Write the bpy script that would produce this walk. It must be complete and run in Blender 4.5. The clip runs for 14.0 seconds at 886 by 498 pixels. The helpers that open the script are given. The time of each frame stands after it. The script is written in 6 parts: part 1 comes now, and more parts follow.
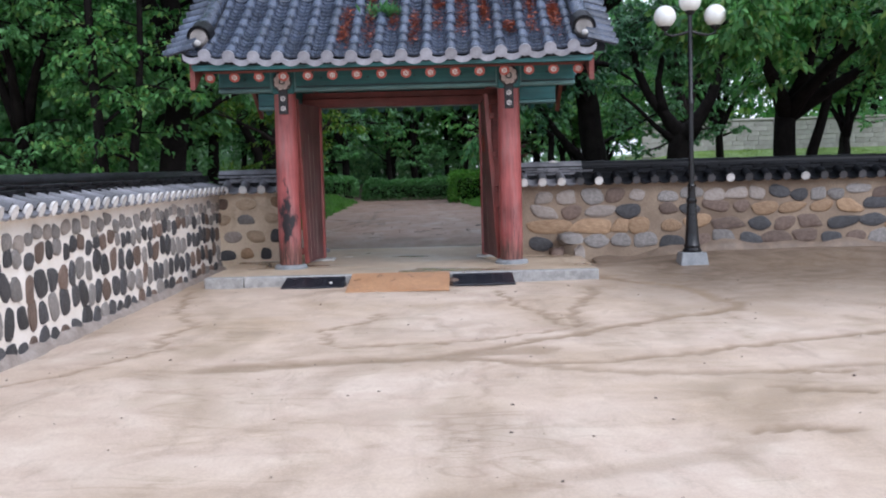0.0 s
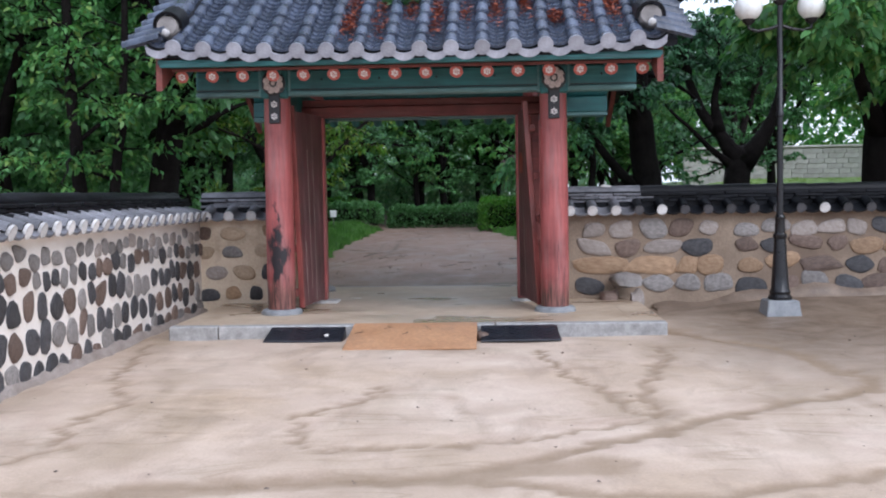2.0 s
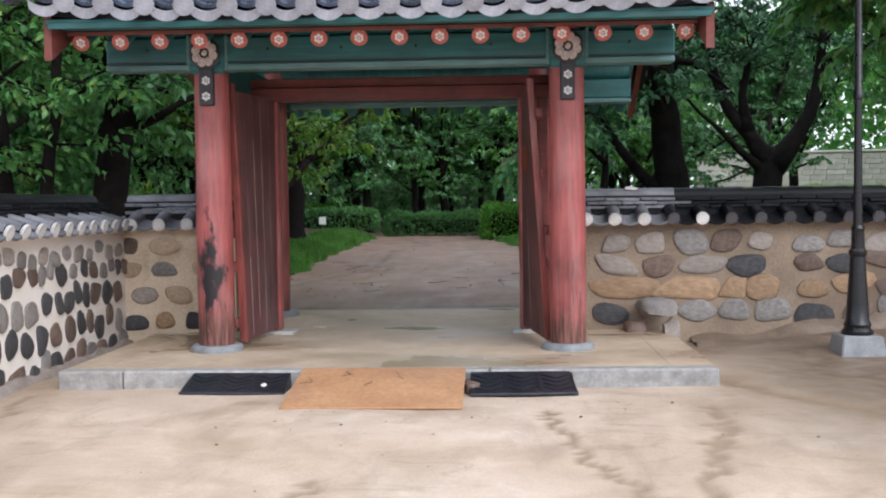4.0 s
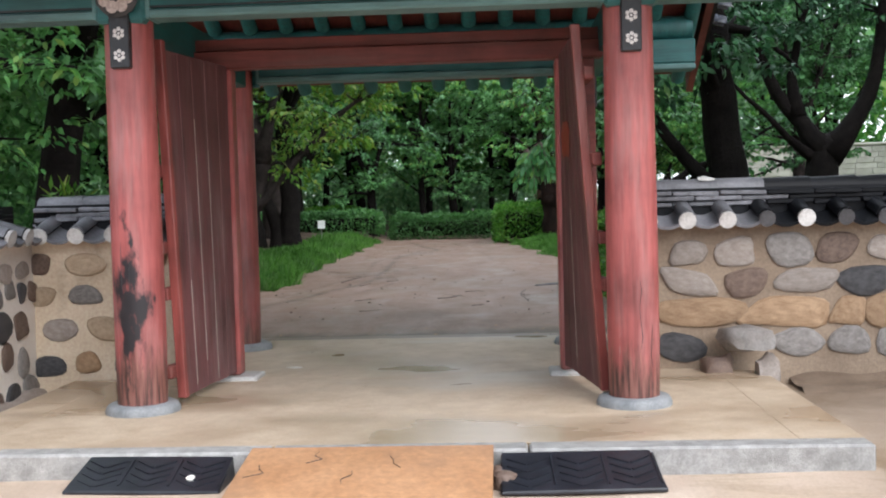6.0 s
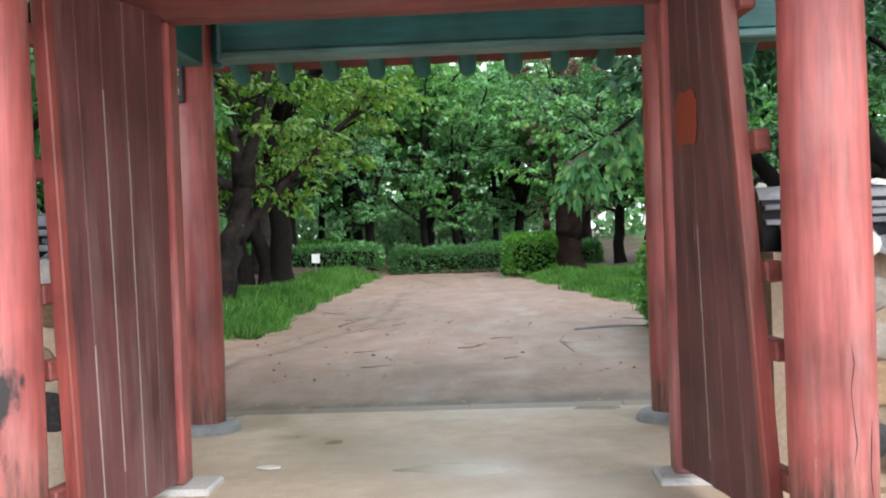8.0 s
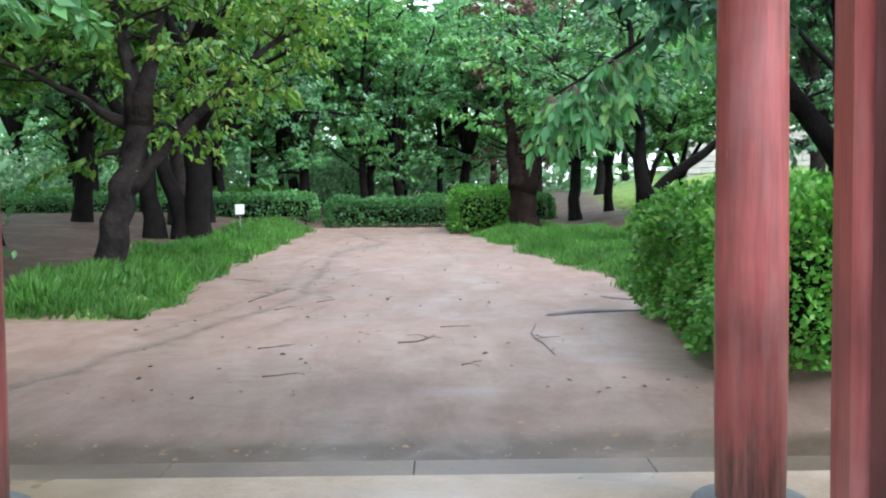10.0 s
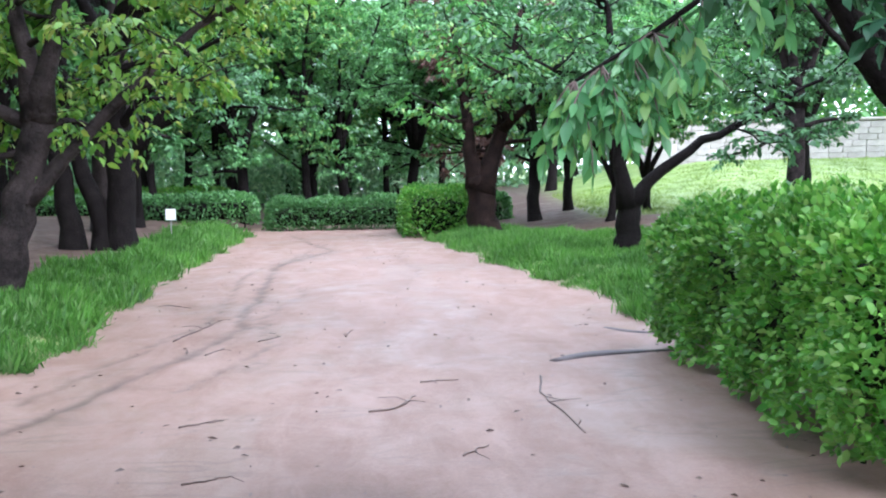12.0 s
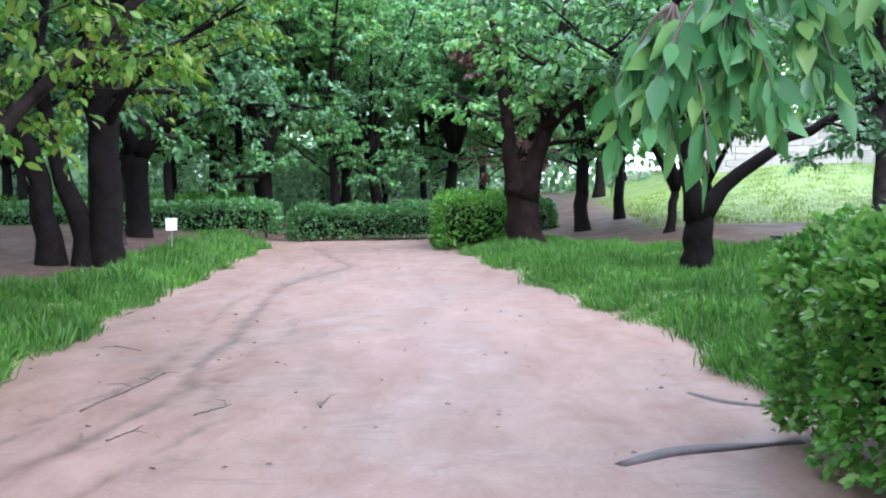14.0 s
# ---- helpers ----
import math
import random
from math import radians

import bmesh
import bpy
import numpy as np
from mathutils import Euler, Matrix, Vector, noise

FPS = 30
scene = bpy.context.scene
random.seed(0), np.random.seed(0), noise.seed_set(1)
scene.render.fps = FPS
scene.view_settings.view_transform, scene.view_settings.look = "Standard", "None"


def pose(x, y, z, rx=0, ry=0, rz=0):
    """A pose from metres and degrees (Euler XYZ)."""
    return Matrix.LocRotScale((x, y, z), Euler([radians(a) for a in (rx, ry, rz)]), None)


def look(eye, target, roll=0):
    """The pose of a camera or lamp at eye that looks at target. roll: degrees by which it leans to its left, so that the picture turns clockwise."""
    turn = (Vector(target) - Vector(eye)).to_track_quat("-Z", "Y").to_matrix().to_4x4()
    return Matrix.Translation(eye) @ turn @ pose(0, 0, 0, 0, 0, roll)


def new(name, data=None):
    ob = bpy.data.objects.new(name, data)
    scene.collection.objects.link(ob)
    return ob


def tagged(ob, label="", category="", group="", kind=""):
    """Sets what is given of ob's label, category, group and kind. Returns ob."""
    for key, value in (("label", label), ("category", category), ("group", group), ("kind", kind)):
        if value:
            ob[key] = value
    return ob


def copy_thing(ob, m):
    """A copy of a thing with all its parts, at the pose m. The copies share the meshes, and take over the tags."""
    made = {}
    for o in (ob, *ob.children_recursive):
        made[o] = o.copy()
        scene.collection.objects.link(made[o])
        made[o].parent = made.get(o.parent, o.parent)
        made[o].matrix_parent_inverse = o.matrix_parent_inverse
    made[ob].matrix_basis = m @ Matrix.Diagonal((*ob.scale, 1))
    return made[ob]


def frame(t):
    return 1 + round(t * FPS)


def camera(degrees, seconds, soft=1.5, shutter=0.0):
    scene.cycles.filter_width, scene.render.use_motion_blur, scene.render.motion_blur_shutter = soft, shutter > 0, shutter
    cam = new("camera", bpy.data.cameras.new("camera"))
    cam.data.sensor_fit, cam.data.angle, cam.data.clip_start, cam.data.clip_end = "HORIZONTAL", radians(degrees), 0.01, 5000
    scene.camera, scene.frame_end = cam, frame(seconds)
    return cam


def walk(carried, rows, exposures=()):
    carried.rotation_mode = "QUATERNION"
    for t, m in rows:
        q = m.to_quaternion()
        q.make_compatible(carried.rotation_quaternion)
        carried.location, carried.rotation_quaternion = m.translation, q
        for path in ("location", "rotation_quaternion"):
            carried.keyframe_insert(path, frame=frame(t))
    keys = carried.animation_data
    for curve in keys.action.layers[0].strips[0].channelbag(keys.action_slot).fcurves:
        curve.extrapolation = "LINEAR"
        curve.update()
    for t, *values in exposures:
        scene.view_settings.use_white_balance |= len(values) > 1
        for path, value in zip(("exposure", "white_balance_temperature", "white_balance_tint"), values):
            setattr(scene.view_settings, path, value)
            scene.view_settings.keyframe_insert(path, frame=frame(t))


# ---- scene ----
cam = camera(44.5, 14.0, soft=2.0)
PATH = [
    (0, (0.805, -14.641, 1.453), (0.773, -12.647, 1.301), -1.5),
    (0.5, (0.794, -13.94, 1.443), (0.754, -11.943, 1.324), -1.4),
    (1, (0.778, -13.174, 1.454), (0.707, -11.179, 1.344), -1.1),
    (1.5, (0.782, -12.515, 1.432), (0.699, -10.519, 1.324), -1.0),
    (2, (0.806, -11.803, 1.417), (0.718, -9.807, 1.315), -0.9),
    (2.5, (0.823, -11.139, 1.396), (0.731, -9.144, 1.299), -0.7),
    (3, (0.883, -10.451, 1.386), (0.786, -8.456, 1.288), -0.8),
    (3.2, (0.894, -10.192, 1.392), (0.8, -8.196, 1.295), -0.8),
    (5.3, (0.896, -7.423, 1.371), (0.787, -5.428, 1.289), -0.7),
    (5.5, (0.86, -7.16, 1.379), (0.746, -5.165, 1.297), -0.9),
    (6, (0.744, -6.505, 1.362), (0.63, -4.51, 1.275), -1.5),
    (6.5, (0.626, -5.828, 1.341), (0.508, -3.831, 1.329), -1.2),
    (7, (0.539, -5.121, 1.285), (0.414, -3.125, 1.275), -1.3),
    (7.5, (0.466, -4.432, 1.274), (0.347, -2.436, 1.257), -2.0),
    (8, (0.352, -3.88, 1.293), (0.246, -1.883, 1.268), -2.0),
    (8.2, (0.325, -3.63, 1.308), (0.225, -1.633, 1.283), -2.2),
    (10.5, (0.159, -0.68, 1.406), (0.191, 1.314, 1.263), -0.9),
    (11, (0.042, -0.29, 1.501), (0.115, 1.703, 1.352), -2.3),
    (11.5, (-0.022, 0.22, 1.489), (0.073, 2.212, 1.339), -1.6),
    (12.5, (0.055, 1.567, 1.479), (0.165, 3.56, 1.362), -1.0),
    (13, (0.131, 2.266, 1.496), (0.226, 4.261, 1.377), -1.0),
    (13.5, (0.21, 2.902, 1.478), (0.252, 4.898, 1.363), -1.2),
    (14, (0.314, 3.481, 1.463), (0.341, 5.477, 1.342), -1.1),
]
EXPOSURES = [(0, -0.06, 5780, 14), (1.5, 0.0, 5680, 15), (3, 0.08, 5980, 12), (5.5, 0.4, 6200, 12), (6.2, 0.6, 6250, 10), (7, 1.08, 6280, 9), (8.2, 1.12, 6300, 9), (10.5, 1.56, 5680, 12), (11.5, 1.74, 5620, 19), (14, 1.64, 5580, 22)]
walk(cam, [(t, look(eye, target, roll)) for t, eye, target, roll in PATH], EXPOSURES)

# ---- world and light: rain, overcast, soft light from above ----
world = bpy.data.worlds.new("overcast_sky")
scene.world = world
world.use_nodes = True
wn, wl = world.node_tree.nodes, world.node_tree.links
wn.clear()
w_out, w_bg = wn.new("ShaderNodeOutputWorld"), wn.new("ShaderNodeBackground")
w_sky, w_mix = wn.new("ShaderNodeTexSky"), wn.new("ShaderNodeMix")
w_sky.sky_type, w_sky.sun_disc = "NISHITA", False
w_sky.sun_elevation, w_sky.sun_rotation = radians(55), radians(85)
w_sky.air_density, w_sky.dust_density = 1.0, 4.0
w_mix.data_type = "RGBA"
w_mix.inputs[0].default_value = 0.75
w_mix.inputs[7].default_value = (10.5, 11.0, 11.6, 1)
wl.new(w_sky.outputs[0], w_mix.inputs[6])
wl.new(w_mix.outputs[2], w_bg.inputs[0])
w_bg.inputs[1].default_value = 0.14
wl.new(w_bg.outputs[0], w_out.inputs[0])

sun = new("sun", bpy.data.lights.new("sun", "SUN"))
sun.data.energy, sun.data.angle, sun.data.color = 1.9, radians(40), (1.0, 0.97, 0.93)
sun.matrix_world = look((16, -24, 23), (0, 0, 0))


# ---- helpers of this scene ----
def tree_of(material):
    material.use_nodes = True
    nt = material.node_tree
    nt.nodes.clear()
    return nt.nodes, nt.links


def noise_node(n, l, coord, scale, detail=6.0, rough=0.55, distort=0.0):
    t = n.new("ShaderNodeTexNoise")
    t.inputs["Scale"].default_value = scale
    t.inputs["Detail"].default_value = detail
    t.inputs["Roughness"].default_value = rough
    t.inputs["Distortion"].default_value = distort
    if coord is not None:
        l.new(coord, t.inputs["Vector"])
    return t


def ramp_node(n, l, fac, stops):
    r = n.new("ShaderNodeValToRGB")
    while len(r.color_ramp.elements) < len(stops):
        r.color_ramp.elements.new(0.5)
    for e, (p, c) in zip(r.color_ramp.elements, stops):
        e.position = p
        e.color = (*c, 1) if len(c) == 3 else c
    l.new(fac, r.inputs[0])
    return r


def mix_node(n, l, fac, a, b, blend="MIX"):
    m = n.new("ShaderNodeMix")
    m.data_type, m.blend_type = "RGBA", blend
    for sock, v in ((m.inputs[0], fac), (m.inputs[6], a), (m.inputs[7], b)):
        if isinstance(v, bpy.types.NodeSocket):
            l.new(v, sock)
        elif isinstance(v, (int, float)):
            sock.default_value = v
        else:
            sock.default_value = (*v, 1)
    return m.outputs[2]


def math_node(n, l, op, a, b=0.0, clamp=False):
    m = n.new("ShaderNodeMath")
    m.operation, m.use_clamp = op, clamp
    for sock, v in ((m.inputs[0], a), (m.inputs[1], b)):
        if isinstance(v, bpy.types.NodeSocket):
            l.new(v, sock)
        else:
            sock.default_value = v
    return m.outputs[0]


def finish(n, l, colour, rough=0.6, metal=0.0, height=None, bump=0.3, dist=0.01, spec=0.5, coat=0.0):
    out, p = n.new("ShaderNodeOutputMaterial"), n.new("ShaderNodeBsdfPrincipled")
    for key, v in (("Base Color", colour), ("Roughness", rough), ("Metallic", metal), ("Specular IOR Level", spec), ("Coat Weight", coat)):
        if isinstance(v, bpy.types.NodeSocket):
            l.new(v, p.inputs[key])
        elif isinstance(v, (tuple, list)):
            p.inputs[key].default_value = (*v, 1)
        else:
            p.inputs[key].default_value = v
    if height is not None:
        b = n.new("ShaderNodeBump")
        b.inputs["Strength"].default_value, b.inputs["Distance"].default_value = bump, dist
        l.new(height, b.inputs["Height"])
        l.new(b.outputs[0], p.inputs["Normal"])
    l.new(p.outputs[0], out.inputs[0])
    return p


def coords(n, kind="Object"):
    return n.new("ShaderNodeTexCoord").outputs[kind]


def stretched(n, l, coord, sx, sy, sz):
    m = n.new("ShaderNodeMapping")
    m.inputs["Scale"].default_value = (sx, sy, sz)
    l.new(coord, m.inputs[0])
    return m.outputs[0]


def plain(name, dark, light, scale=8.0, rough=0.6, fine=60.0, bump=0.3, dist=0.004, vary=0.0, spec=0.5, coat=0.0, coat_stain=None):
    """A surface of two tones with a coarse and a fine grain; vary: how far single pieces differ in tone."""
    m = bpy.data.materials.new(name)
    n, l = tree_of(m)
    c = coords(n)
    a, f = noise_node(n, l, c, scale), noise_node(n, l, c, fine, 4.0, 0.7)
    col = ramp_node(n, l, a.outputs[0], [(0.3, dark), (0.7, light)]).outputs[0]
    col = mix_node(n, l, 0.35, col, ramp_node(n, l, f.outputs[0], [(0.3, (0.25, 0.25, 0.25)), (0.7, (0.85, 0.85, 0.85))]).outputs[0], "OVERLAY")
    if coat_stain:
        s = noise_node(n, l, c, scale * 0.35, 8.0, 0.65)
        col = mix_node(n, l, ramp_node(n, l, s.outputs[0], [(0.52, (0, 0, 0)), (0.66, (1, 1, 1))]).outputs[0], col, coat_stain)
    if vary:
        info = n.new("ShaderNodeObjectInfo")
        k = n.new("ShaderNodeMapRange")
        l.new(info.outputs["Random"], k.inputs[0])
        k.inputs[3].default_value, k.inputs[4].default_value = 1 - vary, 1 + vary
        hsv = n.new("ShaderNodeHueSaturation")
        l.new(k.outputs[0], hsv.inputs["Value"])
        l.new(col, hsv.inputs["Color"])
        col = hsv.outputs[0]
    r = math_node(n, l, "ADD", math_node(n, l, "MULTIPLY", a.outputs[0], 0.3), rough - 0.15, True)
    finish(n, l, col, r, 0.0, f.outputs[0], bump, dist, spec, coat)
    return m


def painted_wood(name, paint, worn, grain_axis="z", peel=0.62, rough=0.5, burn=None, low=None):
    """Old paint on timber: long grain, faded streaks, chips down to grey wood; burn: a charred patch round that height and side; low: bare grain below that height."""
    m = bpy.data.materials.new(name)
    n, l = tree_of(m)
    c = coords(n)
    s = {"z": (22, 22, 1.6), "x": (1.6, 22, 22), "y": (22, 1.6, 22)}[grain_axis]
    g = noise_node(n, l, stretched(n, l, c, *s), 1.6, 8.0, 0.6)
    big = noise_node(n, l, c, 2.2, 5.0)
    chips = noise_node(n, l, stretched(n, l, c, *[v ** 0.6 for v in s]), 2.2, 9.0, 0.7)
    tone = [tuple(v * k for v in paint) for k in (0.6, 1.0, 1.28)]
    col = ramp_node(n, l, big.outputs[0], [(0.3, tone[0]), (0.5, tone[1]), (0.72, tone[2])]).outputs[0]
    col = mix_node(n, l, 0.45, col, ramp_node(n, l, g.outputs[0], [(0.3, (0.22, 0.22, 0.22)), (0.68, (0.8, 0.8, 0.8))]).outputs[0], "OVERLAY")
    chip = ramp_node(n, l, chips.outputs[0], [(peel, (0, 0, 0)), (peel + 0.05, (1, 1, 1))]).outputs[0]
    fade = noise_node(n, l, stretched(n, l, c, *[v ** 0.75 for v in s]), 0.9, 5.0, 0.6)
    col = mix_node(n, l, math_node(n, l, "MULTIPLY", ramp_node(n, l, fade.outputs[0], [(0.5, (0, 0, 0)), (0.68, (1, 1, 1))]).outputs[0], 0.26), col, worn)
    col = mix_node(n, l, chip, col, worn)
    sep = n.new("ShaderNodeSeparateXYZ")
    l.new(c, sep.inputs[0])
    wob = math_node(n, l, "ADD", sep.outputs[2], math_node(n, l, "MULTIPLY", chips.outputs[0], 0.9))
    if low is not None:
        f = n.new("ShaderNodeMapRange")
        l.new(wob, f.inputs[0])
        f.inputs[1].default_value, f.inputs[2].default_value, f.inputs[3].default_value, f.inputs[4].default_value = low + 0.36, low + 0.56, 1, 0
        bare = ramp_node(n, l, g.outputs[0], [(0.34, (0.045, 0.022, 0.02)), (0.52, (0.2, 0.08, 0.065)), (0.7, (0.28, 0.14, 0.11))]).outputs[0]
        col = mix_node(n, l, f.outputs[0], col, bare)
    if burn is not None:
        z0, half = burn
        d = math_node(n, l, "DIVIDE", math_node(n, l, "ABSOLUTE", math_node(n, l, "SUBTRACT", sep.outputs[2], z0)), half)
        side = math_node(n, l, "MULTIPLY", math_node(n, l, "ADD", sep.outputs[1], 0.14), 4.0)
        off = math_node(n, l, "ABSOLUTE", math_node(n, l, "MULTIPLY", math_node(n, l, "SUBTRACT", sep.outputs[0], -0.02), 5.0))
        q = math_node(n, l, "ADD", math_node(n, l, "ADD", d, side), off)
        q = math_node(n, l, "ADD", q, math_node(n, l, "MULTIPLY", noise_node(n, l, stretched(n, l, c, 14, 14, 6.0), 1.0, 6.0).outputs[0], 3.6))
        f = n.new("ShaderNodeMapRange")
        l.new(math_node(n, l, "SUBTRACT", q, 0.85), f.inputs[0])
        f.inputs[1].default_value, f.inputs[2].default_value, f.inputs[3].default_value, f.inputs[4].default_value = 1.30, 1.75, 1, 0
        col = mix_node(n, l, f.outputs[0], col, (0.018, 0.015, 0.018))
    r = math_node(n, l, "ADD", math_node(n, l, "MULTIPLY", g.outputs[0], 0.35), rough - 0.17, True)
    h = math_node(n, l, "SUBTRACT", g.outputs[0], math_node(n, l, "MULTIPLY", chip, 0.25))
    finish(n, l, col, r, 0.0, h, 0.5, 0.006)
    return m


def leafy(name, dark, light, rough=0.42, through_light=0.35, yellow=None):
    """Leaves: each differs a little in tone; some light passes through them."""
    m = bpy.data.materials.new(name)
    n, l = tree_of(m)
    geo = n.new("ShaderNodeNewGeometry")
    stops = [(0.0, dark), (0.75, light)]
    if yellow:
        stops = [(0.0, dark), (0.7, light), (0.97, yellow)]
    col = ramp_node(n, l, geo.outputs["Random Per Island"], stops).outputs[0]
    clump = noise_node(n, l, geo.outputs["Position"], 0.55, 3.0)
    col = mix_node(n, l, 0.55, col, ramp_node(n, l, clump.outputs[0], [(0.3, (0.2, 0.24, 0.22)), (0.7, (0.8, 0.78, 0.7))]).outputs[0], "OVERLAY")
    out, p, t, mx = (n.new("ShaderNode" + k) for k in ("OutputMaterial", "BsdfPrincipled", "BsdfTranslucent", "MixShader"))
    l.new(col, p.inputs["Base Color"])
    p.inputs["Roughness"].default_value = rough
    p.inputs["Specular IOR Level"].default_value = 0.4
    l.new(mix_node(n, l, 1.0, col, (0.85, 1.0, 0.6), "MULTIPLY"), t.inputs[0])
    mx.inputs[0].default_value = through_light
    l.new(p.outputs[0], mx.inputs[1])
    l.new(t.outputs[0], mx.inputs[2])
    l.new(mx.outputs[0], out.inputs[0])
    return m


# ---- materials ----
def ground_material():
    m = bpy.data.materials.new("rain_soaked_ground")
    n, l = tree_of(m)
    c = coords(n)

    def attr(name):
        a = n.new("ShaderNodeAttribute")
        a.attribute_name = name
        return a.outputs["Fac"]

    big, mid, fine = noise_node(n, l, c, 0.45, 5.0, 0.6, 0.4), noise_node(n, l, c, 3.0, 6.0, 0.6, 0.6), noise_node(n, l, c, 55.0, 5.0, 0.75)
    grit = n.new("ShaderNodeTexVoronoi")
    grit.inputs["Scale"].default_value = 38.0
    l.new(c, grit.inputs["Vector"])
    sand = ramp_node(n, l, big.outputs[0], [(0.28, (0.43, 0.325, 0.23)), (0.5, (0.55, 0.438, 0.35)), (0.72, (0.60, 0.498, 0.415))]).outputs[0]
    sand = mix_node(n, l, 0.5, sand, ramp_node(n, l, mid.outputs[0], [(0.25, (0.34, 0.32, 0.3)), (0.75, (0.66, 0.66, 0.66))]).outputs[0], "OVERLAY")
    streak = noise_node(n, l, stretched(n, l, c, 1.3, 0.45, 1.0), 2.6, 7.0, 0.68, 0.45)
    sand = mix_node(n, l, math_node(n, l, "MULTIPLY", ramp_node(n, l, streak.outputs[0], [(0.52, (0, 0, 0)), (0.68, (1, 1, 1))]).outputs[0], 0.5), sand, (0.33, 0.25, 0.19))
    sand = mix_node(n, l, attr("pink"), sand, mix_node(n, l, ramp_node(n, l, streak.outputs[0], [(0.36, (1, 1, 1)), (0.62, (0, 0, 0))]).outputs[0], (0.21, 0.135, 0.101), (0.292, 0.204, 0.166)))
    stain = noise_node(n, l, stretched(n, l, c, 1.0, 0.55, 1.0), 0.9, 7.0, 0.62, 0.9)
    damp = ramp_node(n, l, stain.outputs[0], [(0.47, (0, 0, 0)), (0.64, (1, 1, 1))]).outputs[0]
    sand = mix_node(n, l, math_node(n, l, "MULTIPLY", damp, 0.45), sand, mix_node(n, l, attr("pink"), (0.34, 0.255, 0.17), (0.25, 0.185, 0.145)))
    wet_shade = attr("wet")
    wob = math_node(n, l, "MULTIPLY", wet_shade, math_node(n, l, "ADD", 0.45, mid.outputs[0]), True)
    # the courtyard brown is damp soil, darkened further for tree shade by the wall
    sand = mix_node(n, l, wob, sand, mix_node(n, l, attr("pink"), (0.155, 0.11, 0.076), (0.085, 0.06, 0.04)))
    silt = math_node(n, l, "MULTIPLY", attr("rill"), math_node(n, l, "ADD", 0.35, mid.outputs[0]), True)
    sand = mix_node(n, l, silt, sand, mix_node(n, l, attr("pink"), (0.255, 0.18, 0.115), (0.075, 0.056, 0.043)))
    wash = noise_node(n, l, stretched(n, l, c, 0.5, 1.5, 1.0), 1.3, 2.5, 0.5, 1.2)
    thread = ramp_node(n, l, math_node(n, l, "ABSOLUTE", math_node(n, l, "SUBTRACT", wash.outputs[0], 0.5)), [(0.005, (1, 1, 1)), (0.026, (0, 0, 0))]).outputs[0]
    thread = math_node(n, l, "MULTIPLY", thread, ramp_node(n, l, stain.outputs[0], [(0.44, (0, 0, 0)), (0.60, (0.38, 0.38, 0.38))]).outputs[0])
    sand = mix_node(n, l, thread, sand, mix_node(n, l, attr("pink"), (0.26, 0.18, 0.115), (0.12, 0.09, 0.075)))
    speck = ramp_node(n, l, grit.outputs["Distance"], [(0.05, (1, 1, 1)), (0.12, (0, 0, 0))]).outputs[0]
    sand = mix_node(n, l, math_node(n, l, "MULTIPLY", speck, 0.30), sand, (0.20, 0.15, 0.11))
    sand = mix_node(n, l, 0.3, sand, ramp_node(n, l, fine.outputs[0], [(0.3, (0.3, 0.3, 0.3)), (0.7, (0.72, 0.72, 0.72))]).outputs[0], "OVERLAY")
    litter = ramp_node(n, l, noise_node(n, l, c, 9.0, 8.0, 0.75).outputs[0], [(0.3, (0.028, 0.019, 0.014)), (0.5, (0.075, 0.049, 0.036)), (0.7, (0.155, 0.105, 0.078))]).outputs[0]
    lawn = ramp_node(n, l, noise_node(n, l, c, 1.2, 8.0, 0.7).outputs[0], [(0.3, (0.09, 0.16, 0.03)), (0.55, (0.17, 0.27, 0.06)), (0.75, (0.28, 0.36, 0.11))]).outputs[0]
    col = mix_node(n, l, attr("litter"), sand, litter)
    col = mix_node(n, l, attr("lawn"), col, lawn)
    r = math_node(n, l, "SUBTRACT", math_node(n, l, "ADD", 0.42, math_node(n, l, "MULTIPLY", mid.outputs[0], 0.4)), math_node(n, l, "ADD", math_node(n, l, "MULTIPLY", wet_shade, 0.08), math_node(n, l, "MULTIPLY", damp, 0.16)), True)
    h = math_node(n, l, "ADD", math_node(n, l, "MULTIPLY", mid.outputs[0], 1.5), math_node(n, l, "MULTIPLY", fine.outputs[0], 0.35))
    finish(n, l, col, r, 0.0, h, 0.35, 0.012, 0.3)
    return m


M_GROUND = ground_material()


def wet_floor():
    m = bpy.data.materials.new("wet_trodden_plaster")
    n, l = tree_of(m)
    c = coords(n)
    big, mid, fine = noise_node(n, l, stretched(n, l, c, 0.7, 1.1, 1), 0.75, 4.0, 0.5, 0.4), noise_node(n, l, c, 5.0, 6.0, 0.6), noise_node(n, l, c, 70.0, 4.0, 0.7)
    col = ramp_node(n, l, mid.outputs[0], [(0.3, (0.44, 0.335, 0.235)), (0.7, (0.58, 0.47, 0.355))]).outputs[0]
    col = mix_node(n, l, 0.3, col, ramp_node(n, l, fine.outputs[0], [(0.3, (0.3, 0.3, 0.3)), (0.7, (0.72, 0.72, 0.72))]).outputs[0], "OVERLAY")
    pool = ramp_node(n, l, big.outputs[0], [(0.46, (0, 0, 0)), (0.62, (1, 1, 1))]).outputs[0]
    col = mix_node(n, l, math_node(n, l, "MULTIPLY", pool, 0.75), col, (0.30, 0.21, 0.13))
    r = math_node(n, l, "SUBTRACT", 0.6, math_node(n, l, "MULTIPLY", pool, 0.42))
    hgt = math_node(n, l, "MULTIPLY", fine.outputs[0], math_node(n, l, "SUBTRACT", 1.0, pool))
    finish(n, l, col, r, 0.0, hgt, 0.3, 0.004, 0.4)
    return m


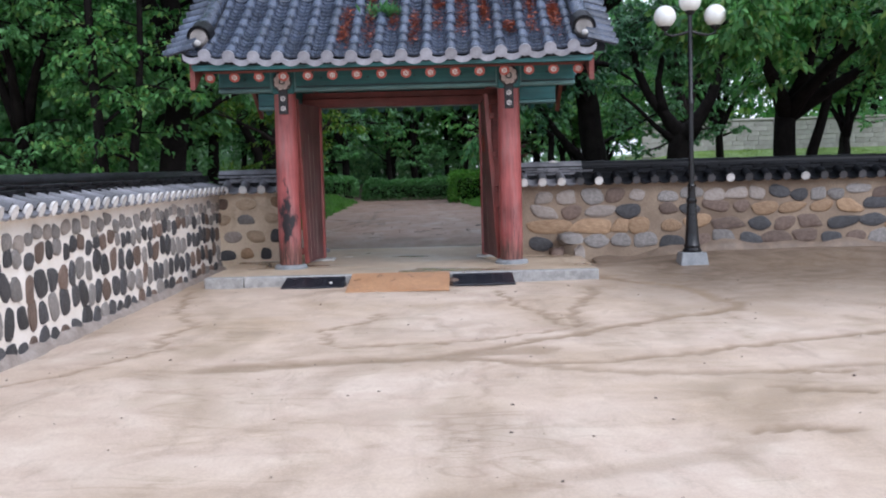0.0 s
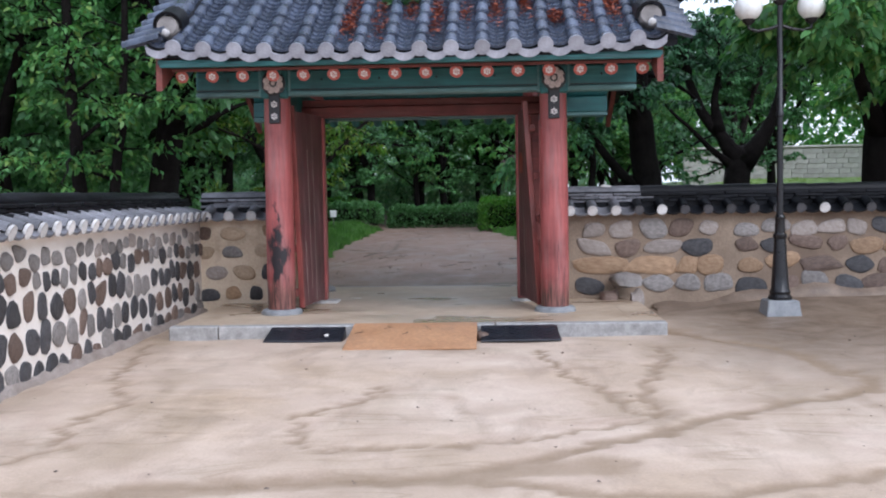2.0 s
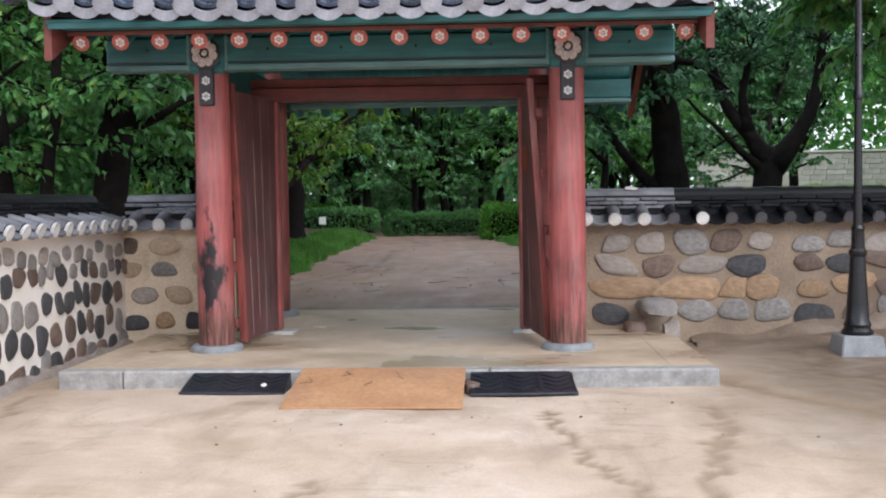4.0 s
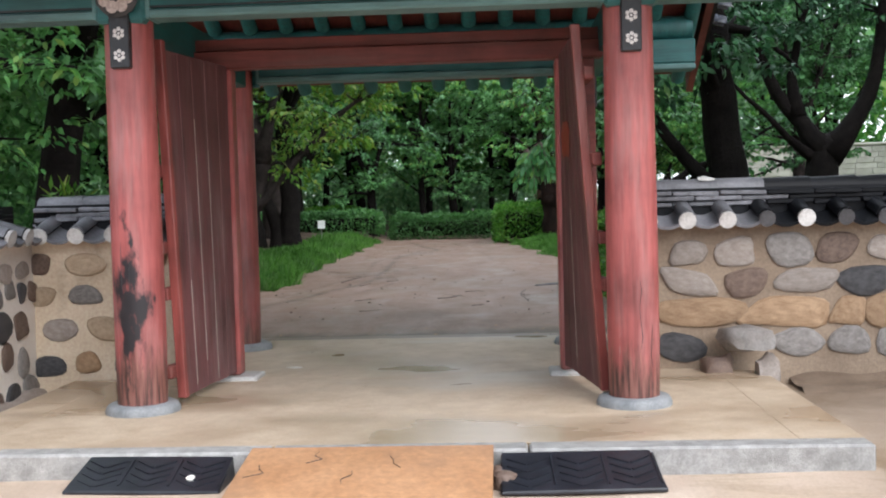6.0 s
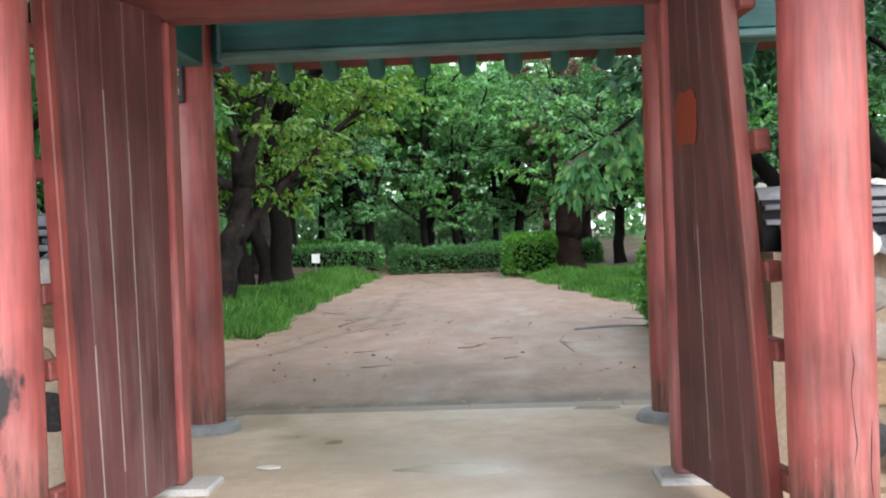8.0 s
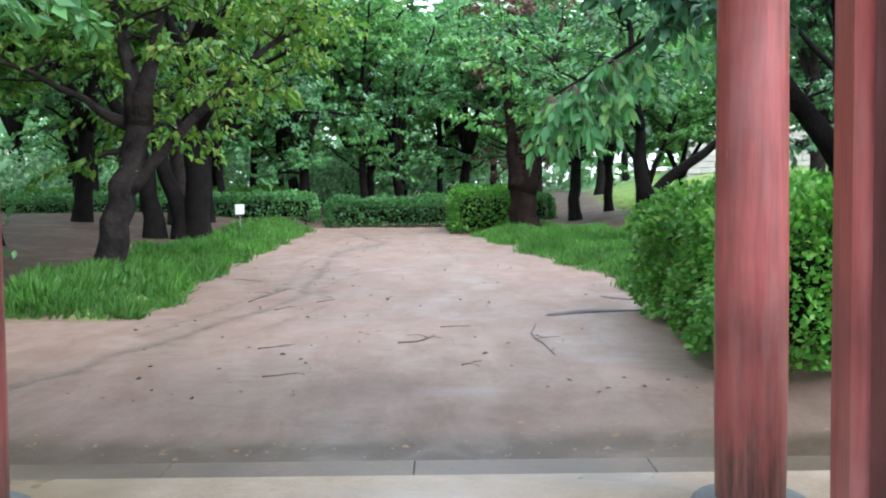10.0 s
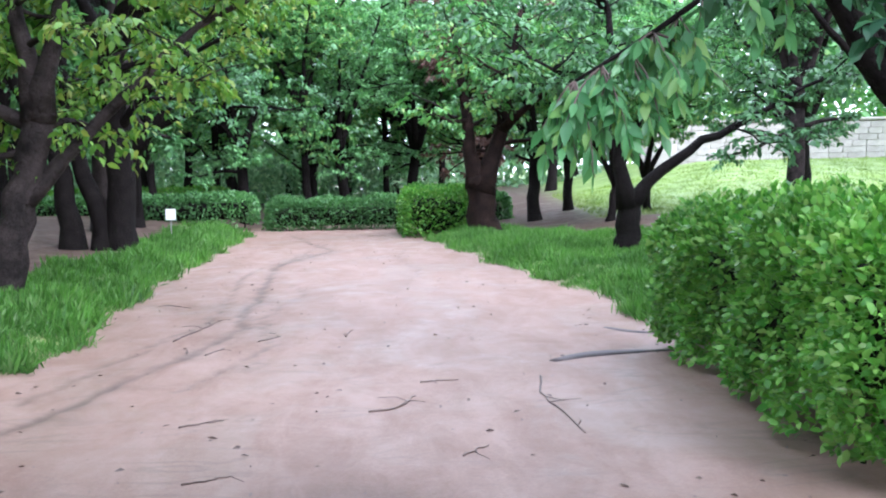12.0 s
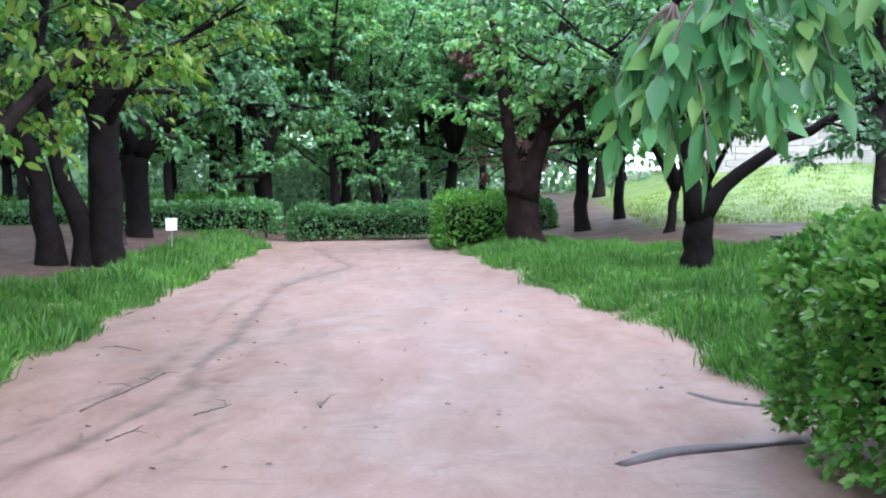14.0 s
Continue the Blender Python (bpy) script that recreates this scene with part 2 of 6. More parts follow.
M_FLOOR = wet_floor()
M_GRANITE = plain("rough_granite", (0.24, 0.235, 0.225), (0.42, 0.41, 0.40), 14.0, 0.55, 120.0, 0.8, 0.006, 0.08)
M_GRANITE_TOP = plain("pale_cut_granite", (0.40, 0.39, 0.37), (0.55, 0.54, 0.52), 10.0, 0.45, 90.0, 0.4, 0.003)
M_RED = painted_wood("faded_red_paint", (0.335, 0.086, 0.080), (0.36, 0.27, 0.26), "z", 0.66, 0.42, None, 0.22)
M_RED_BURNT = painted_wood("scorched_red_paint", (0.325, 0.083, 0.078), (0.36, 0.28, 0.27), "z", 0.66, 0.42, (0.60, 0.55), 0.30)
M_RED_BEAM = painted_wood("dull_red_beam_paint", (0.17, 0.042, 0.035), (0.2, 0.12, 0.1), "x", 0.68, 0.55)
M_PLANK = painted_wood("brownish_red_door_planks", (0.125, 0.045, 0.047), (0.34, 0.24, 0.23), "z", 0.67, 0.5)
M_PATCH = plain("fresh_orange_red_paint", (0.26, 0.04, 0.024), (0.33, 0.055, 0.03), 8.0, 0.5)
M_STILE = painted_wood("worn_red_stile_paint", (0.23, 0.055, 0.046), (0.3, 0.2, 0.18), "z", 0.66, 0.45)
M_RED_BOARD = painted_wood("red_eave_boards", (0.18, 0.047, 0.036), (0.2, 0.1, 0.08), "y", 0.7, 0.6)
M_TEAL = painted_wood("teal_green_beam_paint", (0.024, 0.122, 0.124), (0.10, 0.17, 0.16), "x", 0.68, 0.45)
M_TEAL_Y = painted_wood("teal_green_rafter_paint", (0.025, 0.14, 0.135), (0.1, 0.16, 0.15), "y", 0.68, 0.5)
M_TEAL_PALE = painted_wood("pale_grey_green_edge_paint", (0.11, 0.22, 0.22), (0.1, 0.14, 0.14), "x", 0.7, 0.5)
M_BLACK_PAINT = plain("black_paint", (0.012, 0.012, 0.014), (0.03, 0.03, 0.034), 20.0, 0.4)
M_WHITE_PAINT = plain("white_flower_paint", (0.62, 0.58, 0.56), (0.78, 0.75, 0.73), 30.0, 0.5)
M_PINK_PAINT = plain("pale_pink_flower_paint", (0.42, 0.33, 0.30), (0.62, 0.53, 0.50), 30.0, 0.55, 60.0, 0.4, 0.004)
M_RING = plain("red_ring_paint", (0.36, 0.07, 0.05), (0.5, 0.13, 0.10), 30.0, 0.5)
M_TILE = plain("wet_grey_roof_tile", (0.016, 0.022, 0.036), (0.085, 0.105, 0.155), 7.0, 0.27, 40.0, 0.8, 0.006, 0.3)
M_TILE_END = plain("pale_grey_tile_end", (0.22, 0.225, 0.26), (0.38, 0.385, 0.43), 9.0, 0.42, 60.0, 0.4, 0.003, 0.15)
M_TILE_DARK = plain("black_mossy_wall_tile", (0.004, 0.004, 0.005), (0.014, 0.015, 0.018), 4.0, 0.42, 45.0, 0.5, 0.004, 0.35, 0.15)
M_TILE_GREY = plain("grey_weathered_wall_tile", (0.09, 0.09, 0.10), (0.21, 0.21, 0.23), 6.0, 0.38, 50.0, 0.5, 0.004, 0.35)
M_LIME = plain("white_lime_plug", (0.42, 0.40, 0.38), (0.72, 0.70, 0.68), 9.0, 0.7, 60.0, 0.5, 0.005, 0.22)
M_MORTAR = plain("pale_clay_mortar", (0.19, 0.137, 0.096), (0.35, 0.268, 0.196), 1.6, 0.8, 40.0, 0.7, 0.01, 0.0, 0.5, 0.0, (0.17, 0.12, 0.085))
M_MORTAR_L = plain("pinkish_white_mortar", (0.74, 0.67, 0.59), (0.86, 0.80, 0.74), 2.2, 0.8, 40.0, 0.7, 0.01)
M_STONE_DARK = plain("dark_fieldstone", (0.028, 0.027, 0.03), (0.085, 0.083, 0.088), 7.0, 0.5, 50.0, 0.8, 0.008, 0.3)
M_STONE_GREY = plain("grey_fieldstone", (0.16, 0.145, 0.135), (0.30, 0.275, 0.26), 7.0, 0.6, 50.0, 0.8, 0.008, 0.25)
M_STONE_TAN = plain("tan_fieldstone", (0.24, 0.145, 0.08), (0.40, 0.27, 0.165), 6.0, 0.6, 50.0, 0.8, 0.008, 0.22)
M_STONE_PALE = plain("pale_granite_stone", (0.255, 0.212, 0.183), (0.391, 0.340, 0.306), 6.0, 0.65, 50.0, 0.8, 0.008, 0.15)
M_STONE_CREAM = plain("cream_fieldstone", (0.40, 0.29, 0.19), (0.58, 0.45, 0.32), 5.0, 0.7, 50.0, 0.8, 0.008, 0.12)
M_MORTAR_WARM = plain("warm_cream_mortar", (0.56, 0.43, 0.30), (0.76, 0.63, 0.48), 2.0, 0.8, 40.0, 0.7, 0.01, 0.0, 0.5, 0.0, (0.30, 0.20, 0.125))
M_STONE_BROWN = plain("brown_fieldstone", (0.10, 0.065, 0.05), (0.20, 0.14, 0.11), 7.0, 0.55, 50.0, 0.8, 0.008, 0.25)
M_IRON = plain("black_cast_iron_paint", (0.005, 0.005, 0.006), (0.010, 0.010, 0.012), 12.0, 0.3, 60.0, 0.3, 0.003)
M_CONCRETE = plain("grey_concrete_plinth", (0.17, 0.18, 0.19), (0.28, 0.29, 0.30), 9.0, 0.55, 80.0, 0.4, 0.004)
M_GLOBE = plain("opal_lamp_globe", (0.70, 0.70, 0.66), (0.82, 0.82, 0.78), 3.0, 0.25, 40.0, 0.05, 0.001)
M_RUBBER = plain("black_rubber", (0.008, 0.009, 0.013), (0.022, 0.024, 0.032), 16.0, 0.35, 70.0, 0.3, 0.003)
M_PLY = plain("wet_orange_plywood", (0.36, 0.18, 0.085), (0.50, 0.28, 0.15), 2.5, 0.5, 26.0, 0.2, 0.003, 0.0, 0.5, 0.0, (0.30, 0.17, 0.10))
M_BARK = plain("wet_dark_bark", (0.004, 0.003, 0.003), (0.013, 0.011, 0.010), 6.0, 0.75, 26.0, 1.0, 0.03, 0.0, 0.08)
M_BARK_PALE = plain("wet_grey_brown_bark", (0.008, 0.007, 0.007), (0.050, 0.040, 0.037), 5.0, 0.75, 24.0, 1.0, 0.03, 0.0, 0.1)
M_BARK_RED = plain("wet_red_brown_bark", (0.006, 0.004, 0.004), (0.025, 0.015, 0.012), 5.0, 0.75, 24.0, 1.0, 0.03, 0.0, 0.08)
M_LEAF = leafy("dark_green_leaves", (0.036, 0.108, 0.052), (0.104, 0.258, 0.105))
M_LEAF_DEEP = leafy("deep_green_leaves", (0.020, 0.070, 0.040), (0.062, 0.175, 0.082), 0.42, 0.3)
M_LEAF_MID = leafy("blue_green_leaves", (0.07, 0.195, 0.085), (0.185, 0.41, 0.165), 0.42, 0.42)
M_LEAF_LIGHT = leafy("fresh_green_leaves", (0.046, 0.165, 0.048), (0.150, 0.366, 0.122), 0.42, 0.45, (0.230, 0.354, 0.098))
M_LEAF_YELLOW = leafy("yellowish_green_leaves", (0.056, 0.165, 0.022), (0.165, 0.33, 0.055), 0.42, 0.45, (0.26, 0.32, 0.062))
M_LEAF_BIG = leafy("glossy_large_leaves", (0.06, 0.20, 0.075), (0.15, 0.385, 0.155), 0.3, 0.4, (0.22, 0.40, 0.12))
M_LEAF_RED = leafy("reddish_brown_leaves", (0.07, 0.035, 0.03), (0.14, 0.075, 0.06), 0.5, 0.3)
M_HEDGE = leafy("hedge_leaves", (0.048, 0.185, 0.028), (0.165, 0.40, 0.068), 0.34, 0.38, (0.23, 0.40, 0.10))
M_HEDGE_DARK = leafy("clipped_hedge_leaves", (0.045, 0.140, 0.048), (0.140, 0.310, 0.120), 0.4, 0.35)
M_GRASS = leafy("lush_grass", (0.048, 0.150, 0.024), (0.120, 0.295, 0.055), 0.4, 0.4, (0.160, 0.290, 0.095))
M_NEEDLES = plain("russet_fallen_needles", (0.16, 0.035, 0.015), (0.40, 0.11, 0.05), 20.0, 0.7)
M_TWIG = plain("wet_twig_bark", (0.065, 0.045, 0.038), (0.15, 0.11, 0.09), 20.0, 0.5)
M_FARWALL = plain("pale_grey_stone_blocks", (0.30, 0.28, 0.25), (0.46, 0.44, 0.41), 1.5, 0.75, 20.0, 0.5, 0.01, 0.12)
M_MUD = plain("wet_mud_skin", (0.12, 0.086, 0.062), (0.23, 0.17, 0.125), 5.0, 0.45, 60.0, 0.5, 0.005)
M_ROOT = plain("wet_grey_root", (0.028, 0.022, 0.022), (0.085, 0.066, 0.062), 9.0, 0.5, 50.0, 0.6, 0.006)
# leaf colours paled and blued to hold the haze of distance
M_LEAF_HAZED = leafy("pale_distant_leaves", (0.13, 0.27, 0.16), (0.30, 0.50, 0.32), 0.5, 0.5, (0.36, 0.50, 0.32))
M_SIGN = plain("white_sign_plate", (0.74, 0.76, 0.76), (0.82, 0.83, 0.83), 8.0, 0.4)
M_METAL = plain("dull_grey_metal", (0.2, 0.2, 0.2), (0.3, 0.3, 0.3), 20.0, 0.4)
M_PAPER = plain("sodden_white_litter", (0.62, 0.58, 0.53), (0.78, 0.75, 0.70), 20.0, 0.6)


# ---- mesh helpers ----
def part(name, bm, material, parent=None, label="", smooth=None, kind=""):
    me = bpy.data.meshes.new(name)
    bm.normal_update()
    bm.to_mesh(me)
    bm.free()
    return mesh_part(name, me, material, parent, label, smooth, kind)


def mesh_part(name, me, material, parent=None, label="", smooth=None, kind=""):
    if not me.materials:
        me.materials.append(material)
    if smooth:
        for p in me.polygons:
            p.use_smooth = True
        if smooth != 180:
            me.set_sharp_from_angle(angle=radians(smooth))
    ob = new(name, me)
    ob.parent = parent
    return tagged(ob, label=label, kind=kind)


def thing(name, label, category, group="", m=None):
    ob = new(name)
    ob.empty_display_size = 0.2
    if m is not None:
        ob.matrix_basis = m
    return tagged(ob, label, category, group)


def box(bm, x0, x1, y0, y1, z0, z1, bevel=0.0, m=None):
    mm = Matrix.Translation(((x0 + x1) / 2, (y0 + y1) / 2, (z0 + z1) / 2)) @ Matrix.Diagonal((x1 - x0, y1 - y0, z1 - z0, 1))
    r = bmesh.ops.create_cube(bm, size=1, matrix=(m @ mm) if m is not None else mm)
    if bevel:
        edges = list({e for v in r["verts"] for e in v.link_edges})
        bmesh.ops.bevel(bm, geom=edges, offset=bevel, segments=1, affect="EDGES")
    return bm


def boxed(*a, **k):
    return box(bmesh.new(), *a, **k)


def lathe(profile, sides=24, wobble=0.0, seed=0):
    """A turned shape from (radius, height) pairs, closed at both ends."""
    bm, rng = bmesh.new(), random.Random(seed)
    rings = []
    for r, z in profile:
        rings.append([bm.verts.new((r * (1 + rng.uniform(-wobble, wobble)) * math.cos(2 * math.pi * i / sides), r * (1 + rng.uniform(-wobble, wobble)) * math.sin(2 * math.pi * i / sides), z)) for i in range(sides)])
    for a, b in zip(rings, rings[1:]):
        for i in range(sides):
            bm.faces.new((a[i], a[(i + 1) % sides], b[(i + 1) % sides], b[i]))
    bm.faces.new(rings[0][::-1])
    bm.faces.new(rings[-1])
    return bm


def tube(verts, faces, points, radii, sides):
    """Adds a tapered tube along points to lists of vertices and faces."""
    base = len(verts)
    pts = [Vector(p) for p in points]
    side = Vector((1, 0, 0))
    for i, p in enumerate(pts):
        d = (pts[min(i + 1, len(pts) - 1)] - pts[max(i - 1, 0)]).normalized()
        u = side - d * side.dot(d)
        if u.length < 1e-3:
            u = Vector((0, 1, 0)) - d * d.y
        u.normalize()
        side = u
        w = d.cross(u)
        for k in range(sides):
            a = 2 * math.pi * k / sides
            verts.append(tuple(p + (u * math.cos(a) + w * math.sin(a)) * radii[i]))
    for i in range(len(pts) - 1):
        for k in range(sides):
            a, b = base + i * sides, base + (i + 1) * sides
            faces.append((a + k, a + (k + 1) % sides, b + (k + 1) % sides, b + k))
    faces.append(tuple(base + k for k in range(sides))[::-1])
    faces.append(tuple(base + (len(pts) - 1) * sides + k for k in range(sides)))


def mesh_of(name, verts, faces):
    me = bpy.data.meshes.new(name)
    me.from_pydata(verts, [], faces)
    me.update()
    return me


def smooth_line(points, n):
    """n + 1 points along a smooth curve through the given ones."""
    p = np.array(points, float)
    s = np.r_[0, np.cumsum(np.linalg.norm(np.diff(p, axis=0), axis=1))]
    q = np.linspace(0, s[-1], n + 1)
    out = np.stack([np.interp(q, s, p[:, k]) for k in range(p.shape[1])], 1)
    for _ in range(2):
        out[1:-1] = (out[:-2] + 2 * out[1:-1] + out[2:]) / 4
    return out


def leaves_mesh(name, base, way, length, width, rng, fold=0.25, roll=1.0, oval=False):
    """Many folded leaves: base points, directions, lengths; four vertices and two triangles each."""
    n = len(base)
    way = way / np.maximum(np.linalg.norm(way, axis=1, keepdims=True), 1e-6)
    up = np.tile((0.0, 0.0, 1.0), (n, 1)) + rng.normal(0, 0.45 * roll, (n, 3))
    side = np.cross(way, up)
    side /= np.maximum(np.linalg.norm(side, axis=1, keepdims=True), 1e-6)
    nor = np.cross(side, way)
    length = np.reshape(length, (-1, 1))
    mid = base + way * length * 0.42
    if oval:
        v = np.empty((n, 6, 3))
        v[:, 0], v[:, 3] = base, base + way * length - nor * length * 0.10
        for q, t, w in ((1, 0.28, 0.92), (2, 0.66, 0.78)):
            m = base + way * length * t
            v[:, q] = m + side * length * width * w + nor * length * width * fold
            v[:, 6 - q] = m - side * length * width * w + nor * length * width * fold
        i = np.arange(n)[:, None] * 6
        f = np.concatenate([i + k for k in ((0, 1, 5), (1, 2, 5), (2, 4, 5), (2, 3, 4))], 1).reshape(-1)
    else:
        v = np.empty((n, 4, 3))
        v[:, 0], v[:, 2] = base, base + way * length - nor * length * 0.08
        v[:, 1] = mid + side * length * width + nor * length * width * fold
        v[:, 3] = mid - side * length * width + nor * length * width * fold
        i = np.arange(n)[:, None] * 4
        f = np.concatenate([i + (0, 1, 2), i + (0, 2, 3)], 1).reshape(-1)
    me = bpy.data.meshes.new(name)
    me.vertices.add(v.shape[0] * v.shape[1])
    me.vertices.foreach_set("co", v.reshape(-1))
    me.loops.add(len(f))
    me.loops.foreach_set("vertex_index", f.astype(np.int32))
    me.polygons.add(len(f) // 3)
    me.polygons.foreach_set("loop_start", np.arange(0, len(f), 3, dtype=np.int32))
    me.update(calc_edges=True)
    return me


# ---- the ground: courtyard, path, banks, wood floor, grassy hill ----
RUNNELS = [
    ([(1.22, -2.03), (1.38, -3.47), (1.6, -4.07), (1.72, -4.82), (1.84, -5.04)], 0.05),
    ([(2.31, -1.92), (2.26, -2.71), (1.94, -3.81), (1.83, -4.47), (1.9, -4.94)], 0.06),
    ([(2.6, -0.9), (2.81, -1.44), (3.35, -2.02), (3.5, -3.16), (3.67, -3.65), (3.4, -4.19), (2.91, -4.54), (2.33, -4.96), (1.49, -5.7), (0.69, -6.4), (-0.19, -6.5), (-0.98, -6.6)], 0.11),
    ([(-0.02, -3.81), (-0.1, -4.5), (-0.46, -4.91), (-0.37, -5.42), (-0.25, -5.87), (0.66, -5.75), (1.22, -5.5), (1.71, -5.14)], 0.05),
    ([(-2.5, -1.44), (-2.23, -3.19), (-1.72, -4.49), (-1.89, -5.14), (-1.73, -5.71)], 0.05),
    ([(5.5, -5.2), (3.03, -6.18), (2.02, -6.77), (1.4, -6.87), (0.7, -6.5)], 0.09),
    ([(0.95, -6.76), (0.92, -7.96), (0.89, -8.84), (0.8, -12.0)], 0.05),
    ([(6.0, -6.6), (3.61, -7.37), (3.0, -7.49), (2.55, -8.47), (2.24, -9.22), (0.9, -9.89), (-0.5, -11)], 0.17),
    ([(-2.3, 28), (-0.96, 21.2), (-1.69, 17.6), (-1.46, 14.2), (-1.41, 11.6), (-1.25, 10.2), (-1.62, 8.5), (-1.86, 7.2), (-2.4, 5.4)], 0.09),
    ([(-1.2, 24), (-1.5, 19), (-1.95, 16.5), (-1.75, 13.2), (-1.62, 10.8), (-1.95, 9.2), (-2.2, 7.4)], 0.05),
    ([(-1.3, 15.0), (-0.9, 13.2), (-1.2, 11.0), (-0.85, 9.4), (-1.3, 7.6)], 0.04),
    ([(0.6, 23), (0.2, 19.5), (0.5, 16.0), (0.1, 13.0)], 0.04),
    ([(1.5, -6.2), (0.7, -6.45), (-0.3, -6.5), (-1.1, -6.75)], 0.22),
    ([(-1.6, -5.75), (-1.85, -6.1), (-2.1, -6.8), (-2.5, -7.3)], 0.035),
    ([(4.2, -7.0), (2.6, -7.3), (1.8, -7.2), (1.2, -6.8)], 0.10),
    ([(2.9, -7.25), (3.2, -7.32), (3.5, -7.3)], 0.06),
    ([(2.85, -7.85), (3.1, -7.9), (3.35, -8.0)], 0.06),
    ([(2.4, -8.85), (2.65, -8.8), (2.9, -8.9)], 0.06),
]


def sstep(v, a, b):
    t = np.clip((v - a) / (b - a), 0, 1)
    return t * t * (3 - 2 * t)


def path_left(y):
    return np.interp(y, [7.5, 8.4, 10, 14, 18, 28, 32], [-9.0, -2.45, -2.5, -2.8, -2.95, -3.3, -4.2])


def path_right(y):
    return np.interp(y, [3.5, 4.6, 5.2, 9.8, 11.5, 13.3, 17.3, 26, 32], [9.0, 3.2, 2.2, 2.25, 2.32, 2.15, 1.65, 0.85, 1.6])


def ground_height(x, y):
    x, y = np.asarray(x, float), np.asarray(y, float)
    z = np.interp(y, [1.6, 3.6, 3.9, 4.6, 5.5, 8, 12, 28, 40, 90], [0, 0.03, 0.045, 0.10, 0.15, 0.18, 0.18, 0.08, 0.10, 0.6])
    past = sstep(y, 4.0, 6.0)
    left = sstep(path_left(y) - x, 0.0, 0.7) * past
    right = sstep(x - path_right(y), 0.0, 0.7) * past
    z = z + left * 0.17 * sstep(y, 7.4, 9.2) + right * 0.15
    z = z + 0.35 * sstep(y, 10, 22) * sstep(-x, 3.5, 9) + 0.28 * sstep(y, 10, 18) * sstep(x, 3.0, 6)
    z = z + 0.13 * sstep(y, -0.5, 1.15) * (y < 2.0) * sstep(x, 2.75, 4.6)
    hill = sstep(x - 0.10 * (y - 28), 4.5, 13) * sstep(y, 24, 47)
    z = z + hill * 1.35
    z = z + 0.012 * np.sin(x * 1.7 + 0.6 * y) * np.sin(y * 1.1 - 0.4 * x) + 0.006 * np.sin(x * 5.1) * np.sin(y * 4.3 + x)
    return z


def gh(x, y):
    return float(ground_height(x, y))


def build_ground():
    xs = np.unique(np.round(np.r_[np.linspace(-160, -14, 24), np.arange(-14, -4, 0.5), np.arange(-4, 5.2, 0.055), np.arange(5.2, 16, 0.4), np.linspace(16, 160, 26)], 4))
    ys = np.unique(np.round(np.r_[np.linspace(-120, -13, 18), np.arange(-13, -0.9, 0.055), np.arange(-0.9, 3.4, 0.3), np.arange(3.4, 13, 0.07), np.arange(13, 33, 0.16), np.arange(33, 60, 0.9), np.linspace(60, 420, 16)], 4))
    X, Y = np.meshgrid(xs, ys)
    Z = ground_height(X, Y)
    wet, rill = np.zeros_like(Z), np.zeros_like(Z)
    rng = np.random.default_rng(4)
    for k, (line, w) in enumerate(RUNNELS):
        force = (0.95, 0.95, 1.0, 0.9, 0.9, 0.95, 0.4, 0.45, 1.0, 0.8, 0.7, 0.55, 0.8, 0.9, 0.7, 1.0, 1.0, 1.0)[k]
        q = smooth_line(line, len(line) * 10)
        q[1:-1] += rng.normal(0, 0.035, q[1:-1].shape)
        for a, b in zip(q, q[1:]):
            sel = (X > min(a[0], b[0]) - 0.9) & (X < max(a[0], b[0]) + 0.9) & (Y > min(a[1], b[1]) - 0.9) & (Y < max(a[1], b[1]) + 0.9)
            P = np.stack([X[sel], Y[sel]], 1)
            d = b - a
            t = np.clip(((P - a) @ d) / max(d @ d, 1e-9), 0, 1)
            r = np.linalg.norm(P - a - t[:, None] * d, axis=1)
            ww = w * rng.uniform(0.7, 1.3)
            rill[sel] = np.maximum(rill[sel], force * np.maximum(np.exp(-((r / (0.66 * ww)) ** 4)), 0.18 * np.exp(-((r / (ww * 2.4)) ** 2))))
    broken = 0.5 + 0.5 * np.sin(X * 7.1 + 2 * np.sin(Y * 3.3)) * np.sin(Y * 4.9 - 2 * np.sin(X * 2.7))
    rill *= 1 - sstep(Y, 4, 6) * 0.5 * broken
    Z -= 0.016 * rill
    pool = 1.15 * np.exp(-(((Y - 4.0) / 0.36) ** 2)) * (np.abs(X) < 6)
    pool = np.maximum(pool, 0.5 * np.exp(-(((X + 0.2) / 0.5) ** 2 + ((Y - 5.2) / 0.3) ** 2)))
    pool = np.maximum(pool, 0.35 * np.exp(-(((Y - 4.6) / 0.6) ** 2)) * (np.abs(X) < 6))
    # damp along the wall's foot, with the overhanging trees' shade put into it
    wall_damp_shade = np.maximum(sstep(X, 1.9, 3.7) * sstep(Y, -6.0, -1.0) * (Y < 1.5), sstep(Y, -0.9, 1.0) * (Y < 1.5) * 0.9)
    wet = np.maximum(np.maximum(wet, 0.95 * pool), 0.95 * wall_damp_shade)
    left, right = path_left(Y) - X, X - path_right(Y)
    litter = np.maximum(sstep(left, 0.2, 0.9), sstep(right, 0.3, 1.0)) * sstep(Y, 5.5, 8.5)
    litter = np.maximum(litter, sstep(Y, 31.5, 33.5))
    litter = np.maximum(litter, sstep(np.abs(X), 7.5, 11.5) * sstep(Y, 2.5, 6.0))
    lawn = sstep(X - 0.10 * (Y - 28), 4.6, 6.5) * sstep(Y, 24.5, 27)
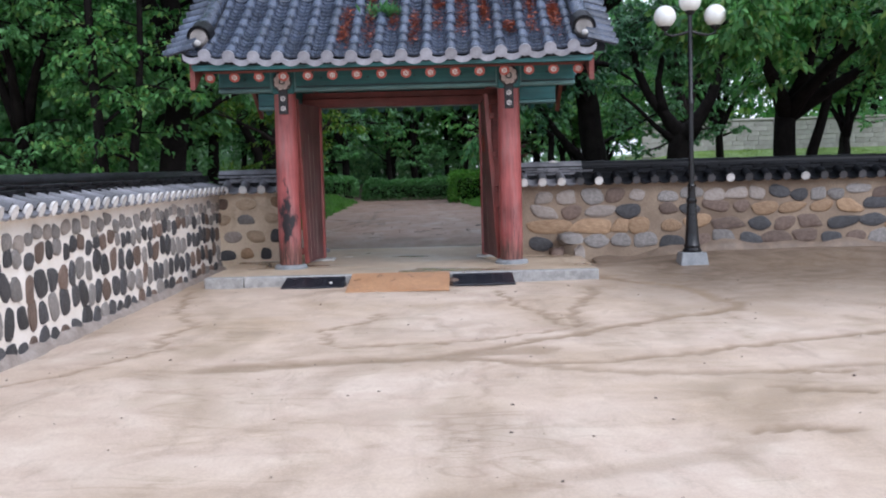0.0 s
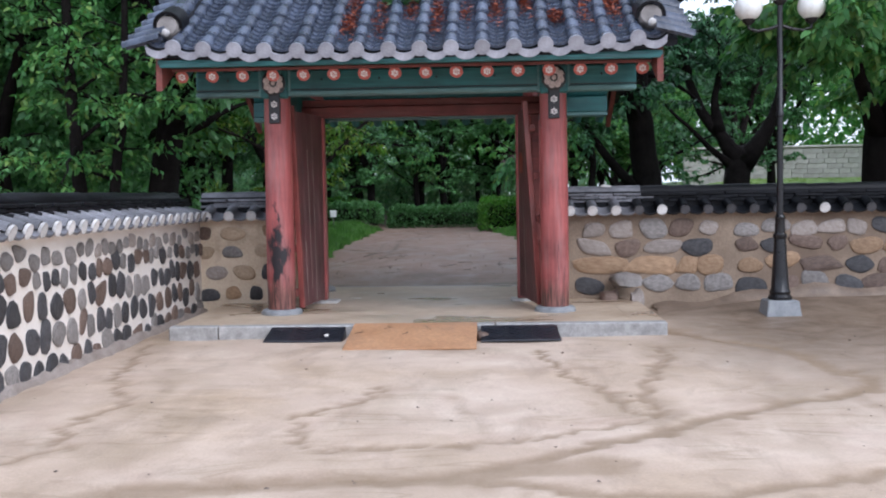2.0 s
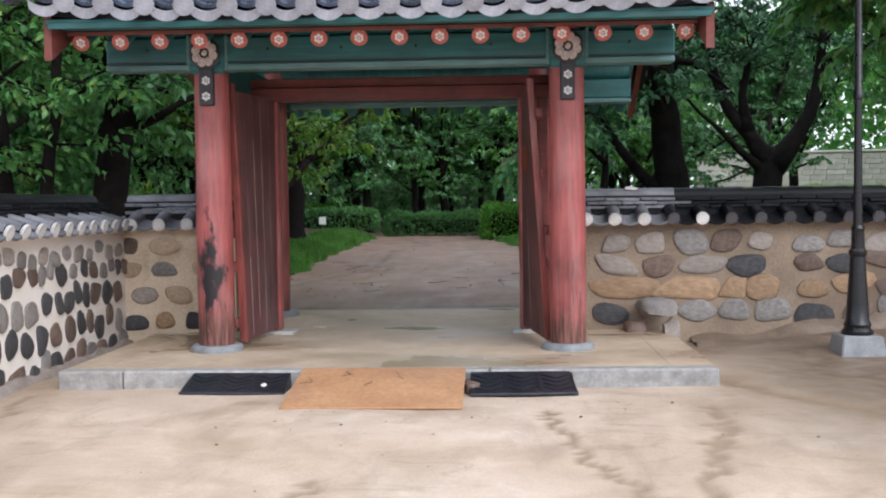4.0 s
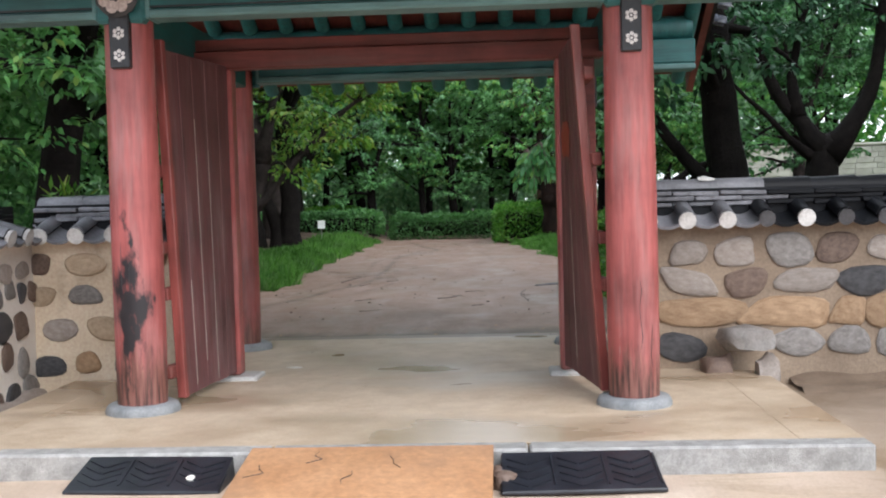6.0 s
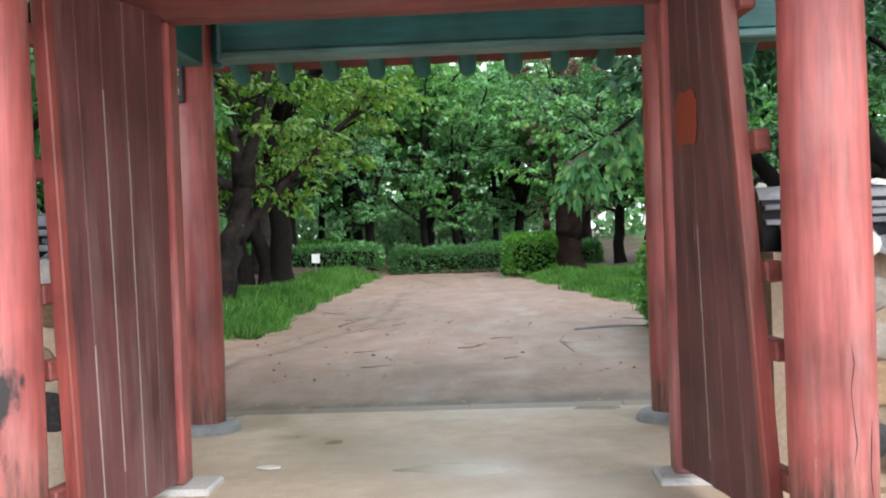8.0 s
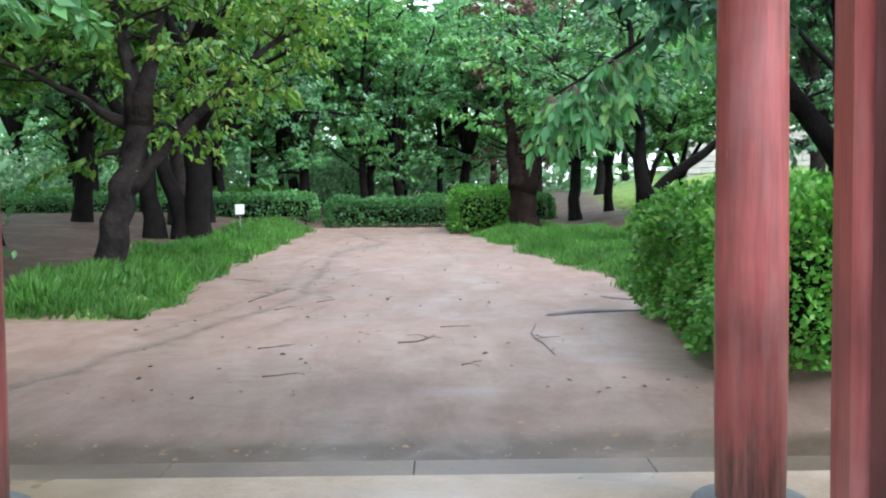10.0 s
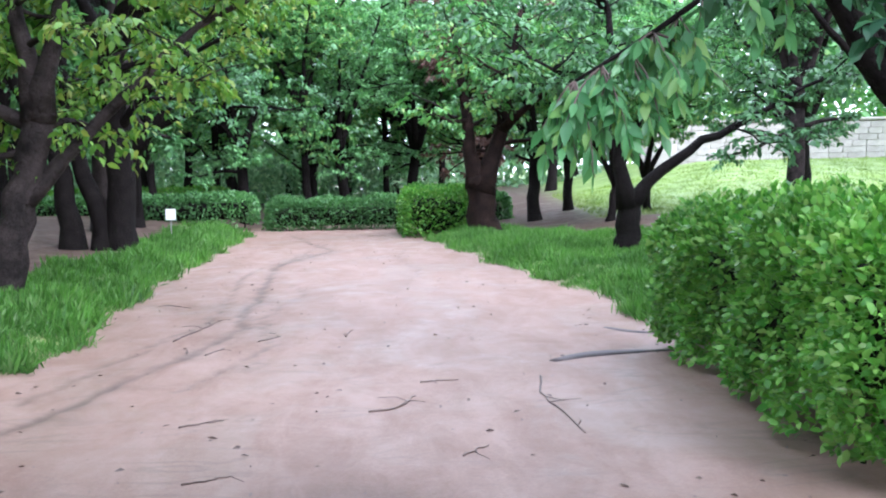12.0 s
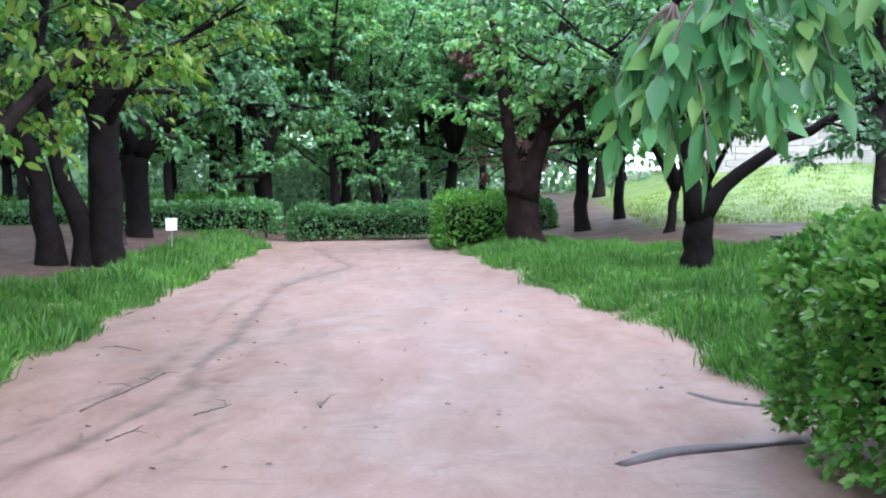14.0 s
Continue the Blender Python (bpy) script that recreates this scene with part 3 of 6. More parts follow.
    bank = np.maximum((left > 0.12) & (left < 1.45) & (Y > 8.2) & (Y < 30), (right > 0.12) & (Y > 10.0) & (Y < 25.5) & (X < 6.0 - 0.28 * np.maximum(Y - 14, 0)))
    lawn = np.maximum(lawn, 0.8 * bank)
    pink = sstep(Y, 3.0, 4.6)
    me = bpy.data.meshes.new("ground")
    nx, ny = len(xs), len(ys)
    me.vertices.add(nx * ny)
    me.vertices.foreach_set("co", np.stack([X, Y, Z], -1).reshape(-1))
    i = (np.arange(ny - 1)[:, None] * nx + np.arange(nx - 1)[None]).reshape(-1, 1)
    f = (i + (0, 1, nx + 1, nx)).reshape(-1).astype(np.int32)
    me.loops.add(len(f))
    me.loops.foreach_set("vertex_index", f)
    me.polygons.add(len(f) // 4)
    me.polygons.foreach_set("loop_start", np.arange(0, len(f), 4, dtype=np.int32))
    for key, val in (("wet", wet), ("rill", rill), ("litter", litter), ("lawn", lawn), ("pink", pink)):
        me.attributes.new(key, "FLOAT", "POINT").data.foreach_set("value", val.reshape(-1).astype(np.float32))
    me.update(calc_edges=True)
    ob = mesh_part("ground", me, M_GROUND, None, "", 180)
    tagged(ob, "rain-soaked sandy ground with brown water runnels and leaf litter", "ground", "", "structure")


build_ground()


# ---- the gate's platform ----
def build_platform():
    slab = tagged(new("floor"), "low gate platform of trodden plaster edged with rough granite kerbs", "floor", "", "structure")
    part("paving", boxed(-2.102, 2.202, -1.018, 3.352, -0.05, 0.123, 0.001), M_FLOOR, slab, "wet sandy plaster floor with thin puddles")
    cuts = [-2.42, -1.92, -0.47, 0.84, 2.53]
    for a, b in zip(cuts, cuts[1:]):
        part("kerb", boxed(a + 0.004, b - 0.004, -1.18, -1.02, -0.1, 0.13, 0.012), M_GRANITE, slab)
    for x0, x1, ca in ((-2.42, -2.103, [-1.017, 0.3, 1.2]), (2.203, 2.53, [-1.017, 0.45, 1.2])):
        for a, b in zip(ca, ca[1:]):
            part("kerb", boxed(x0, x1, a + 0.001, b - 0.001, -0.1, 0.124, 0.003), M_FLOOR, slab)
    cuts = [-2.1, -1.0, 0.1, 1.15, 2.2]
    for a, b in zip(cuts, cuts[1:]):
        part("kerb", boxed(a + 0.001, b - 0.001, 3.353, 3.66, -0.15, 0.108, 0.004), M_MUD, slab, "edge stone under a skin of wet mud")


build_platform()


# ---- stone walls with tiled caps ----
def stone_mesh(w, h, d, seed):
    """A rounded irregular fieldstone, flat towards the wall."""
    rng = random.Random(seed)
    bm = bmesh.new()
    k = 14
    raw = [rng.uniform(0.66, 1.16) for _ in range(k)]
    ph = [(raw[i - 1] + 2.0 * raw[i] + raw[(i + 1) % k]) / 4.0 for i in range(k)]
    narrow = rng.uniform(-0.22, 0.22)
    rings = []
    skew = rng.uniform(-0.26, 0.26)
    e = rng.uniform(0.58, 0.98)
    for s, y in ((0.97, 0.0), (1.0, -0.4), (0.88, -0.8), (0.5, -1.0)):
        ring = []
        for i in range(k):
            a = 2 * math.pi * i / k
            c, sn = math.cos(a), math.sin(a)
            px, pz = math.copysign(abs(c) ** e, c), math.copysign(abs(sn) ** e, sn)
            ring.append(bm.verts.new(((px * (1 + narrow * pz) + skew * pz) * w / 2 * s * ph[i], y * d * rng.uniform(0.85, 1.1), pz * h / 2 * s * ph[i])))
        rings.append(ring)
    for a, b in zip(rings, rings[1:]):
        for i in range(k):
            bm.faces.new((a[i], a[(i + 1) % k], b[(i + 1) % k], b[i]))
    bm.faces.new(rings[-1])
    me = bpy.data.meshes.new("stone")
    bm.normal_update()
    bm.to_mesh(me)
    bm.free()
    for p in me.polygons:
        p.use_smooth = True
    return me


STONES = {}


def put_stone(parent, m, w, h, material, seed, fill=1.12):
    """One stone in a wall's face; alike ones share a mesh."""
    key = (material.name, seed % 16)
    if key not in STONES:
        STONES[key] = stone_mesh(1.0, 1.0, 1.0, seed % 16 + 31 * len(key[0]))
        STONES[key].materials.append(material)
    ob = new("stone", STONES[key])
    ob.parent = parent
    ob.matrix_basis = m @ Matrix.Diagonal((w * fill, 0.035, h * fill, 1))
    return ob


def joined(name, obs, material, parent, label=""):
    """One part of kind stuff out of many pieces that are too far off to pick apart."""
    verts, faces = [], []
    for ob in obs:
        b = len(verts)
        mw = ob.matrix_basis
        verts += [tuple(mw @ v.co) for v in ob.data.vertices]
        faces += [tuple(b + i for i in p.vertices) for p in ob.data.polygons]
        bpy.data.objects.remove(ob)
    me = mesh_of(name, verts, faces)
    return mesh_part(name, me, material, parent, label, 180, "stuff")


def half_tile(r, length, sides=7, thick=0.018, arc=math.pi, taper=0.0):
    """A barrel tile along y, its crown up; arc in radians."""
    bm = bmesh.new()
    rows = []
    for y, rr in ((0.0, r), (length, r * (1 - taper))):
        for q in (rr, rr - thick):
            rows.append([bm.verts.new((q * math.sin(a), y, q * math.cos(a))) for a in [(-arc / 2 + arc * i / sides) for i in range(sides + 1)]])
    o0, i0, o1, i1 = rows
    for i in range(sides):
        bm.faces.new((o0[i], o0[i + 1], o1[i + 1], o1[i]))
        bm.faces.new((i0[i + 1], i0[i], i1[i], i1[i + 1]))
        bm.faces.new((o0[i + 1], o0[i], i0[i], i0[i + 1]))
        bm.faces.new((o1[i], o1[i + 1], i1[i + 1], i1[i]))
    for k in (0, sides):
        bm.faces.new((o0[k], o1[k], i1[k], i0[k]) if k == 0 else (o1[k], o0[k], i0[k], i1[k]))
    return bm


def raw_mesh(name, bm, material, smooth=40):
    me = bpy.data.meshes.new(name)
    bm.normal_update()
    bm.to_mesh(me)
    bm.free()
    me.materials.append(material)
    for p in me.polygons:
        p.use_smooth = True
    me.set_sharp_from_angle(angle=radians(smooth))
    return me


def placed(name, me, parent, m):
    ob = new(name, me)
    ob.parent = parent
    ob.matrix_basis = m
    return ob


def disc(r, t, sides=14):
    bm = lathe([(r * 0.9, 0), (r, t * 0.4), (r, t)], sides)
    bmesh.ops.rotate(bm, verts=bm.verts, matrix=Matrix.Rotation(radians(90), 3, "X"))
    return bm


ME_CAP = raw_mesh("barrel_tile", half_tile(0.062, 0.34), M_TILE_GREY)
ME_CAP_DARK = raw_mesh("barrel_tile", half_tile(0.062, 0.34), M_TILE_DARK)
ME_PLUG = raw_mesh("lime_plug", disc(0.062, 0.03, 12), M_LIME)
ME_PLUG_DARK = raw_mesh("lime_plug", disc(0.058, 0.03, 12), M_STONE_DARK)
ME_PAN = raw_mesh("pan_tile", half_tile(0.15, 0.36, 6, 0.02, 1.5), M_TILE_GREY)
ME_PAN_DARK = raw_mesh("pan_tile", half_tile(0.15, 0.36, 6, 0.02, 1.5), M_TILE_DARK)
ME_RIDGE_DARK = raw_mesh("ridge_tile", half_tile(0.088, 0.345, 8, 0.02, math.pi, 0.06), M_TILE_DARK)
ME_RIDGE_GREY = raw_mesh("ridge_tile", half_tile(0.088, 0.345, 8, 0.02, math.pi, 0.06), M_TILE_GREY)


def slab_tile(material, seed):
    rng = random.Random(seed)
    bm = bmesh.new()
    box(bm, -0.165, 0.165, -0.155 - rng.uniform(0, 0.02), 0.155, -0.016, 0.016, 0.006)
    return raw_mesh("course_tile", bm, material)


COURSE_DARK = [slab_tile(M_TILE_DARK, k) for k in range(4)]
COURSE_GREY = [slab_tile(M_TILE_GREY, k) for k in range(4)]


def tiled_wall(name, label, length, m, rows, pick, parts_from, parts_to, grey_to, cap_pale, mortar, first=(), tilt=9):
    """A wall along local x, its seen face towards local -y at y = 0, 1.1 m to the eaves; rows: (bottom, top, width range) of its stones."""
    wall = tagged(new(name), label, "wall", "", "structure")
    wall.matrix_basis = m
    rng = random.Random(len(name) * 7 + int(length))
    bm = boxed(0, length, 0.0, 0.5, -0.3, 1.12)
    part("wall_core", bm, mortar, wall)
    far = []
    taken = []
    for x, z, w, h, mat_i in first:
        mat = (M_STONE_DARK, M_STONE_GREY, M_STONE_TAN, M_STONE_PALE, M_STONE_BROWN, M_STONE_CREAM)[int(mat_i)]
        put_stone(wall, pose(x, 0.004, z, 0, rng.uniform(-5, 5), 0), w, h, mat, rng.randrange(99), 1.24 if length > 5 else 1.02)
        taken.append(x + w / 2)
    begin = max(taken) if taken else 0.05
    for ri, (z0, z1, wmin, wmax) in enumerate(rows):
        x = begin + rng.uniform(0.0, 0.15)
        while x < length - 0.1:
            w = rng.uniform(wmin, wmax)
            h = (z1 - z0) * rng.uniform(0.78, 1.0)
            ob = put_stone(wall, pose(x + w / 2, 0.004, (z0 + z1) / 2 + rng.uniform(-0.045, 0.045), 0, rng.uniform(-tilt, tilt), 0), w, h, pick(ri, rng), rng.randrange(99), 1.22 if tilt < 10 else 1.12)
            if not parts_from <= x <= parts_to:
                far.append(ob)
            x += w * 1.1 + (rng.uniform(0.02, 0.05) if tilt < 10 else rng.uniform(0.02, 0.08))
    # tiled cap: pans and barrels down both slopes, courses and a round ridge on top
    n = int(length / 0.272)
    bed = part("cap_bed", boxed(0, length, -0.06, 0.56, 1.121, 1.16), mortar, wall, "clay bed under the cap tiles")
    keep = {"far_cap": [], "far_ridge": []}
    for i in range(n):
        x = 0.136 + i * 0.272
        grey = x < grey_to
        near = parts_from <= x <= parts_to
        for sgn in (-1, 1):
            tilt = pose(x, 0.25 + sgn * 0.36, 1.165, 0, 0, 0 if sgn < 0 else 180) @ pose(0, 0, 0, 16)
            b = placed("barrel_tile", ME_CAP if (grey or cap_pale) else ME_CAP_DARK, wall, tilt @ pose(0, 0, 0.035, 0, rng.uniform(-3, 3)))
            pan = placed("pan_tile", ME_PAN if (grey or cap_pale) else ME_PAN_DARK, wall, tilt @ pose(0.136, -0.03, 0.115, 0, 180))
            plug = placed("lime_plug", ME_PLUG if (grey or cap_pale or rng.random() < 0.25) else ME_PLUG_DARK, wall, tilt @ pose(rng.uniform(-0.004, 0.004), -0.005, 0.03, rng.uniform(-6, 6)))
            if not near or sgn > 0:
                keep["far_cap"] += [b, pan, plug]
    nr = int(length / 0.335)
    for i in range(nr):
        x = 0.17 + i * 0.335
        grey = x < grey_to
        near = parts_from <= x <= parts_to
        for k in range(3):
            me = (COURSE_GREY if grey else COURSE_DARK)[rng.randrange(4)]
            ob = placed("course_tile", me, wall, pose(x + (0.16 if k % 2 else 0), 0.25 + rng.uniform(-0.012, 0.012), 1.30 + k * 0.037, rng.uniform(-1.5, 1.5), rng.uniform(-1.5, 1.5), rng.uniform(-1.5, 1.5)))
            if not near:
                keep["far_ridge"].append(ob)
        ob = placed("ridge_tile", ME_RIDGE_GREY if grey else ME_RIDGE_DARK, wall, pose(x + 0.17, 0.25, 1.395, 0, 0, 90) @ pose(0, 0, 0, rng.uniform(-1, 1)))
        if not near:
            keep["far_ridge"].append(ob)
    core = part("ridge_core", boxed(0, length, 0.13, 0.37, 1.16, 1.41), M_TILE_DARK, wall)
    if keep["far_cap"]:
        joined("cap_tiles", keep["far_cap"], M_TILE_GREY if cap_pale else M_TILE_DARK, wall)
    if keep["far_ridge"]:
        joined("ridge_tiles", keep["far_ridge"], M_TILE_DARK, wall)
    if far:
        joined("stones", far, M_STONE_BROWN, wall)
    return wall


def pick_right(row, rng):
    return rng.choice([(M_STONE_BROWN, M_STONE_BROWN, M_STONE_DARK, M_STONE_GREY), (M_STONE_TAN, M_STONE_BROWN, M_STONE_TAN, M_STONE_DARK), (M_STONE_DARK, M_STONE_DARK, M_STONE_BROWN, M_STONE_TAN), (M_STONE_GREY, M_STONE_PALE, M_STONE_DARK, M_STONE_BROWN)][row])


def pick_left(row, rng):
    if row == 4:
        return rng.choice((M_STONE_GREY, M_STONE_PALE, M_STONE_GREY))
    return rng.choice((M_STONE_DARK, M_STONE_DARK, M_STONE_BROWN, M_STONE_DARK, M_STONE_GREY) if row < 3 else (M_STONE_DARK, M_STONE_GREY, M_STONE_BROWN))


# stones beside the gate: along the wall, height, width, height of stone, kind (0 dark 1 grey 2 tan 3 pale 4 brown)
RIGHT_STONES = [(0.42, 0.95, 0.24, 0.17, 3), (0.76, 0.95, 0.27, 0.18, 3), (1.15, 0.96, 0.27, 0.2, 1), (1.47, 0.97, 0.25, 0.2, 4), (0.42, 0.75, 0.3, 0.16, 3), (0.84, 0.73, 0.26, 0.19, 4),
                (1.26, 0.75, 0.4, 0.17, 3), (1.68, 0.74, 0.34, 0.2, 0), (0.5, 0.52, 0.54, 0.2, 2), (1.12, 0.52, 0.5, 0.2, 2), (1.55, 0.52, 0.2, 0.19, 2), (1.82, 0.52, 0.34, 0.21, 2), (0.35, 0.28, 0.32, 0.2, 0),
                (1.2, 0.3, 0.32, 0.2, 1), (1.57, 0.3, 0.28, 0.19, 1), (1.92, 0.31, 0.32, 0.2, 1), (1.8, 0.97, 0.2, 0.17, 3)]
wall_right = tiled_wall("wall_north", "low fieldstone wall in pale clay mortar under a black tiled cap", 26.0, pose(1.62, 1.3, 0),
                        [(0.16, 0.40, 0.25, 0.36), (0.42, 0.63, 0.24, 0.48), (0.65, 0.85, 0.22, 0.38), (0.87, 1.05, 0.2, 0.34)], pick_right, 0, 7.2, 0.9, False, M_MORTAR, RIGHT_STONES)
CORNER_STONES = [(0.42, 0.97, 0.34, 0.17, 5), (0.90, 0.99, 0.30, 0.19, 2), (0.08, 0.98, 0.16, 0.18, 4), (0.42, 0.74, 0.27, 0.17, 1), (0.80, 0.76, 0.25, 0.16, 5), (0.09, 0.74, 0.20, 0.16, 5), (0.22, 0.49, 0.28, 0.21, 3), (0.55, 0.50, 0.27, 0.20, 5),
                 (0.88, 0.50, 0.24, 0.22, 0), (0.12, 0.22, 0.26, 0.18, 0), (0.42, 0.25, 0.22, 0.20, 2), (0.70, 0.24, 0.18, 0.19, 0)]
wall_corner = tiled_wall("wall_west", "short fieldstone wall beside the gate under grey cap tiles", 1.12, pose(-2.76, 1.3, 0),
                         [], pick_right, 0, 3, 9, True, M_MORTAR_WARM, CORNER_STONES)
wall_left = tiled_wall("wall_south", "long wall of dark oval fieldstones in pale mortar under a tiled cap", 19.0, pose(-2.74, -17.7, 0, 0, 0, 90),
                       [(-0.06, 0.19, 0.14, 0.25), (0.20, 0.45, 0.12, 0.22), (0.46, 0.70, 0.13, 0.24), (0.71, 0.89, 0.1, 0.19), (0.90, 1.05, 0.12, 0.2)], pick_left, 9.5, 19.0, -1, True, M_MORTAR_L, (), 24)


def wall_footing():
    """Crumbled pale footing along the long wall's foot."""
    verts, faces = [], []
    rng = random.Random(14)
    n = 150
    for i in range(n + 1):
        x = 19.0 * i / n
        d, h = 0.05 + 0.04 * rng.random(), 0.02 + 0.05 * rng.random()
        verts += [(x, 0.01, h + 0.03), (x, -d * 0.6, h + 0.02), (x, -d, h * 0.5), (x, -d * 1.3, -0.1)]
    for i in range(n):
        for k in range(3):
            a = i * 4 + k
            faces.append((a, a + 1, a + 5, a + 4))
    mesh_part("footing", mesh_of("footing", verts, faces), M_STONE_PALE, wall_left, "crumbled pale footing of the wall", 40)


wall_footing()


def mud_bank():
    """Washed-up mud along the wall's foot, with a wavy top."""
    verts, faces = [], []
    n = 90
    for i in range(n + 1):
        x = 2.75 + 23 * (i / n) ** 1.6
        top = 0.5 * min(1, (x - 2.7) / 1.2) * 0.4 + 0.03 + 0.05 * math.sin(x * 2.3) * math.sin(x * 0.9 + 1) + 0.03 * math.sin(x * 7.0)
        for y, z in ((1.31, top), (1.262, top - 0.012), (1.215, top * 0.62), (1.12, top * 0.25), (0.98, 0.035), (0.80, -0.04)):
            verts.append((x, y, z + 0.006 * math.sin(x * 11 + y * 30)))
    for i in range(n):
        for k in range(5):
            a = i * 6 + k
            faces.append((a, a + 6, a + 7, a + 1)[::-1])
    ob = mesh_part("mud_bank", mesh_of("mud_bank", verts, faces), M_MUD, None, "", 180)
    tagged(ob, "wet brown mud washed against the wall's foot", "mud", "", "structure")


mud_bank()

# ---- the gate ----
gate = thing("gate", "Korean timber gate with red columns, teal beams and a tiled roof", "gate")
COL_R, REAR = 0.15, 2.8


def blot(x0, x1, cy, cz, ry, rz, seed):
    """A thin brushed patch of paint with a ragged outline, facing along x."""
    rng, bm, k = random.Random(seed), bmesh.new(), 28
    rims = []
    edge = []
    for i in range(k):
        a = 2 * math.pi * i / k
        c, sn = math.cos(a), math.sin(a)
        q = rng.uniform(0.88, 1.1)
        edge.append((cy + math.copysign(abs(c) ** 0.55, c) * ry * q, cz + math.copysign(abs(sn) ** 0.55, sn) * rz * q))
    for x in (x0, x1):
        rims.append([bm.verts.new((x, y, z)) for y, z in edge])
    for i in range(k):
        bm.faces.new((rims[0][i], rims[0][(i + 1) % k], rims[1][(i + 1) % k], rims[1][i]))
    bm.faces.new(rims[0][::-1])
    bm.faces.new(rims[1])
    bmesh.ops.recalc_face_normals(bm, faces=bm.faces[:])
    return bm


def petal_flower(r, petals=6):
    """A flat painted flower facing -y."""
    bm = bmesh.new()
    for k in range(petals):
        a = 2 * math.pi * k / petals + 0.5
        m = Matrix.Translation((r * 0.6 * math.cos(a), 0, r * 0.6 * math.sin(a))) @ Matrix.Rotation(radians(90), 4, "X") @ Matrix.Diagonal((1, 1, 0.4, 1))
        bmesh.ops.create_icosphere(bm, subdivisions=1, radius=r * 0.33, matrix=m @ Matrix.Diagonal((1, 1, 0.25, 1)))
    bmesh.ops.create_icosphere(bm, subdivisions=1, radius=r * 0.22, matrix=Matrix.Diagonal((1, 0.2, 1, 1)))
    return bm


def build_columns():
    rng = random.Random(3)
    for x in (-1.5, 1.5):
        for y in (0.0, REAR):
            burnt = x < 0 and y == 0
            k = 0.86 if y > 0 else 1.0
            if y > 0:
                x = 1.375 if x > 0 else -1.53
            prof = [(COL_R * 1.0, 0.0), (COL_R * 1.03, 0.35), (COL_R * 1.03, 0.9), (COL_R, 1.5), (COL_R * 0.95, 2.62)]
            prof = [(r * k, z) for r, z in prof]
            col = part("column", lathe(prof, 28, 0.006, int(x * 10 + y * 3)), M_RED_BURNT if burnt else M_RED, gate, "red painted column, charred near its foot" if burnt else "faded red painted column, worn at its foot", 60)
            col.location = (x, y, 0.178)
            base = part("base_stone", lathe([(0.225, -0.02), (0.225, 0.02), (0.212, 0.045), (0.195, 0.055)], 28, 0.01), M_CONCRETE, gate, "round grey granite base stone", 60)
            base.location = (x, y, 0.125)
            # long drying cracks in the shaft
            if y == 0:
                for k in range(2):
                    a = radians(rng.uniform(230, 310))
                    z0 = rng.uniform(0.3, 1.3)
                    v, f = [], []
                    pts = [(x + (COL_R * 1.025) * math.cos(a + rng.uniform(-0.06, 0.06)), y + (COL_R * 1.025) * math.sin(a), z0 + i * 0.09) for i in range(rng.randint(4, 6))]
                    tube(v, f, pts, [0.0006] + [0.0024] * (len(pts) - 2) + [0.0006], 4)
                    mesh_part("crack", mesh_of("crack", v, f), M_BLACK_PAINT, gate)


def build_plates():
    for y, sgn in ((0.0, -1), (REAR, 1)):
        for x in (-1.5, 1.5):
            zz = 0.0 if sgn < 0 else -0.07
            turn = pose(0, 0, 0, 0, 0, 0 if sgn < 0 else 180)
            m = pose(x, y + sgn * 0.15, zz) @ turn
            plate = part("bracket_plate", boxed(-0.06, 0.06, -0.035, 0.1, 2.20, 2.52, 0.008), M_BLACK_PAINT, gate, "black bracket plate with white flowers")
            plate.matrix_basis = m
            for z in (2.275, 2.405):
                fl = part("flower", petal_flower(0.042), M_WHITE_PAINT, plate, "white painted flower")
                fl.location = (0, -0.038, z)
            rose = part("rosette", lathe([(0.125, 0), (0.13, 0.02), (0.10, 0.035), (0.03, 0.035)], 16, 0.04), M_BLACK_PAINT, gate, "dark scalloped rosette board")
            rose.matrix_basis = m @ pose(0, -0.035, 2.63, 90) @ Matrix.Diagonal((1, 1.05, 1, 1))
            fl = part("flower", petal_flower(0.125, 8), M_PINK_PAINT, rose, "pale pink eight-petalled flower")
            fl.matrix_basis = pose(0, 0, 0.036, -90)
            if sgn > 0 and x < 0:
                inner = part("bracket_plate", boxed(-0.055, 0.055, -0.02, 0.02, 2.16, 2.44, 0.008), M_BLACK_PAINT, gate, "black bracket plate with white flowers")
                inner.location = (-1.60, y - 0.14, 0)
                for z in (2.225, 2.345):
                    fl = part("flower", petal_flower(0.04), M_WHITE_PAINT, inner, "white painted flower")
                    fl.location = (0, -0.024, z)
            wing = part("bracket_arm", boxed(-0.15, 0.15, -0.02, 0.09, 2.47, 2.78, 0.02), M_TEAL, gate, "teal bracket arm")
            wing.matrix_basis = m @ pose(0, 0.01, 0)


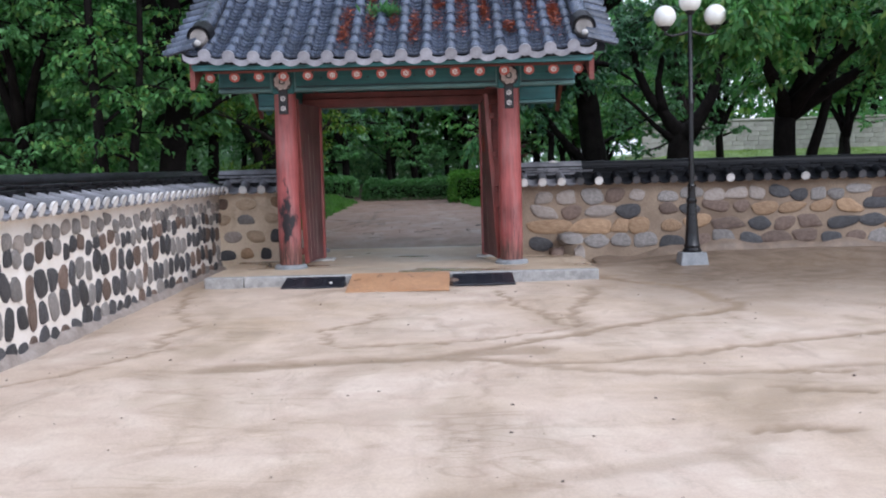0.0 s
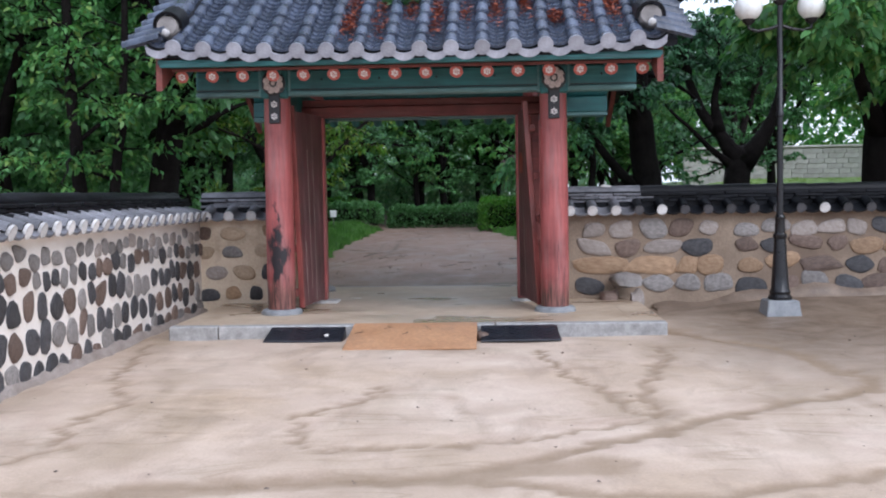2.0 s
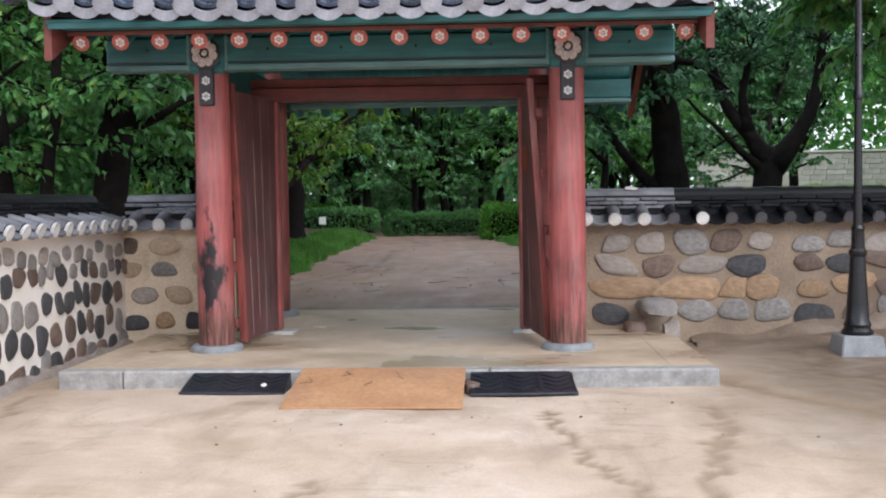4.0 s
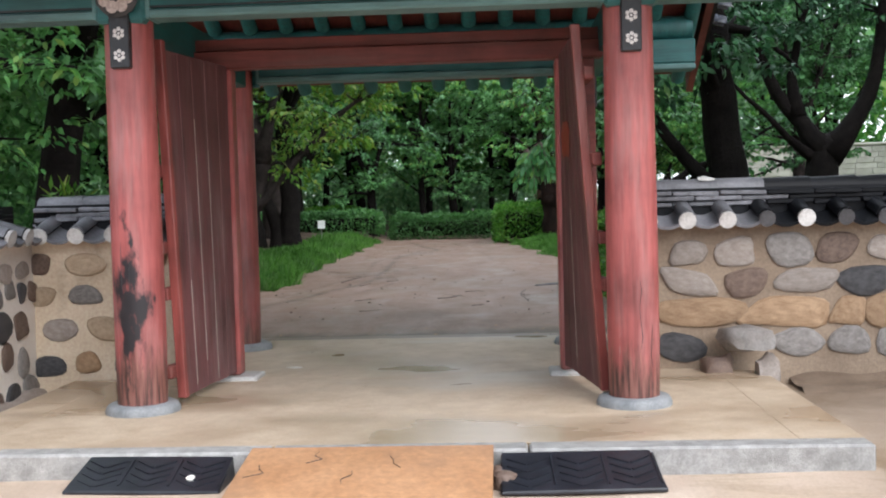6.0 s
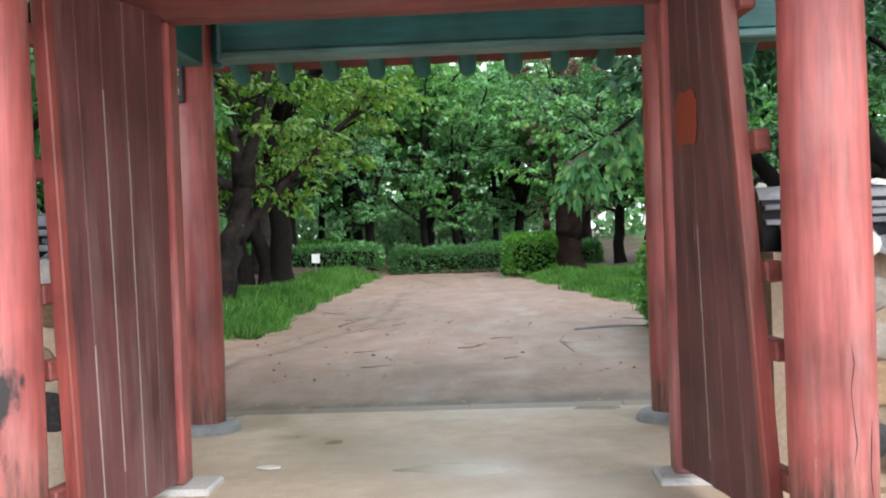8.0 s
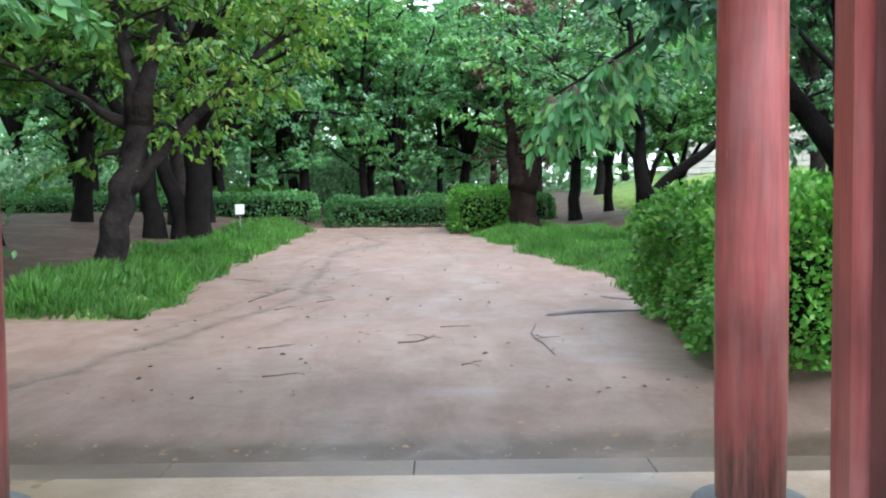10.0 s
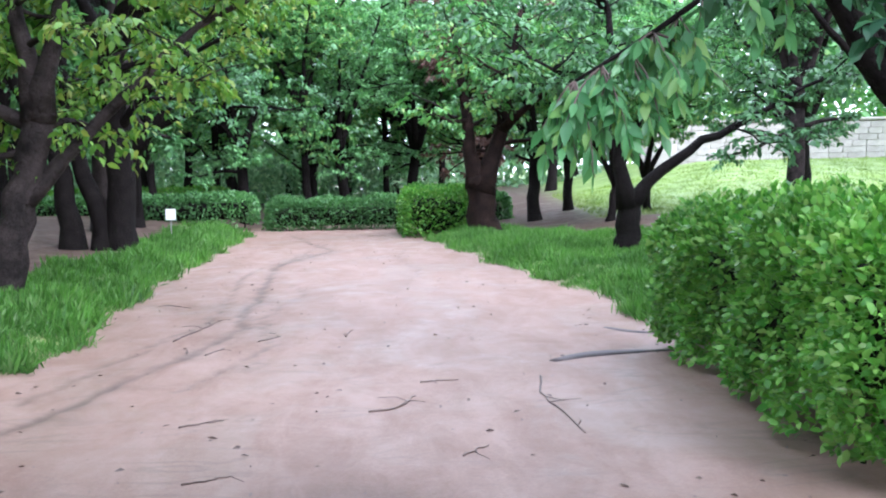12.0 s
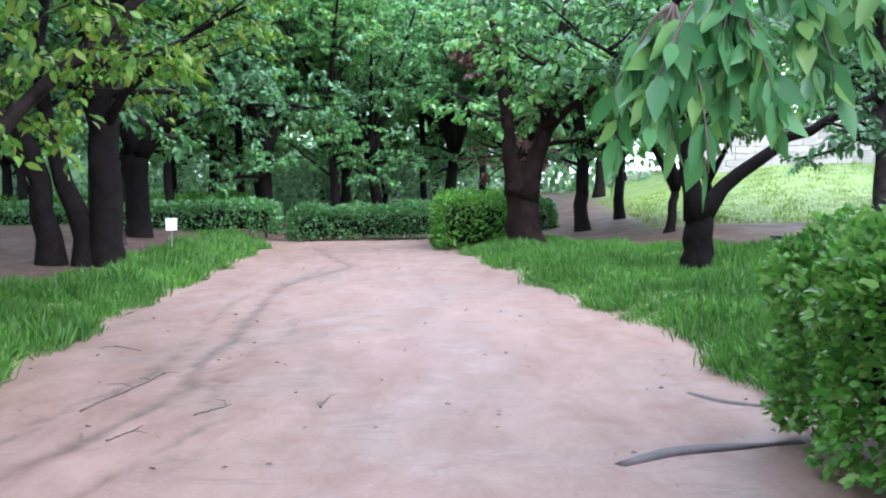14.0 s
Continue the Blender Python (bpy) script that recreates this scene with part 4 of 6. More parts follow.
def build_beams():
    # eave beams with a paler lower lip, in three lengths each
    for y0, y1, zb, zt, face in ((-0.12, 0.06, 2.50, 2.77, -1), (REAR - 0.06, REAR + 0.12, 2.42, 2.68, 1)):
        for a, b in ((-2.36, -1.66), (-1.34, 1.34), (1.66, 2.38)):
            part("eave_beam", boxed(a, b, y0, y1, zb + 0.055, zt, 0.012), M_TEAL, gate, "teal painted eave beam")
            part("beam_lip", boxed(a, b, y0 - 0.012, y1 + 0.012, zb, zb + 0.053, 0.012), M_TEAL_PALE, gate, "pale grey-green lower edge of the beam")
            part("beam_line", boxed(a, b, y0 - 0.004 if face < 0 else y1, y0 if face < 0 else y1 + 0.004, zb + 0.06, zb + 0.072), M_BLACK_PAINT, gate)
            k = 0.35
            while a + k < b:
                nail = part("nail", lathe([(0.012, 0), (0.012, 0.012), (0.006, 0.018)], 8), M_BLACK_PAINT, gate)
                nail.matrix_basis = pose(a + k, y0 - 0.001 if face < 0 else y1 + 0.001, zb + 0.17, 90 if face < 0 else -90)
                k += 0.62
        for x in (-1.66, -1.34, 1.34, 1.66):
            part("beam_band", boxed(x - 0.012, x + 0.012, y0 - 0.02, y1 + 0.02, zb - 0.005, zt + 0.02, 0.004), M_TEAL_PALE, gate, "pale band at the beam's end")
        pur = part("purlin", lathe([(0.1, -2.36), (0.1, 2.36)], 14), M_TEAL, gate, "round teal purlin", 60)
        pur.matrix_basis = pose(0, (y0 + y1) / 2, zt + 0.1, 0, 90, 0)
    # tie beams from front to back
    for x in (-1.5, 1.5):
        part("tie_beam", boxed(x - 0.07, x + 0.07, 0.1, REAR - 0.1, 2.38, 2.66, 0.012), M_TEAL_Y, gate, "teal tie beam from front to rear")
    # lintel, door posts and their stone pads
    part("lintel", boxed(-1.46, 1.46, 1.14, 1.28, 2.345, 2.475, 0.01), M_RED_BEAM, gate, "dull red lintel over the doorway")
    part("lintel_board", boxed(-1.44, 1.44, 1.18, 1.235, 2.477, 2.56, 0.006), M_RED_BEAM, gate, "dark red board above the lintel")
    for s in (-1, 1):
        part("door_post", boxed(min(s * 1.17, s * 1.29) - 0.05 * (s > 0), max(s * 1.17, s * 1.29) - 0.05 * (s > 0), 1.14, 1.28, 0.155, 2.343, 0.012), M_RED, gate, "square red door post")
        part("post_pad", boxed(min(s * 1.04, s * 1.34), max(s * 1.04, s * 1.34), 1.06, 1.36, 0.1, 0.153, 0.012), M_GRANITE_TOP, gate, "flat granite pad under the door post")
        part("side_panel", boxed(min(s * 1.303, s * 1.40), max(s * 1.303, s * 1.40), 1.17, 1.25, 0.16, 2.343, 0.005), M_RED_BEAM, gate, "narrow red board beside the post")


def build_door(side, angle):
    """One open leaf: planks on an outer pivot, battens behind."""
    leaf = thing("door", "open door leaf of weathered brownish red planks", "door", "leaves of the gate", pose(-1.215 if side < 0 else 1.17, 1.12, 0.0, 0, 0, angle))
    rng = random.Random(int(side + 5))
    edges = [0.0, 0.17, 0.36, 0.55, 0.74, 0.90]
    for k, (a, b) in enumerate(zip(edges, edges[1:])):
        bm = boxed(-0.022, 0.022, -b + 0.0015, -a - 0.0015, 0.175 + rng.uniform(0, 0.02), 2.36, 0.0025)
        part("plank", bm, M_PLANK, leaf)
    part("edge_stile", boxed(-0.03, 0.03, -0.955, -0.903, 0.17, 2.42, 0.006), M_STILE, leaf, "brighter red stile along the free edge")
    for z in (0.34, 0.83, 1.12, 1.60, 2.12):
        part("batten", boxed(min(side * 0.024, side * 0.085), max(side * 0.024, side * 0.085), -1.02 + rng.uniform(-0.03, 0.02), -0.03, z - 0.04, z + 0.04, 0.008), M_RED_BEAM, leaf, "red cross batten")
    if side < 0:
        for y, z0, z1 in ((-0.36, 0.2, 1.75), (-0.55, 0.35, 1.95), (-0.74, 0.22, 0.9)):
            part("pale_joint", boxed(0.0225, 0.0245, y - 0.004, y + 0.004, z0, z1), M_STONE_PALE, leaf, "thin pale strip along a plank joint")
    else:
        part("paint_patch", blot(-0.0245, -0.0225, -0.27, 1.76, 0.19, 0.12, 8), M_PATCH, leaf, "patch of fresh orange-red paint")
        part("pale_joint", boxed(-0.0245, -0.0225, -0.364, -0.356, 0.3, 1.3), M_STONE_PALE, leaf, "thin pale strip along a plank joint")
    sag = 0.085 if side < 0 else 0.155
    for ob in leaf.children:
        for v in ob.data.vertices:
            v.co.x += -sag * max(0.0, -v.co.y / 0.95) * (v.co.z / 2.3 - (0.35 if side < 0 else 0.0))
    return leaf


FRONT_Y, FRONT_Z = -1.13, 2.80
RIDGE_Y, RIDGE_Z = 1.4, 4.30


def roof_z(y, x=0.0):
    """Height of the tile bed: two concave slopes, lifted a little at the corners."""
    lift = 0.10 * (abs(x) / 2.75) ** 3
    if y <= RIDGE_Y:
        t = (y - FRONT_Y) / (RIDGE_Y - FRONT_Y)
        return FRONT_Z + (RIDGE_Z - FRONT_Z) * (0.78 * t + 0.22 * t * t) + lift * (1 - t)
    t = (3.95 - y) / (3.95 - RIDGE_Y)
    return 2.66 + (RIDGE_Z - 2.66) * (0.78 * t + 0.22 * t * t) + lift * (1 - t)


def build_rafters():
    ring_me = raw_mesh("ring", lathe([(0.062, 0), (0.067, 0.01), (0.055, 0.014)], 14), M_RING)
    bm = petal_flower(0.044)
    fl_me = raw_mesh("flower", bm, M_WHITE_PAINT)
    for k in range(16):
        x = -2.33 + k * 0.3125
        for sgn, y_end, z_end, slope in ((-1, -0.745, 2.655, 0.50), (1, 3.58, 2.43, 0.56)):
            length = abs(RIDGE_Y - y_end) / math.cos(math.atan(slope))
            bm = lathe([(0.06, 0.0), (0.063, 0.1), (0.063, length)], 10)
            r = part("rafter", bm, M_TEAL_Y, gate, "", 50)
            d = Vector((0, -sgn, slope)).normalized()
            r.matrix_basis = Matrix.Translation((x, y_end, z_end)) @ d.to_track_quat("Z", "Y").to_matrix().to_4x4()
            if sgn < 0:
                ring = placed("rafter_end", ring_me, r, pose(0, 0, 0.002, 180))
                tagged(ring, "red painted rafter end")
                f = placed("flower", fl_me, ring, pose(0, 0, 0.016, -90))
                tagged(f, "white flower on the rafter end")
    # boards over the rafters, fascia and bargeboards
    verts, faces = [], []
    ys = [-0.80, -0.4, 0.4, RIDGE_Y, 2.4, 3.2, 3.62]
    for y in ys:
        z = 2.655 + 0.07 + (y + 0.745) * 0.50 if y <= RIDGE_Y else 2.43 + 0.075 + (3.58 - y) * 0.56
        for x in (-2.42, 2.44):
            verts += [(x, y, z), (x, y, z + 0.03)]
    for i in range(len(ys) - 1):
        a, b = i * 4, i * 4 + 4
        faces += [(a, b, b + 2, a + 2), (a + 1, a + 3, b + 3, b + 1), (a, a + 1, b + 1, b), (a + 2, b + 2, b + 3, a + 3)]
    faces += [(0, 2, 3, 1), (len(verts) - 4, len(verts) - 3, len(verts) - 1, len(verts) - 2)]
    mesh_part("eave_boarding", mesh_of("eave_boarding", verts, faces), M_RED_BOARD, gate, "red boards over the rafters")
    part("soffit", boxed(-2.42, 2.44, -1.0, -0.803, 2.735, 2.75), M_TEAL, gate, "teal soffit board")
    for y, z in ((-1.02, 2.745), (3.70, 2.60)):
        part("fascia", boxed(-2.5, 2.52, y, y + 0.07, z, z + 0.05, 0.008), M_TEAL if y < 0 else M_RED_BEAM, gate, "eave fascia under the tiles")
        if y > 0:
            continue
        part("fascia_strip", boxed(-2.48, 2.5, y - 0.012 if y < 0 else y + 0.06, y + 0.01 if y < 0 else y + 0.082, z - 0.028, z + 0.022, 0.006), M_TEAL, gate, "pale teal strip under the fascia")
    for s in (-1, 1):
        verts, faces = [], []
        for y in (-0.98, -0.2, 0.6, RIDGE_Y, 2.3, 3.1, 3.8):
            z = 2.76 + (y + 0.98) * 0.5 if y <= RIDGE_Y else 2.5 + (3.8 - y) * 0.56 + 0.1
            for x in (s * 2.47, s * 2.53):
                verts += [(x, y, z - 0.27), (x, y, z + 0.06)]
        for i in range(6):
            a, b = i * 4, i * 4 + 4
            faces += [(a, b, b + 1, a + 1), (a + 2, a + 3, b + 3, b + 2), (a, a + 2, b + 2, b), (a + 1, b + 1, b + 3, a + 3)]
        faces += [(0, 1, 3, 2), (24, 26, 27, 25)]
        mesh_part("bargeboard", mesh_of("bargeboard", verts, faces), M_RED_BOARD, gate, "orange-red bargeboard at the gable")


def build_roof():
    rng = random.Random(11)
    bed_v, bed_f = [], []
    ys = list(np.linspace(FRONT_Y + 0.10, RIDGE_Y, 14)) + list(np.linspace(RIDGE_Y, 3.9, 14))[1:]
    xs = np.linspace(-2.62, 2.66, 13)
    for y in ys:
        for x in xs:
            bed_v += [(x, y, roof_z(y, x) - 0.03)]
    for y in ys:
        for x in xs:
            bed_v += [(x, y, roof_z(y, x) - 0.10)]
    n, c = len(ys), len(xs)
    for i in range(n - 1):
        for j in range(c - 1):
            a = i * c + j
            bed_f += [(a, a + 1, a + c + 1, a + c), (n * c + a, n * c + a + c, n * c + a + c + 1, n * c + a + 1)]
    for j in range(c - 1):
        bed_f += [(j, n * c + j, n * c + j + 1, j + 1), ((n - 1) * c + j, (n - 1) * c + j + 1, (2 * n - 1) * c + j + 1, (2 * n - 1) * c + j)]
    for i in range(n - 1):
        bed_f += [(i * c, (i + 1) * c, n * c + (i + 1) * c, n * c + i * c), (i * c + c - 1, n * c + i * c + c - 1, n * c + (i + 1) * c + c - 1, (i + 1) * c + c - 1)]
    roof = mesh_part("roof", mesh_of("roof", bed_v, bed_f), M_TILE_DARK, gate, "wet grey tiled roof with fallen russet needles")

    barrel = raw_mesh("barrel_tile", half_tile(0.072, 0.345, 8, 0.018, math.pi, 0.08), M_TILE)
    pan = raw_mesh("pan_tile", half_tile(0.165, 0.24, 6, 0.026, 1.75), M_TILE)
    end = raw_mesh("tile_end", disc(0.078, 0.035, 16), M_TILE_END)
    lip_bm = bmesh.new()
    top, bot = [], []
    for i in range(9):
        a = -0.95 + 1.9 * i / 8
        top.append((0.155 * math.sin(a), 0.155 - 0.155 * math.cos(a)))
        bot.append((0.150 * math.sin(a), -0.085 * math.cos(a * 1.35) - 0.01 + 0.02))
    vs = [[lip_bm.verts.new((p[0], yy, p[1])) for p in row] for yy in (0, 0.022) for row in (top, bot)]
    for i in range(8):
        lip_bm.faces.new((vs[0][i], vs[1][i], vs[1][i + 1], vs[0][i + 1]))
        lip_bm.faces.new((vs[2][i], vs[2][i + 1], vs[3][i + 1], vs[3][i]))
        lip_bm.faces.new((vs[1][i], vs[3][i], vs[3][i + 1], vs[1][i + 1]))
        lip_bm.faces.new((vs[0][i], vs[0][i + 1], vs[2][i + 1], vs[2][i]))
    lip = raw_mesh("drip_tile", lip_bm, M_TILE_END)

    def at(x, y, dz, sgn, extra=0.0):
        z = roof_z(y, x)
        e = 0.05
        s = (roof_z(y + e, x) - roof_z(y - e, x)) / (2 * e)
        pitch = math.degrees(math.atan(s)) if sgn < 0 else -math.degrees(math.atan(s))
        return pose(x, y, z + dz, 0, 0, 0 if sgn < 0 else 180) @ pose(0, 0, 0, pitch + extra)

    far = []
    pitch_x = 0.3045
    x_rows = [-2.30 + pitch_x * k for k in range(16)]
    for sgn, y_edge, y_dir in ((-1, FRONT_Y, 1), (1, 3.95, -1)):
        for k, x in enumerate(x_rows):
            jog = rng.uniform(-0.012, 0.012)
            i = 0
            y = y_edge
            while (RIDGE_Y - y) * y_dir > 0.12:
                ob = placed("barrel_tile", barrel, roof, at(x + jog + rng.uniform(-0.006, 0.006), y, 0.045, sgn, rng.uniform(-1.2, 1.2)))
                if sgn > 0:
                    far.append(ob)
                y += y_dir * 0.285
            e = placed("tile_end", end, roof, at(x + jog, y_edge, 0.05, sgn, rng.uniform(-6, 4)))
            if sgn > 0:
                far.append(e)
        for k in range(17):
            x = x_rows[0] - pitch_x / 2 + pitch_x * k
            y = y_edge + y_dir * 0.03
            i = 0
            while (RIDGE_Y - y) * y_dir > 0.1:
                ob = placed("pan_tile", pan, roof, at(x, y, 0.178, sgn, -9.0) @ pose(rng.uniform(-0.006, 0.006), 0, rng.uniform(-0.004, 0.004), 0, 180 + rng.uniform(-2.5, 2.5)))
                if sgn > 0 or i > 15:
                    far.append(ob)
                y += y_dir * 0.105
                i += 1
            e = placed("drip_tile", lip, roof, at(x, y_edge - y_dir * 0.005, 0.0, sgn, rng.uniform(-12, 0)) @ pose(0, 0, 0.0, 0, rng.uniform(-3, 3)))
            if sgn > 0:
                far.append(e)
    joined("roof_tiles", far, M_TILE, roof, "farther tiles of the roof")

    # descending ridges and the short tiles of the verge
    short = raw_mesh("verge_tile", half_tile(0.08, 0.38, 8, 0.018), M_TILE)
    for s in (-1, 1):
        xr = s * 2.42
        v, f = [], []
        line = [(xr, y, roof_z(y, xr) + 0.16) for y in np.linspace(FRONT_Y + 0.36, RIDGE_Y, 12)]
        tube(v, f, line, [0.105] * 12, 10)
        mesh_part("hip_ridge", mesh_of("hip_ridge", v, f), M_TILE, roof, "round descending ridge of the gable", 50)
        v, f = [], []
        line = [(xr, y, roof_z(y, xr) + 0.07) for y in np.linspace(FRONT_Y + 0.34, RIDGE_Y, 12)]
        tube(v, f, line, [0.125] * 12, 8)
        mesh_part("hip_course", mesh_of("hip_course", v, f), M_TILE_DARK, roof, "dark course under the ridge", 50)
        line = [(xr, y, roof_z(y, xr) + 0.16) for y in np.linspace(RIDGE_Y, 3.6, 10)]
        v, f = [], []
        tube(v, f, line, [0.12] * 10, 10)
        mesh_part("hip_ridge", mesh_of("hip_ridge", v, f), M_TILE, roof, "", 50)
        y0 = FRONT_Y + 0.33
        cap = part("ridge_end", lathe([(0.09, 0), (0.105, 0.03), (0.12, 0.16), (0.10, 0.20)], 14, 0.06), M_STONE_GREY, roof, "grey mortar plug at the ridge's foot", 40)
        cap.matrix_basis = pose(xr, y0 + 0.06, roof_z(y0, xr) + 0.10, 80)
        hood = part("ridge_hood", half_tile(0.15, 0.30, 10, 0.03, 3.6), M_TILE_DARK, roof, "dark hood tile over the ridge's end", 40)
        hood.matrix_basis = pose(xr, y0 - 0.11, roof_z(y0, xr) + 0.13, 20)
        knob = part("mortar_lump", lathe([(0.015, 0), (0.035, 0.02), (0.042, 0.05), (0.02, 0.08)], 9, 0.15), M_LIME, roof, "lump of white lime", 60)
        knob.matrix_basis = pose(xr, y0 - 0.16, roof_z(y0, xr) + 0.02, 40)
        y = FRONT_Y + 0.02
        while y < 3.8:
            placed("verge_tile", short, roof, pose(s * 2.80, y, roof_z(y, xr) + 0.02, 0, 0, 90 * s) @ pose(0, 0, 0, 14, rng.uniform(-4, 4)))
            y += 0.215
    v, f = [], []
    tube(v, f, [(x, RIDGE_Y, RIDGE_Z + 0.22 + 0.10 * (abs(x) / 2.6) ** 2) for x in np.linspace(-2.62, 2.66, 12)], [0.12] * 12, 10)
    mesh_part("main_ridge", mesh_of("main_ridge", v, f), M_TILE, roof, "", 50)
    part("ridge_wall", boxed(-2.55, 2.58, RIDGE_Y - 0.1, RIDGE_Y + 0.1, RIDGE_Z - 0.05, RIDGE_Z + 0.2, 0.01), M_TILE_DARK, roof)
    # russet needles lying in the channels
    nr = np.random.default_rng(8)
    pts, ways = [], []
    for k in range(6, 17):
        x = x_rows[0] - pitch_x / 2 + pitch_x * k
        for _ in range(4):
            yc, sp = nr.uniform(-0.7, 1.2), nr.uniform(0.08, 0.22)
            for _ in range(70):
                y = np.clip(nr.normal(yc, sp), FRONT_Y + 0.15, RIDGE_Y)
                xx = x + nr.normal(0, 0.035)
                pts.append((xx, y, roof_z(y, xx) + 0.055 + nr.uniform(0, 0.015)))
                ways.append((nr.normal(), nr.normal(), 0.15))
    me = leaves_mesh("needles", np.array(pts), np.array(ways), nr.uniform(0.04, 0.09, len(pts)), 0.16, nr)
    tagged(mesh_part("fallen_needles", me, M_NEEDLES), "russet fallen needles caught between the roof tiles", "leaf litter", "", "stuff")


build_columns()
build_plates()
build_beams()
build_door(-1, -7.0)
build_door(1, 11.5)
build_rafters()
build_roof()


# ---- courtyard things ----
def build_lamp():
    lamp = thing("street_lamp", "black cast-iron lamp post with white globes on a concrete plinth", "lamp", "", pose(4.0, 0.30, 0))
    bm = bmesh.new()
    bmesh.ops.create_cone(bm, cap_ends=True, segments=4, radius1=0.285, radius2=0.235, depth=0.24, matrix=Matrix.Translation((0, 0, 0.07)) @ Matrix.Rotation(radians(45), 4, "Z"))
    bmesh.ops.bevel(bm, geom=list(bm.edges), offset=0.012, segments=1, affect="EDGES")
    part("plinth", bm, M_CONCRETE, lamp, "square grey concrete plinth")
    prof = [(0.15, 0.19), (0.155, 0.22), (0.125, 0.25), (0.135, 0.28), (0.115, 0.31), (0.105, 0.45), (0.085, 0.70), (0.075, 0.86), (0.088, 0.88), (0.088, 0.91), (0.066, 0.93), (0.062, 1.08), (0.068, 1.10), (0.05, 1.13)]
    prof = [(r * 0.86, z) for r, z in prof]
    part("pedestal", lathe(prof, 16), M_IRON, lamp, "flared black iron pedestal", 30)
    part("shaft", lathe([(0.038, 1.12), (0.032, 2.2), (0.045, 2.21), (0.045, 2.25), (0.034, 2.27), (0.031, 3.42)], 14), M_IRON, lamp, "", 40)
    for k, (dx, dz) in enumerate(((-0.34, 3.40), (0.34, 3.40), (0, 3.60))):
        if dx:
            v, f = [], []
            s = math.copysign(1, dx)
            tube(v, f, [(0, 0, 3.20), (s * 0.12, 0, 3.16), (s * 0.25, 0, 3.14), (dx, 0, 3.17), (dx, 0, 3.24)], [0.02, 0.018, 0.016, 0.016, 0.02], 8)
            mesh_part("arm", mesh_of("arm", v, f), M_IRON, lamp, "", 60)
        cup = part("cup", lathe([(0.03, 0), (0.07, 0.04), (0.075, 0.06)], 12), M_IRON, lamp, "", 40)
        cup.location = (dx, 0, dz - 0.19)
        bm = bmesh.new()
        bmesh.ops.create_uvsphere(bm, u_segments=24, v_segments=14, radius=0.15)
        g = part("globe", bm, M_GLOBE, lamp, "white opal glass globe", 180)
        g.location = (dx, 0, dz)


def rubber_ramp(x0, x1, y0, y1, h, skew, label):
    ob = thing("kerb_ramp", label, "kerb ramp", "rubber ramps against the platform", pose((x0 + x1) / 2, y0, 0, 0, 0, skew))
    w, d = (x1 - x0) / 2, y1 - y0
    bm = bmesh.new()
    v = [bm.verts.new(p) for p in ((-w, -0.02, 0.0), (w, -0.02, 0.0), (w * 0.97, d, 0.0), (-w * 0.97, d, 0.0), (-w, -0.02, 0.02), (w, -0.02, 0.02), (w * 0.95, d, h), (-w * 0.95, d, h))]
    for q in ((0, 3, 2, 1), (4, 5, 6, 7), (0, 1, 5, 4), (1, 2, 6, 5), (2, 3, 7, 6), (3, 0, 4, 7)):
        bm.faces.new([v[i] for i in q])
    bmesh.ops.bevel(bm, geom=list(bm.edges), offset=0.006, segments=1, affect="EDGES")
    part("wedge", bm, M_RUBBER, ob)
    slope = math.degrees(math.atan2(h - 0.02, d))
    for k in range(3):
        cx = -w * 0.64 + k * w * 0.64
        part("rib", boxed(cx + w * 0.30, cx + w * 0.33, 0.03, d * 0.9, -0.004, 0.008), M_RUBBER, ob).matrix_basis = pose(0, 0, 0.022, slope)
        for r in range(4):
            for s in (-1, 1):
                bm = boxed(-0.055, 0.055, -0.007, 0.007, 0, 0.008)
                p = part("chevron", bm, M_RUBBER, ob)
                p.matrix_basis = pose(0, 0, 0.022, slope) @ pose(cx + s * 0.05, 0.05 + r * d * 0.2, 0.0, 0, 0, s * 32)


def build_ramps():
    rubber_ramp(-1.41, -0.63, -1.47, -1.19, 0.12, -3, "black rubber kerb ramp with raised chevrons")
    rubber_ramp(0.70, 1.47, -1.53, -1.19, 0.12, 3, "black rubber kerb ramp with raised chevrons")
    board = thing("plywood_ramp", "wet orange plywood board laid as a ramp", "ramp", "", pose(0.055, -2.06, 0.012))
    bm = boxed(-0.61, 0.61, 0, 0.93, -0.006, 0.009, 0.003, Matrix.Rotation(radians(7.6), 4, "X"))
    part("panel", bm, M_PLY, board)
    brng = random.Random(5)
    for k in range(4):
        v, f = [], []
        x, y = brng.uniform(-0.55, 0.5), brng.uniform(0.5, 0.88)
        pts = [(x + i * brng.uniform(-0.02, 0.025), y - i * 0.05, 0.0115 + (y - i * 0.05) * math.tan(radians(7.6))) for i in range(4)]
        tube(v, f, pts, [0.0018] * 4, 4)
        mesh_part("crack", mesh_of("crack", v, f), M_BLACK_PAINT, board)
    for i in range(2):
        bm = lathe([(0.05, 0), (0.06, 0.02), (0.055, 0.075), (0.03, 0.09)], 9, 0.15, i)
        b = tagged(part("brick_piece", bm, M_STONE_BROWN, None, "", 60), "broken reddish brick piece beside the plywood ramp", "brick")
        b.location = (0.70 + i * 0.02, -1.32 - i * 0.1, -0.01)


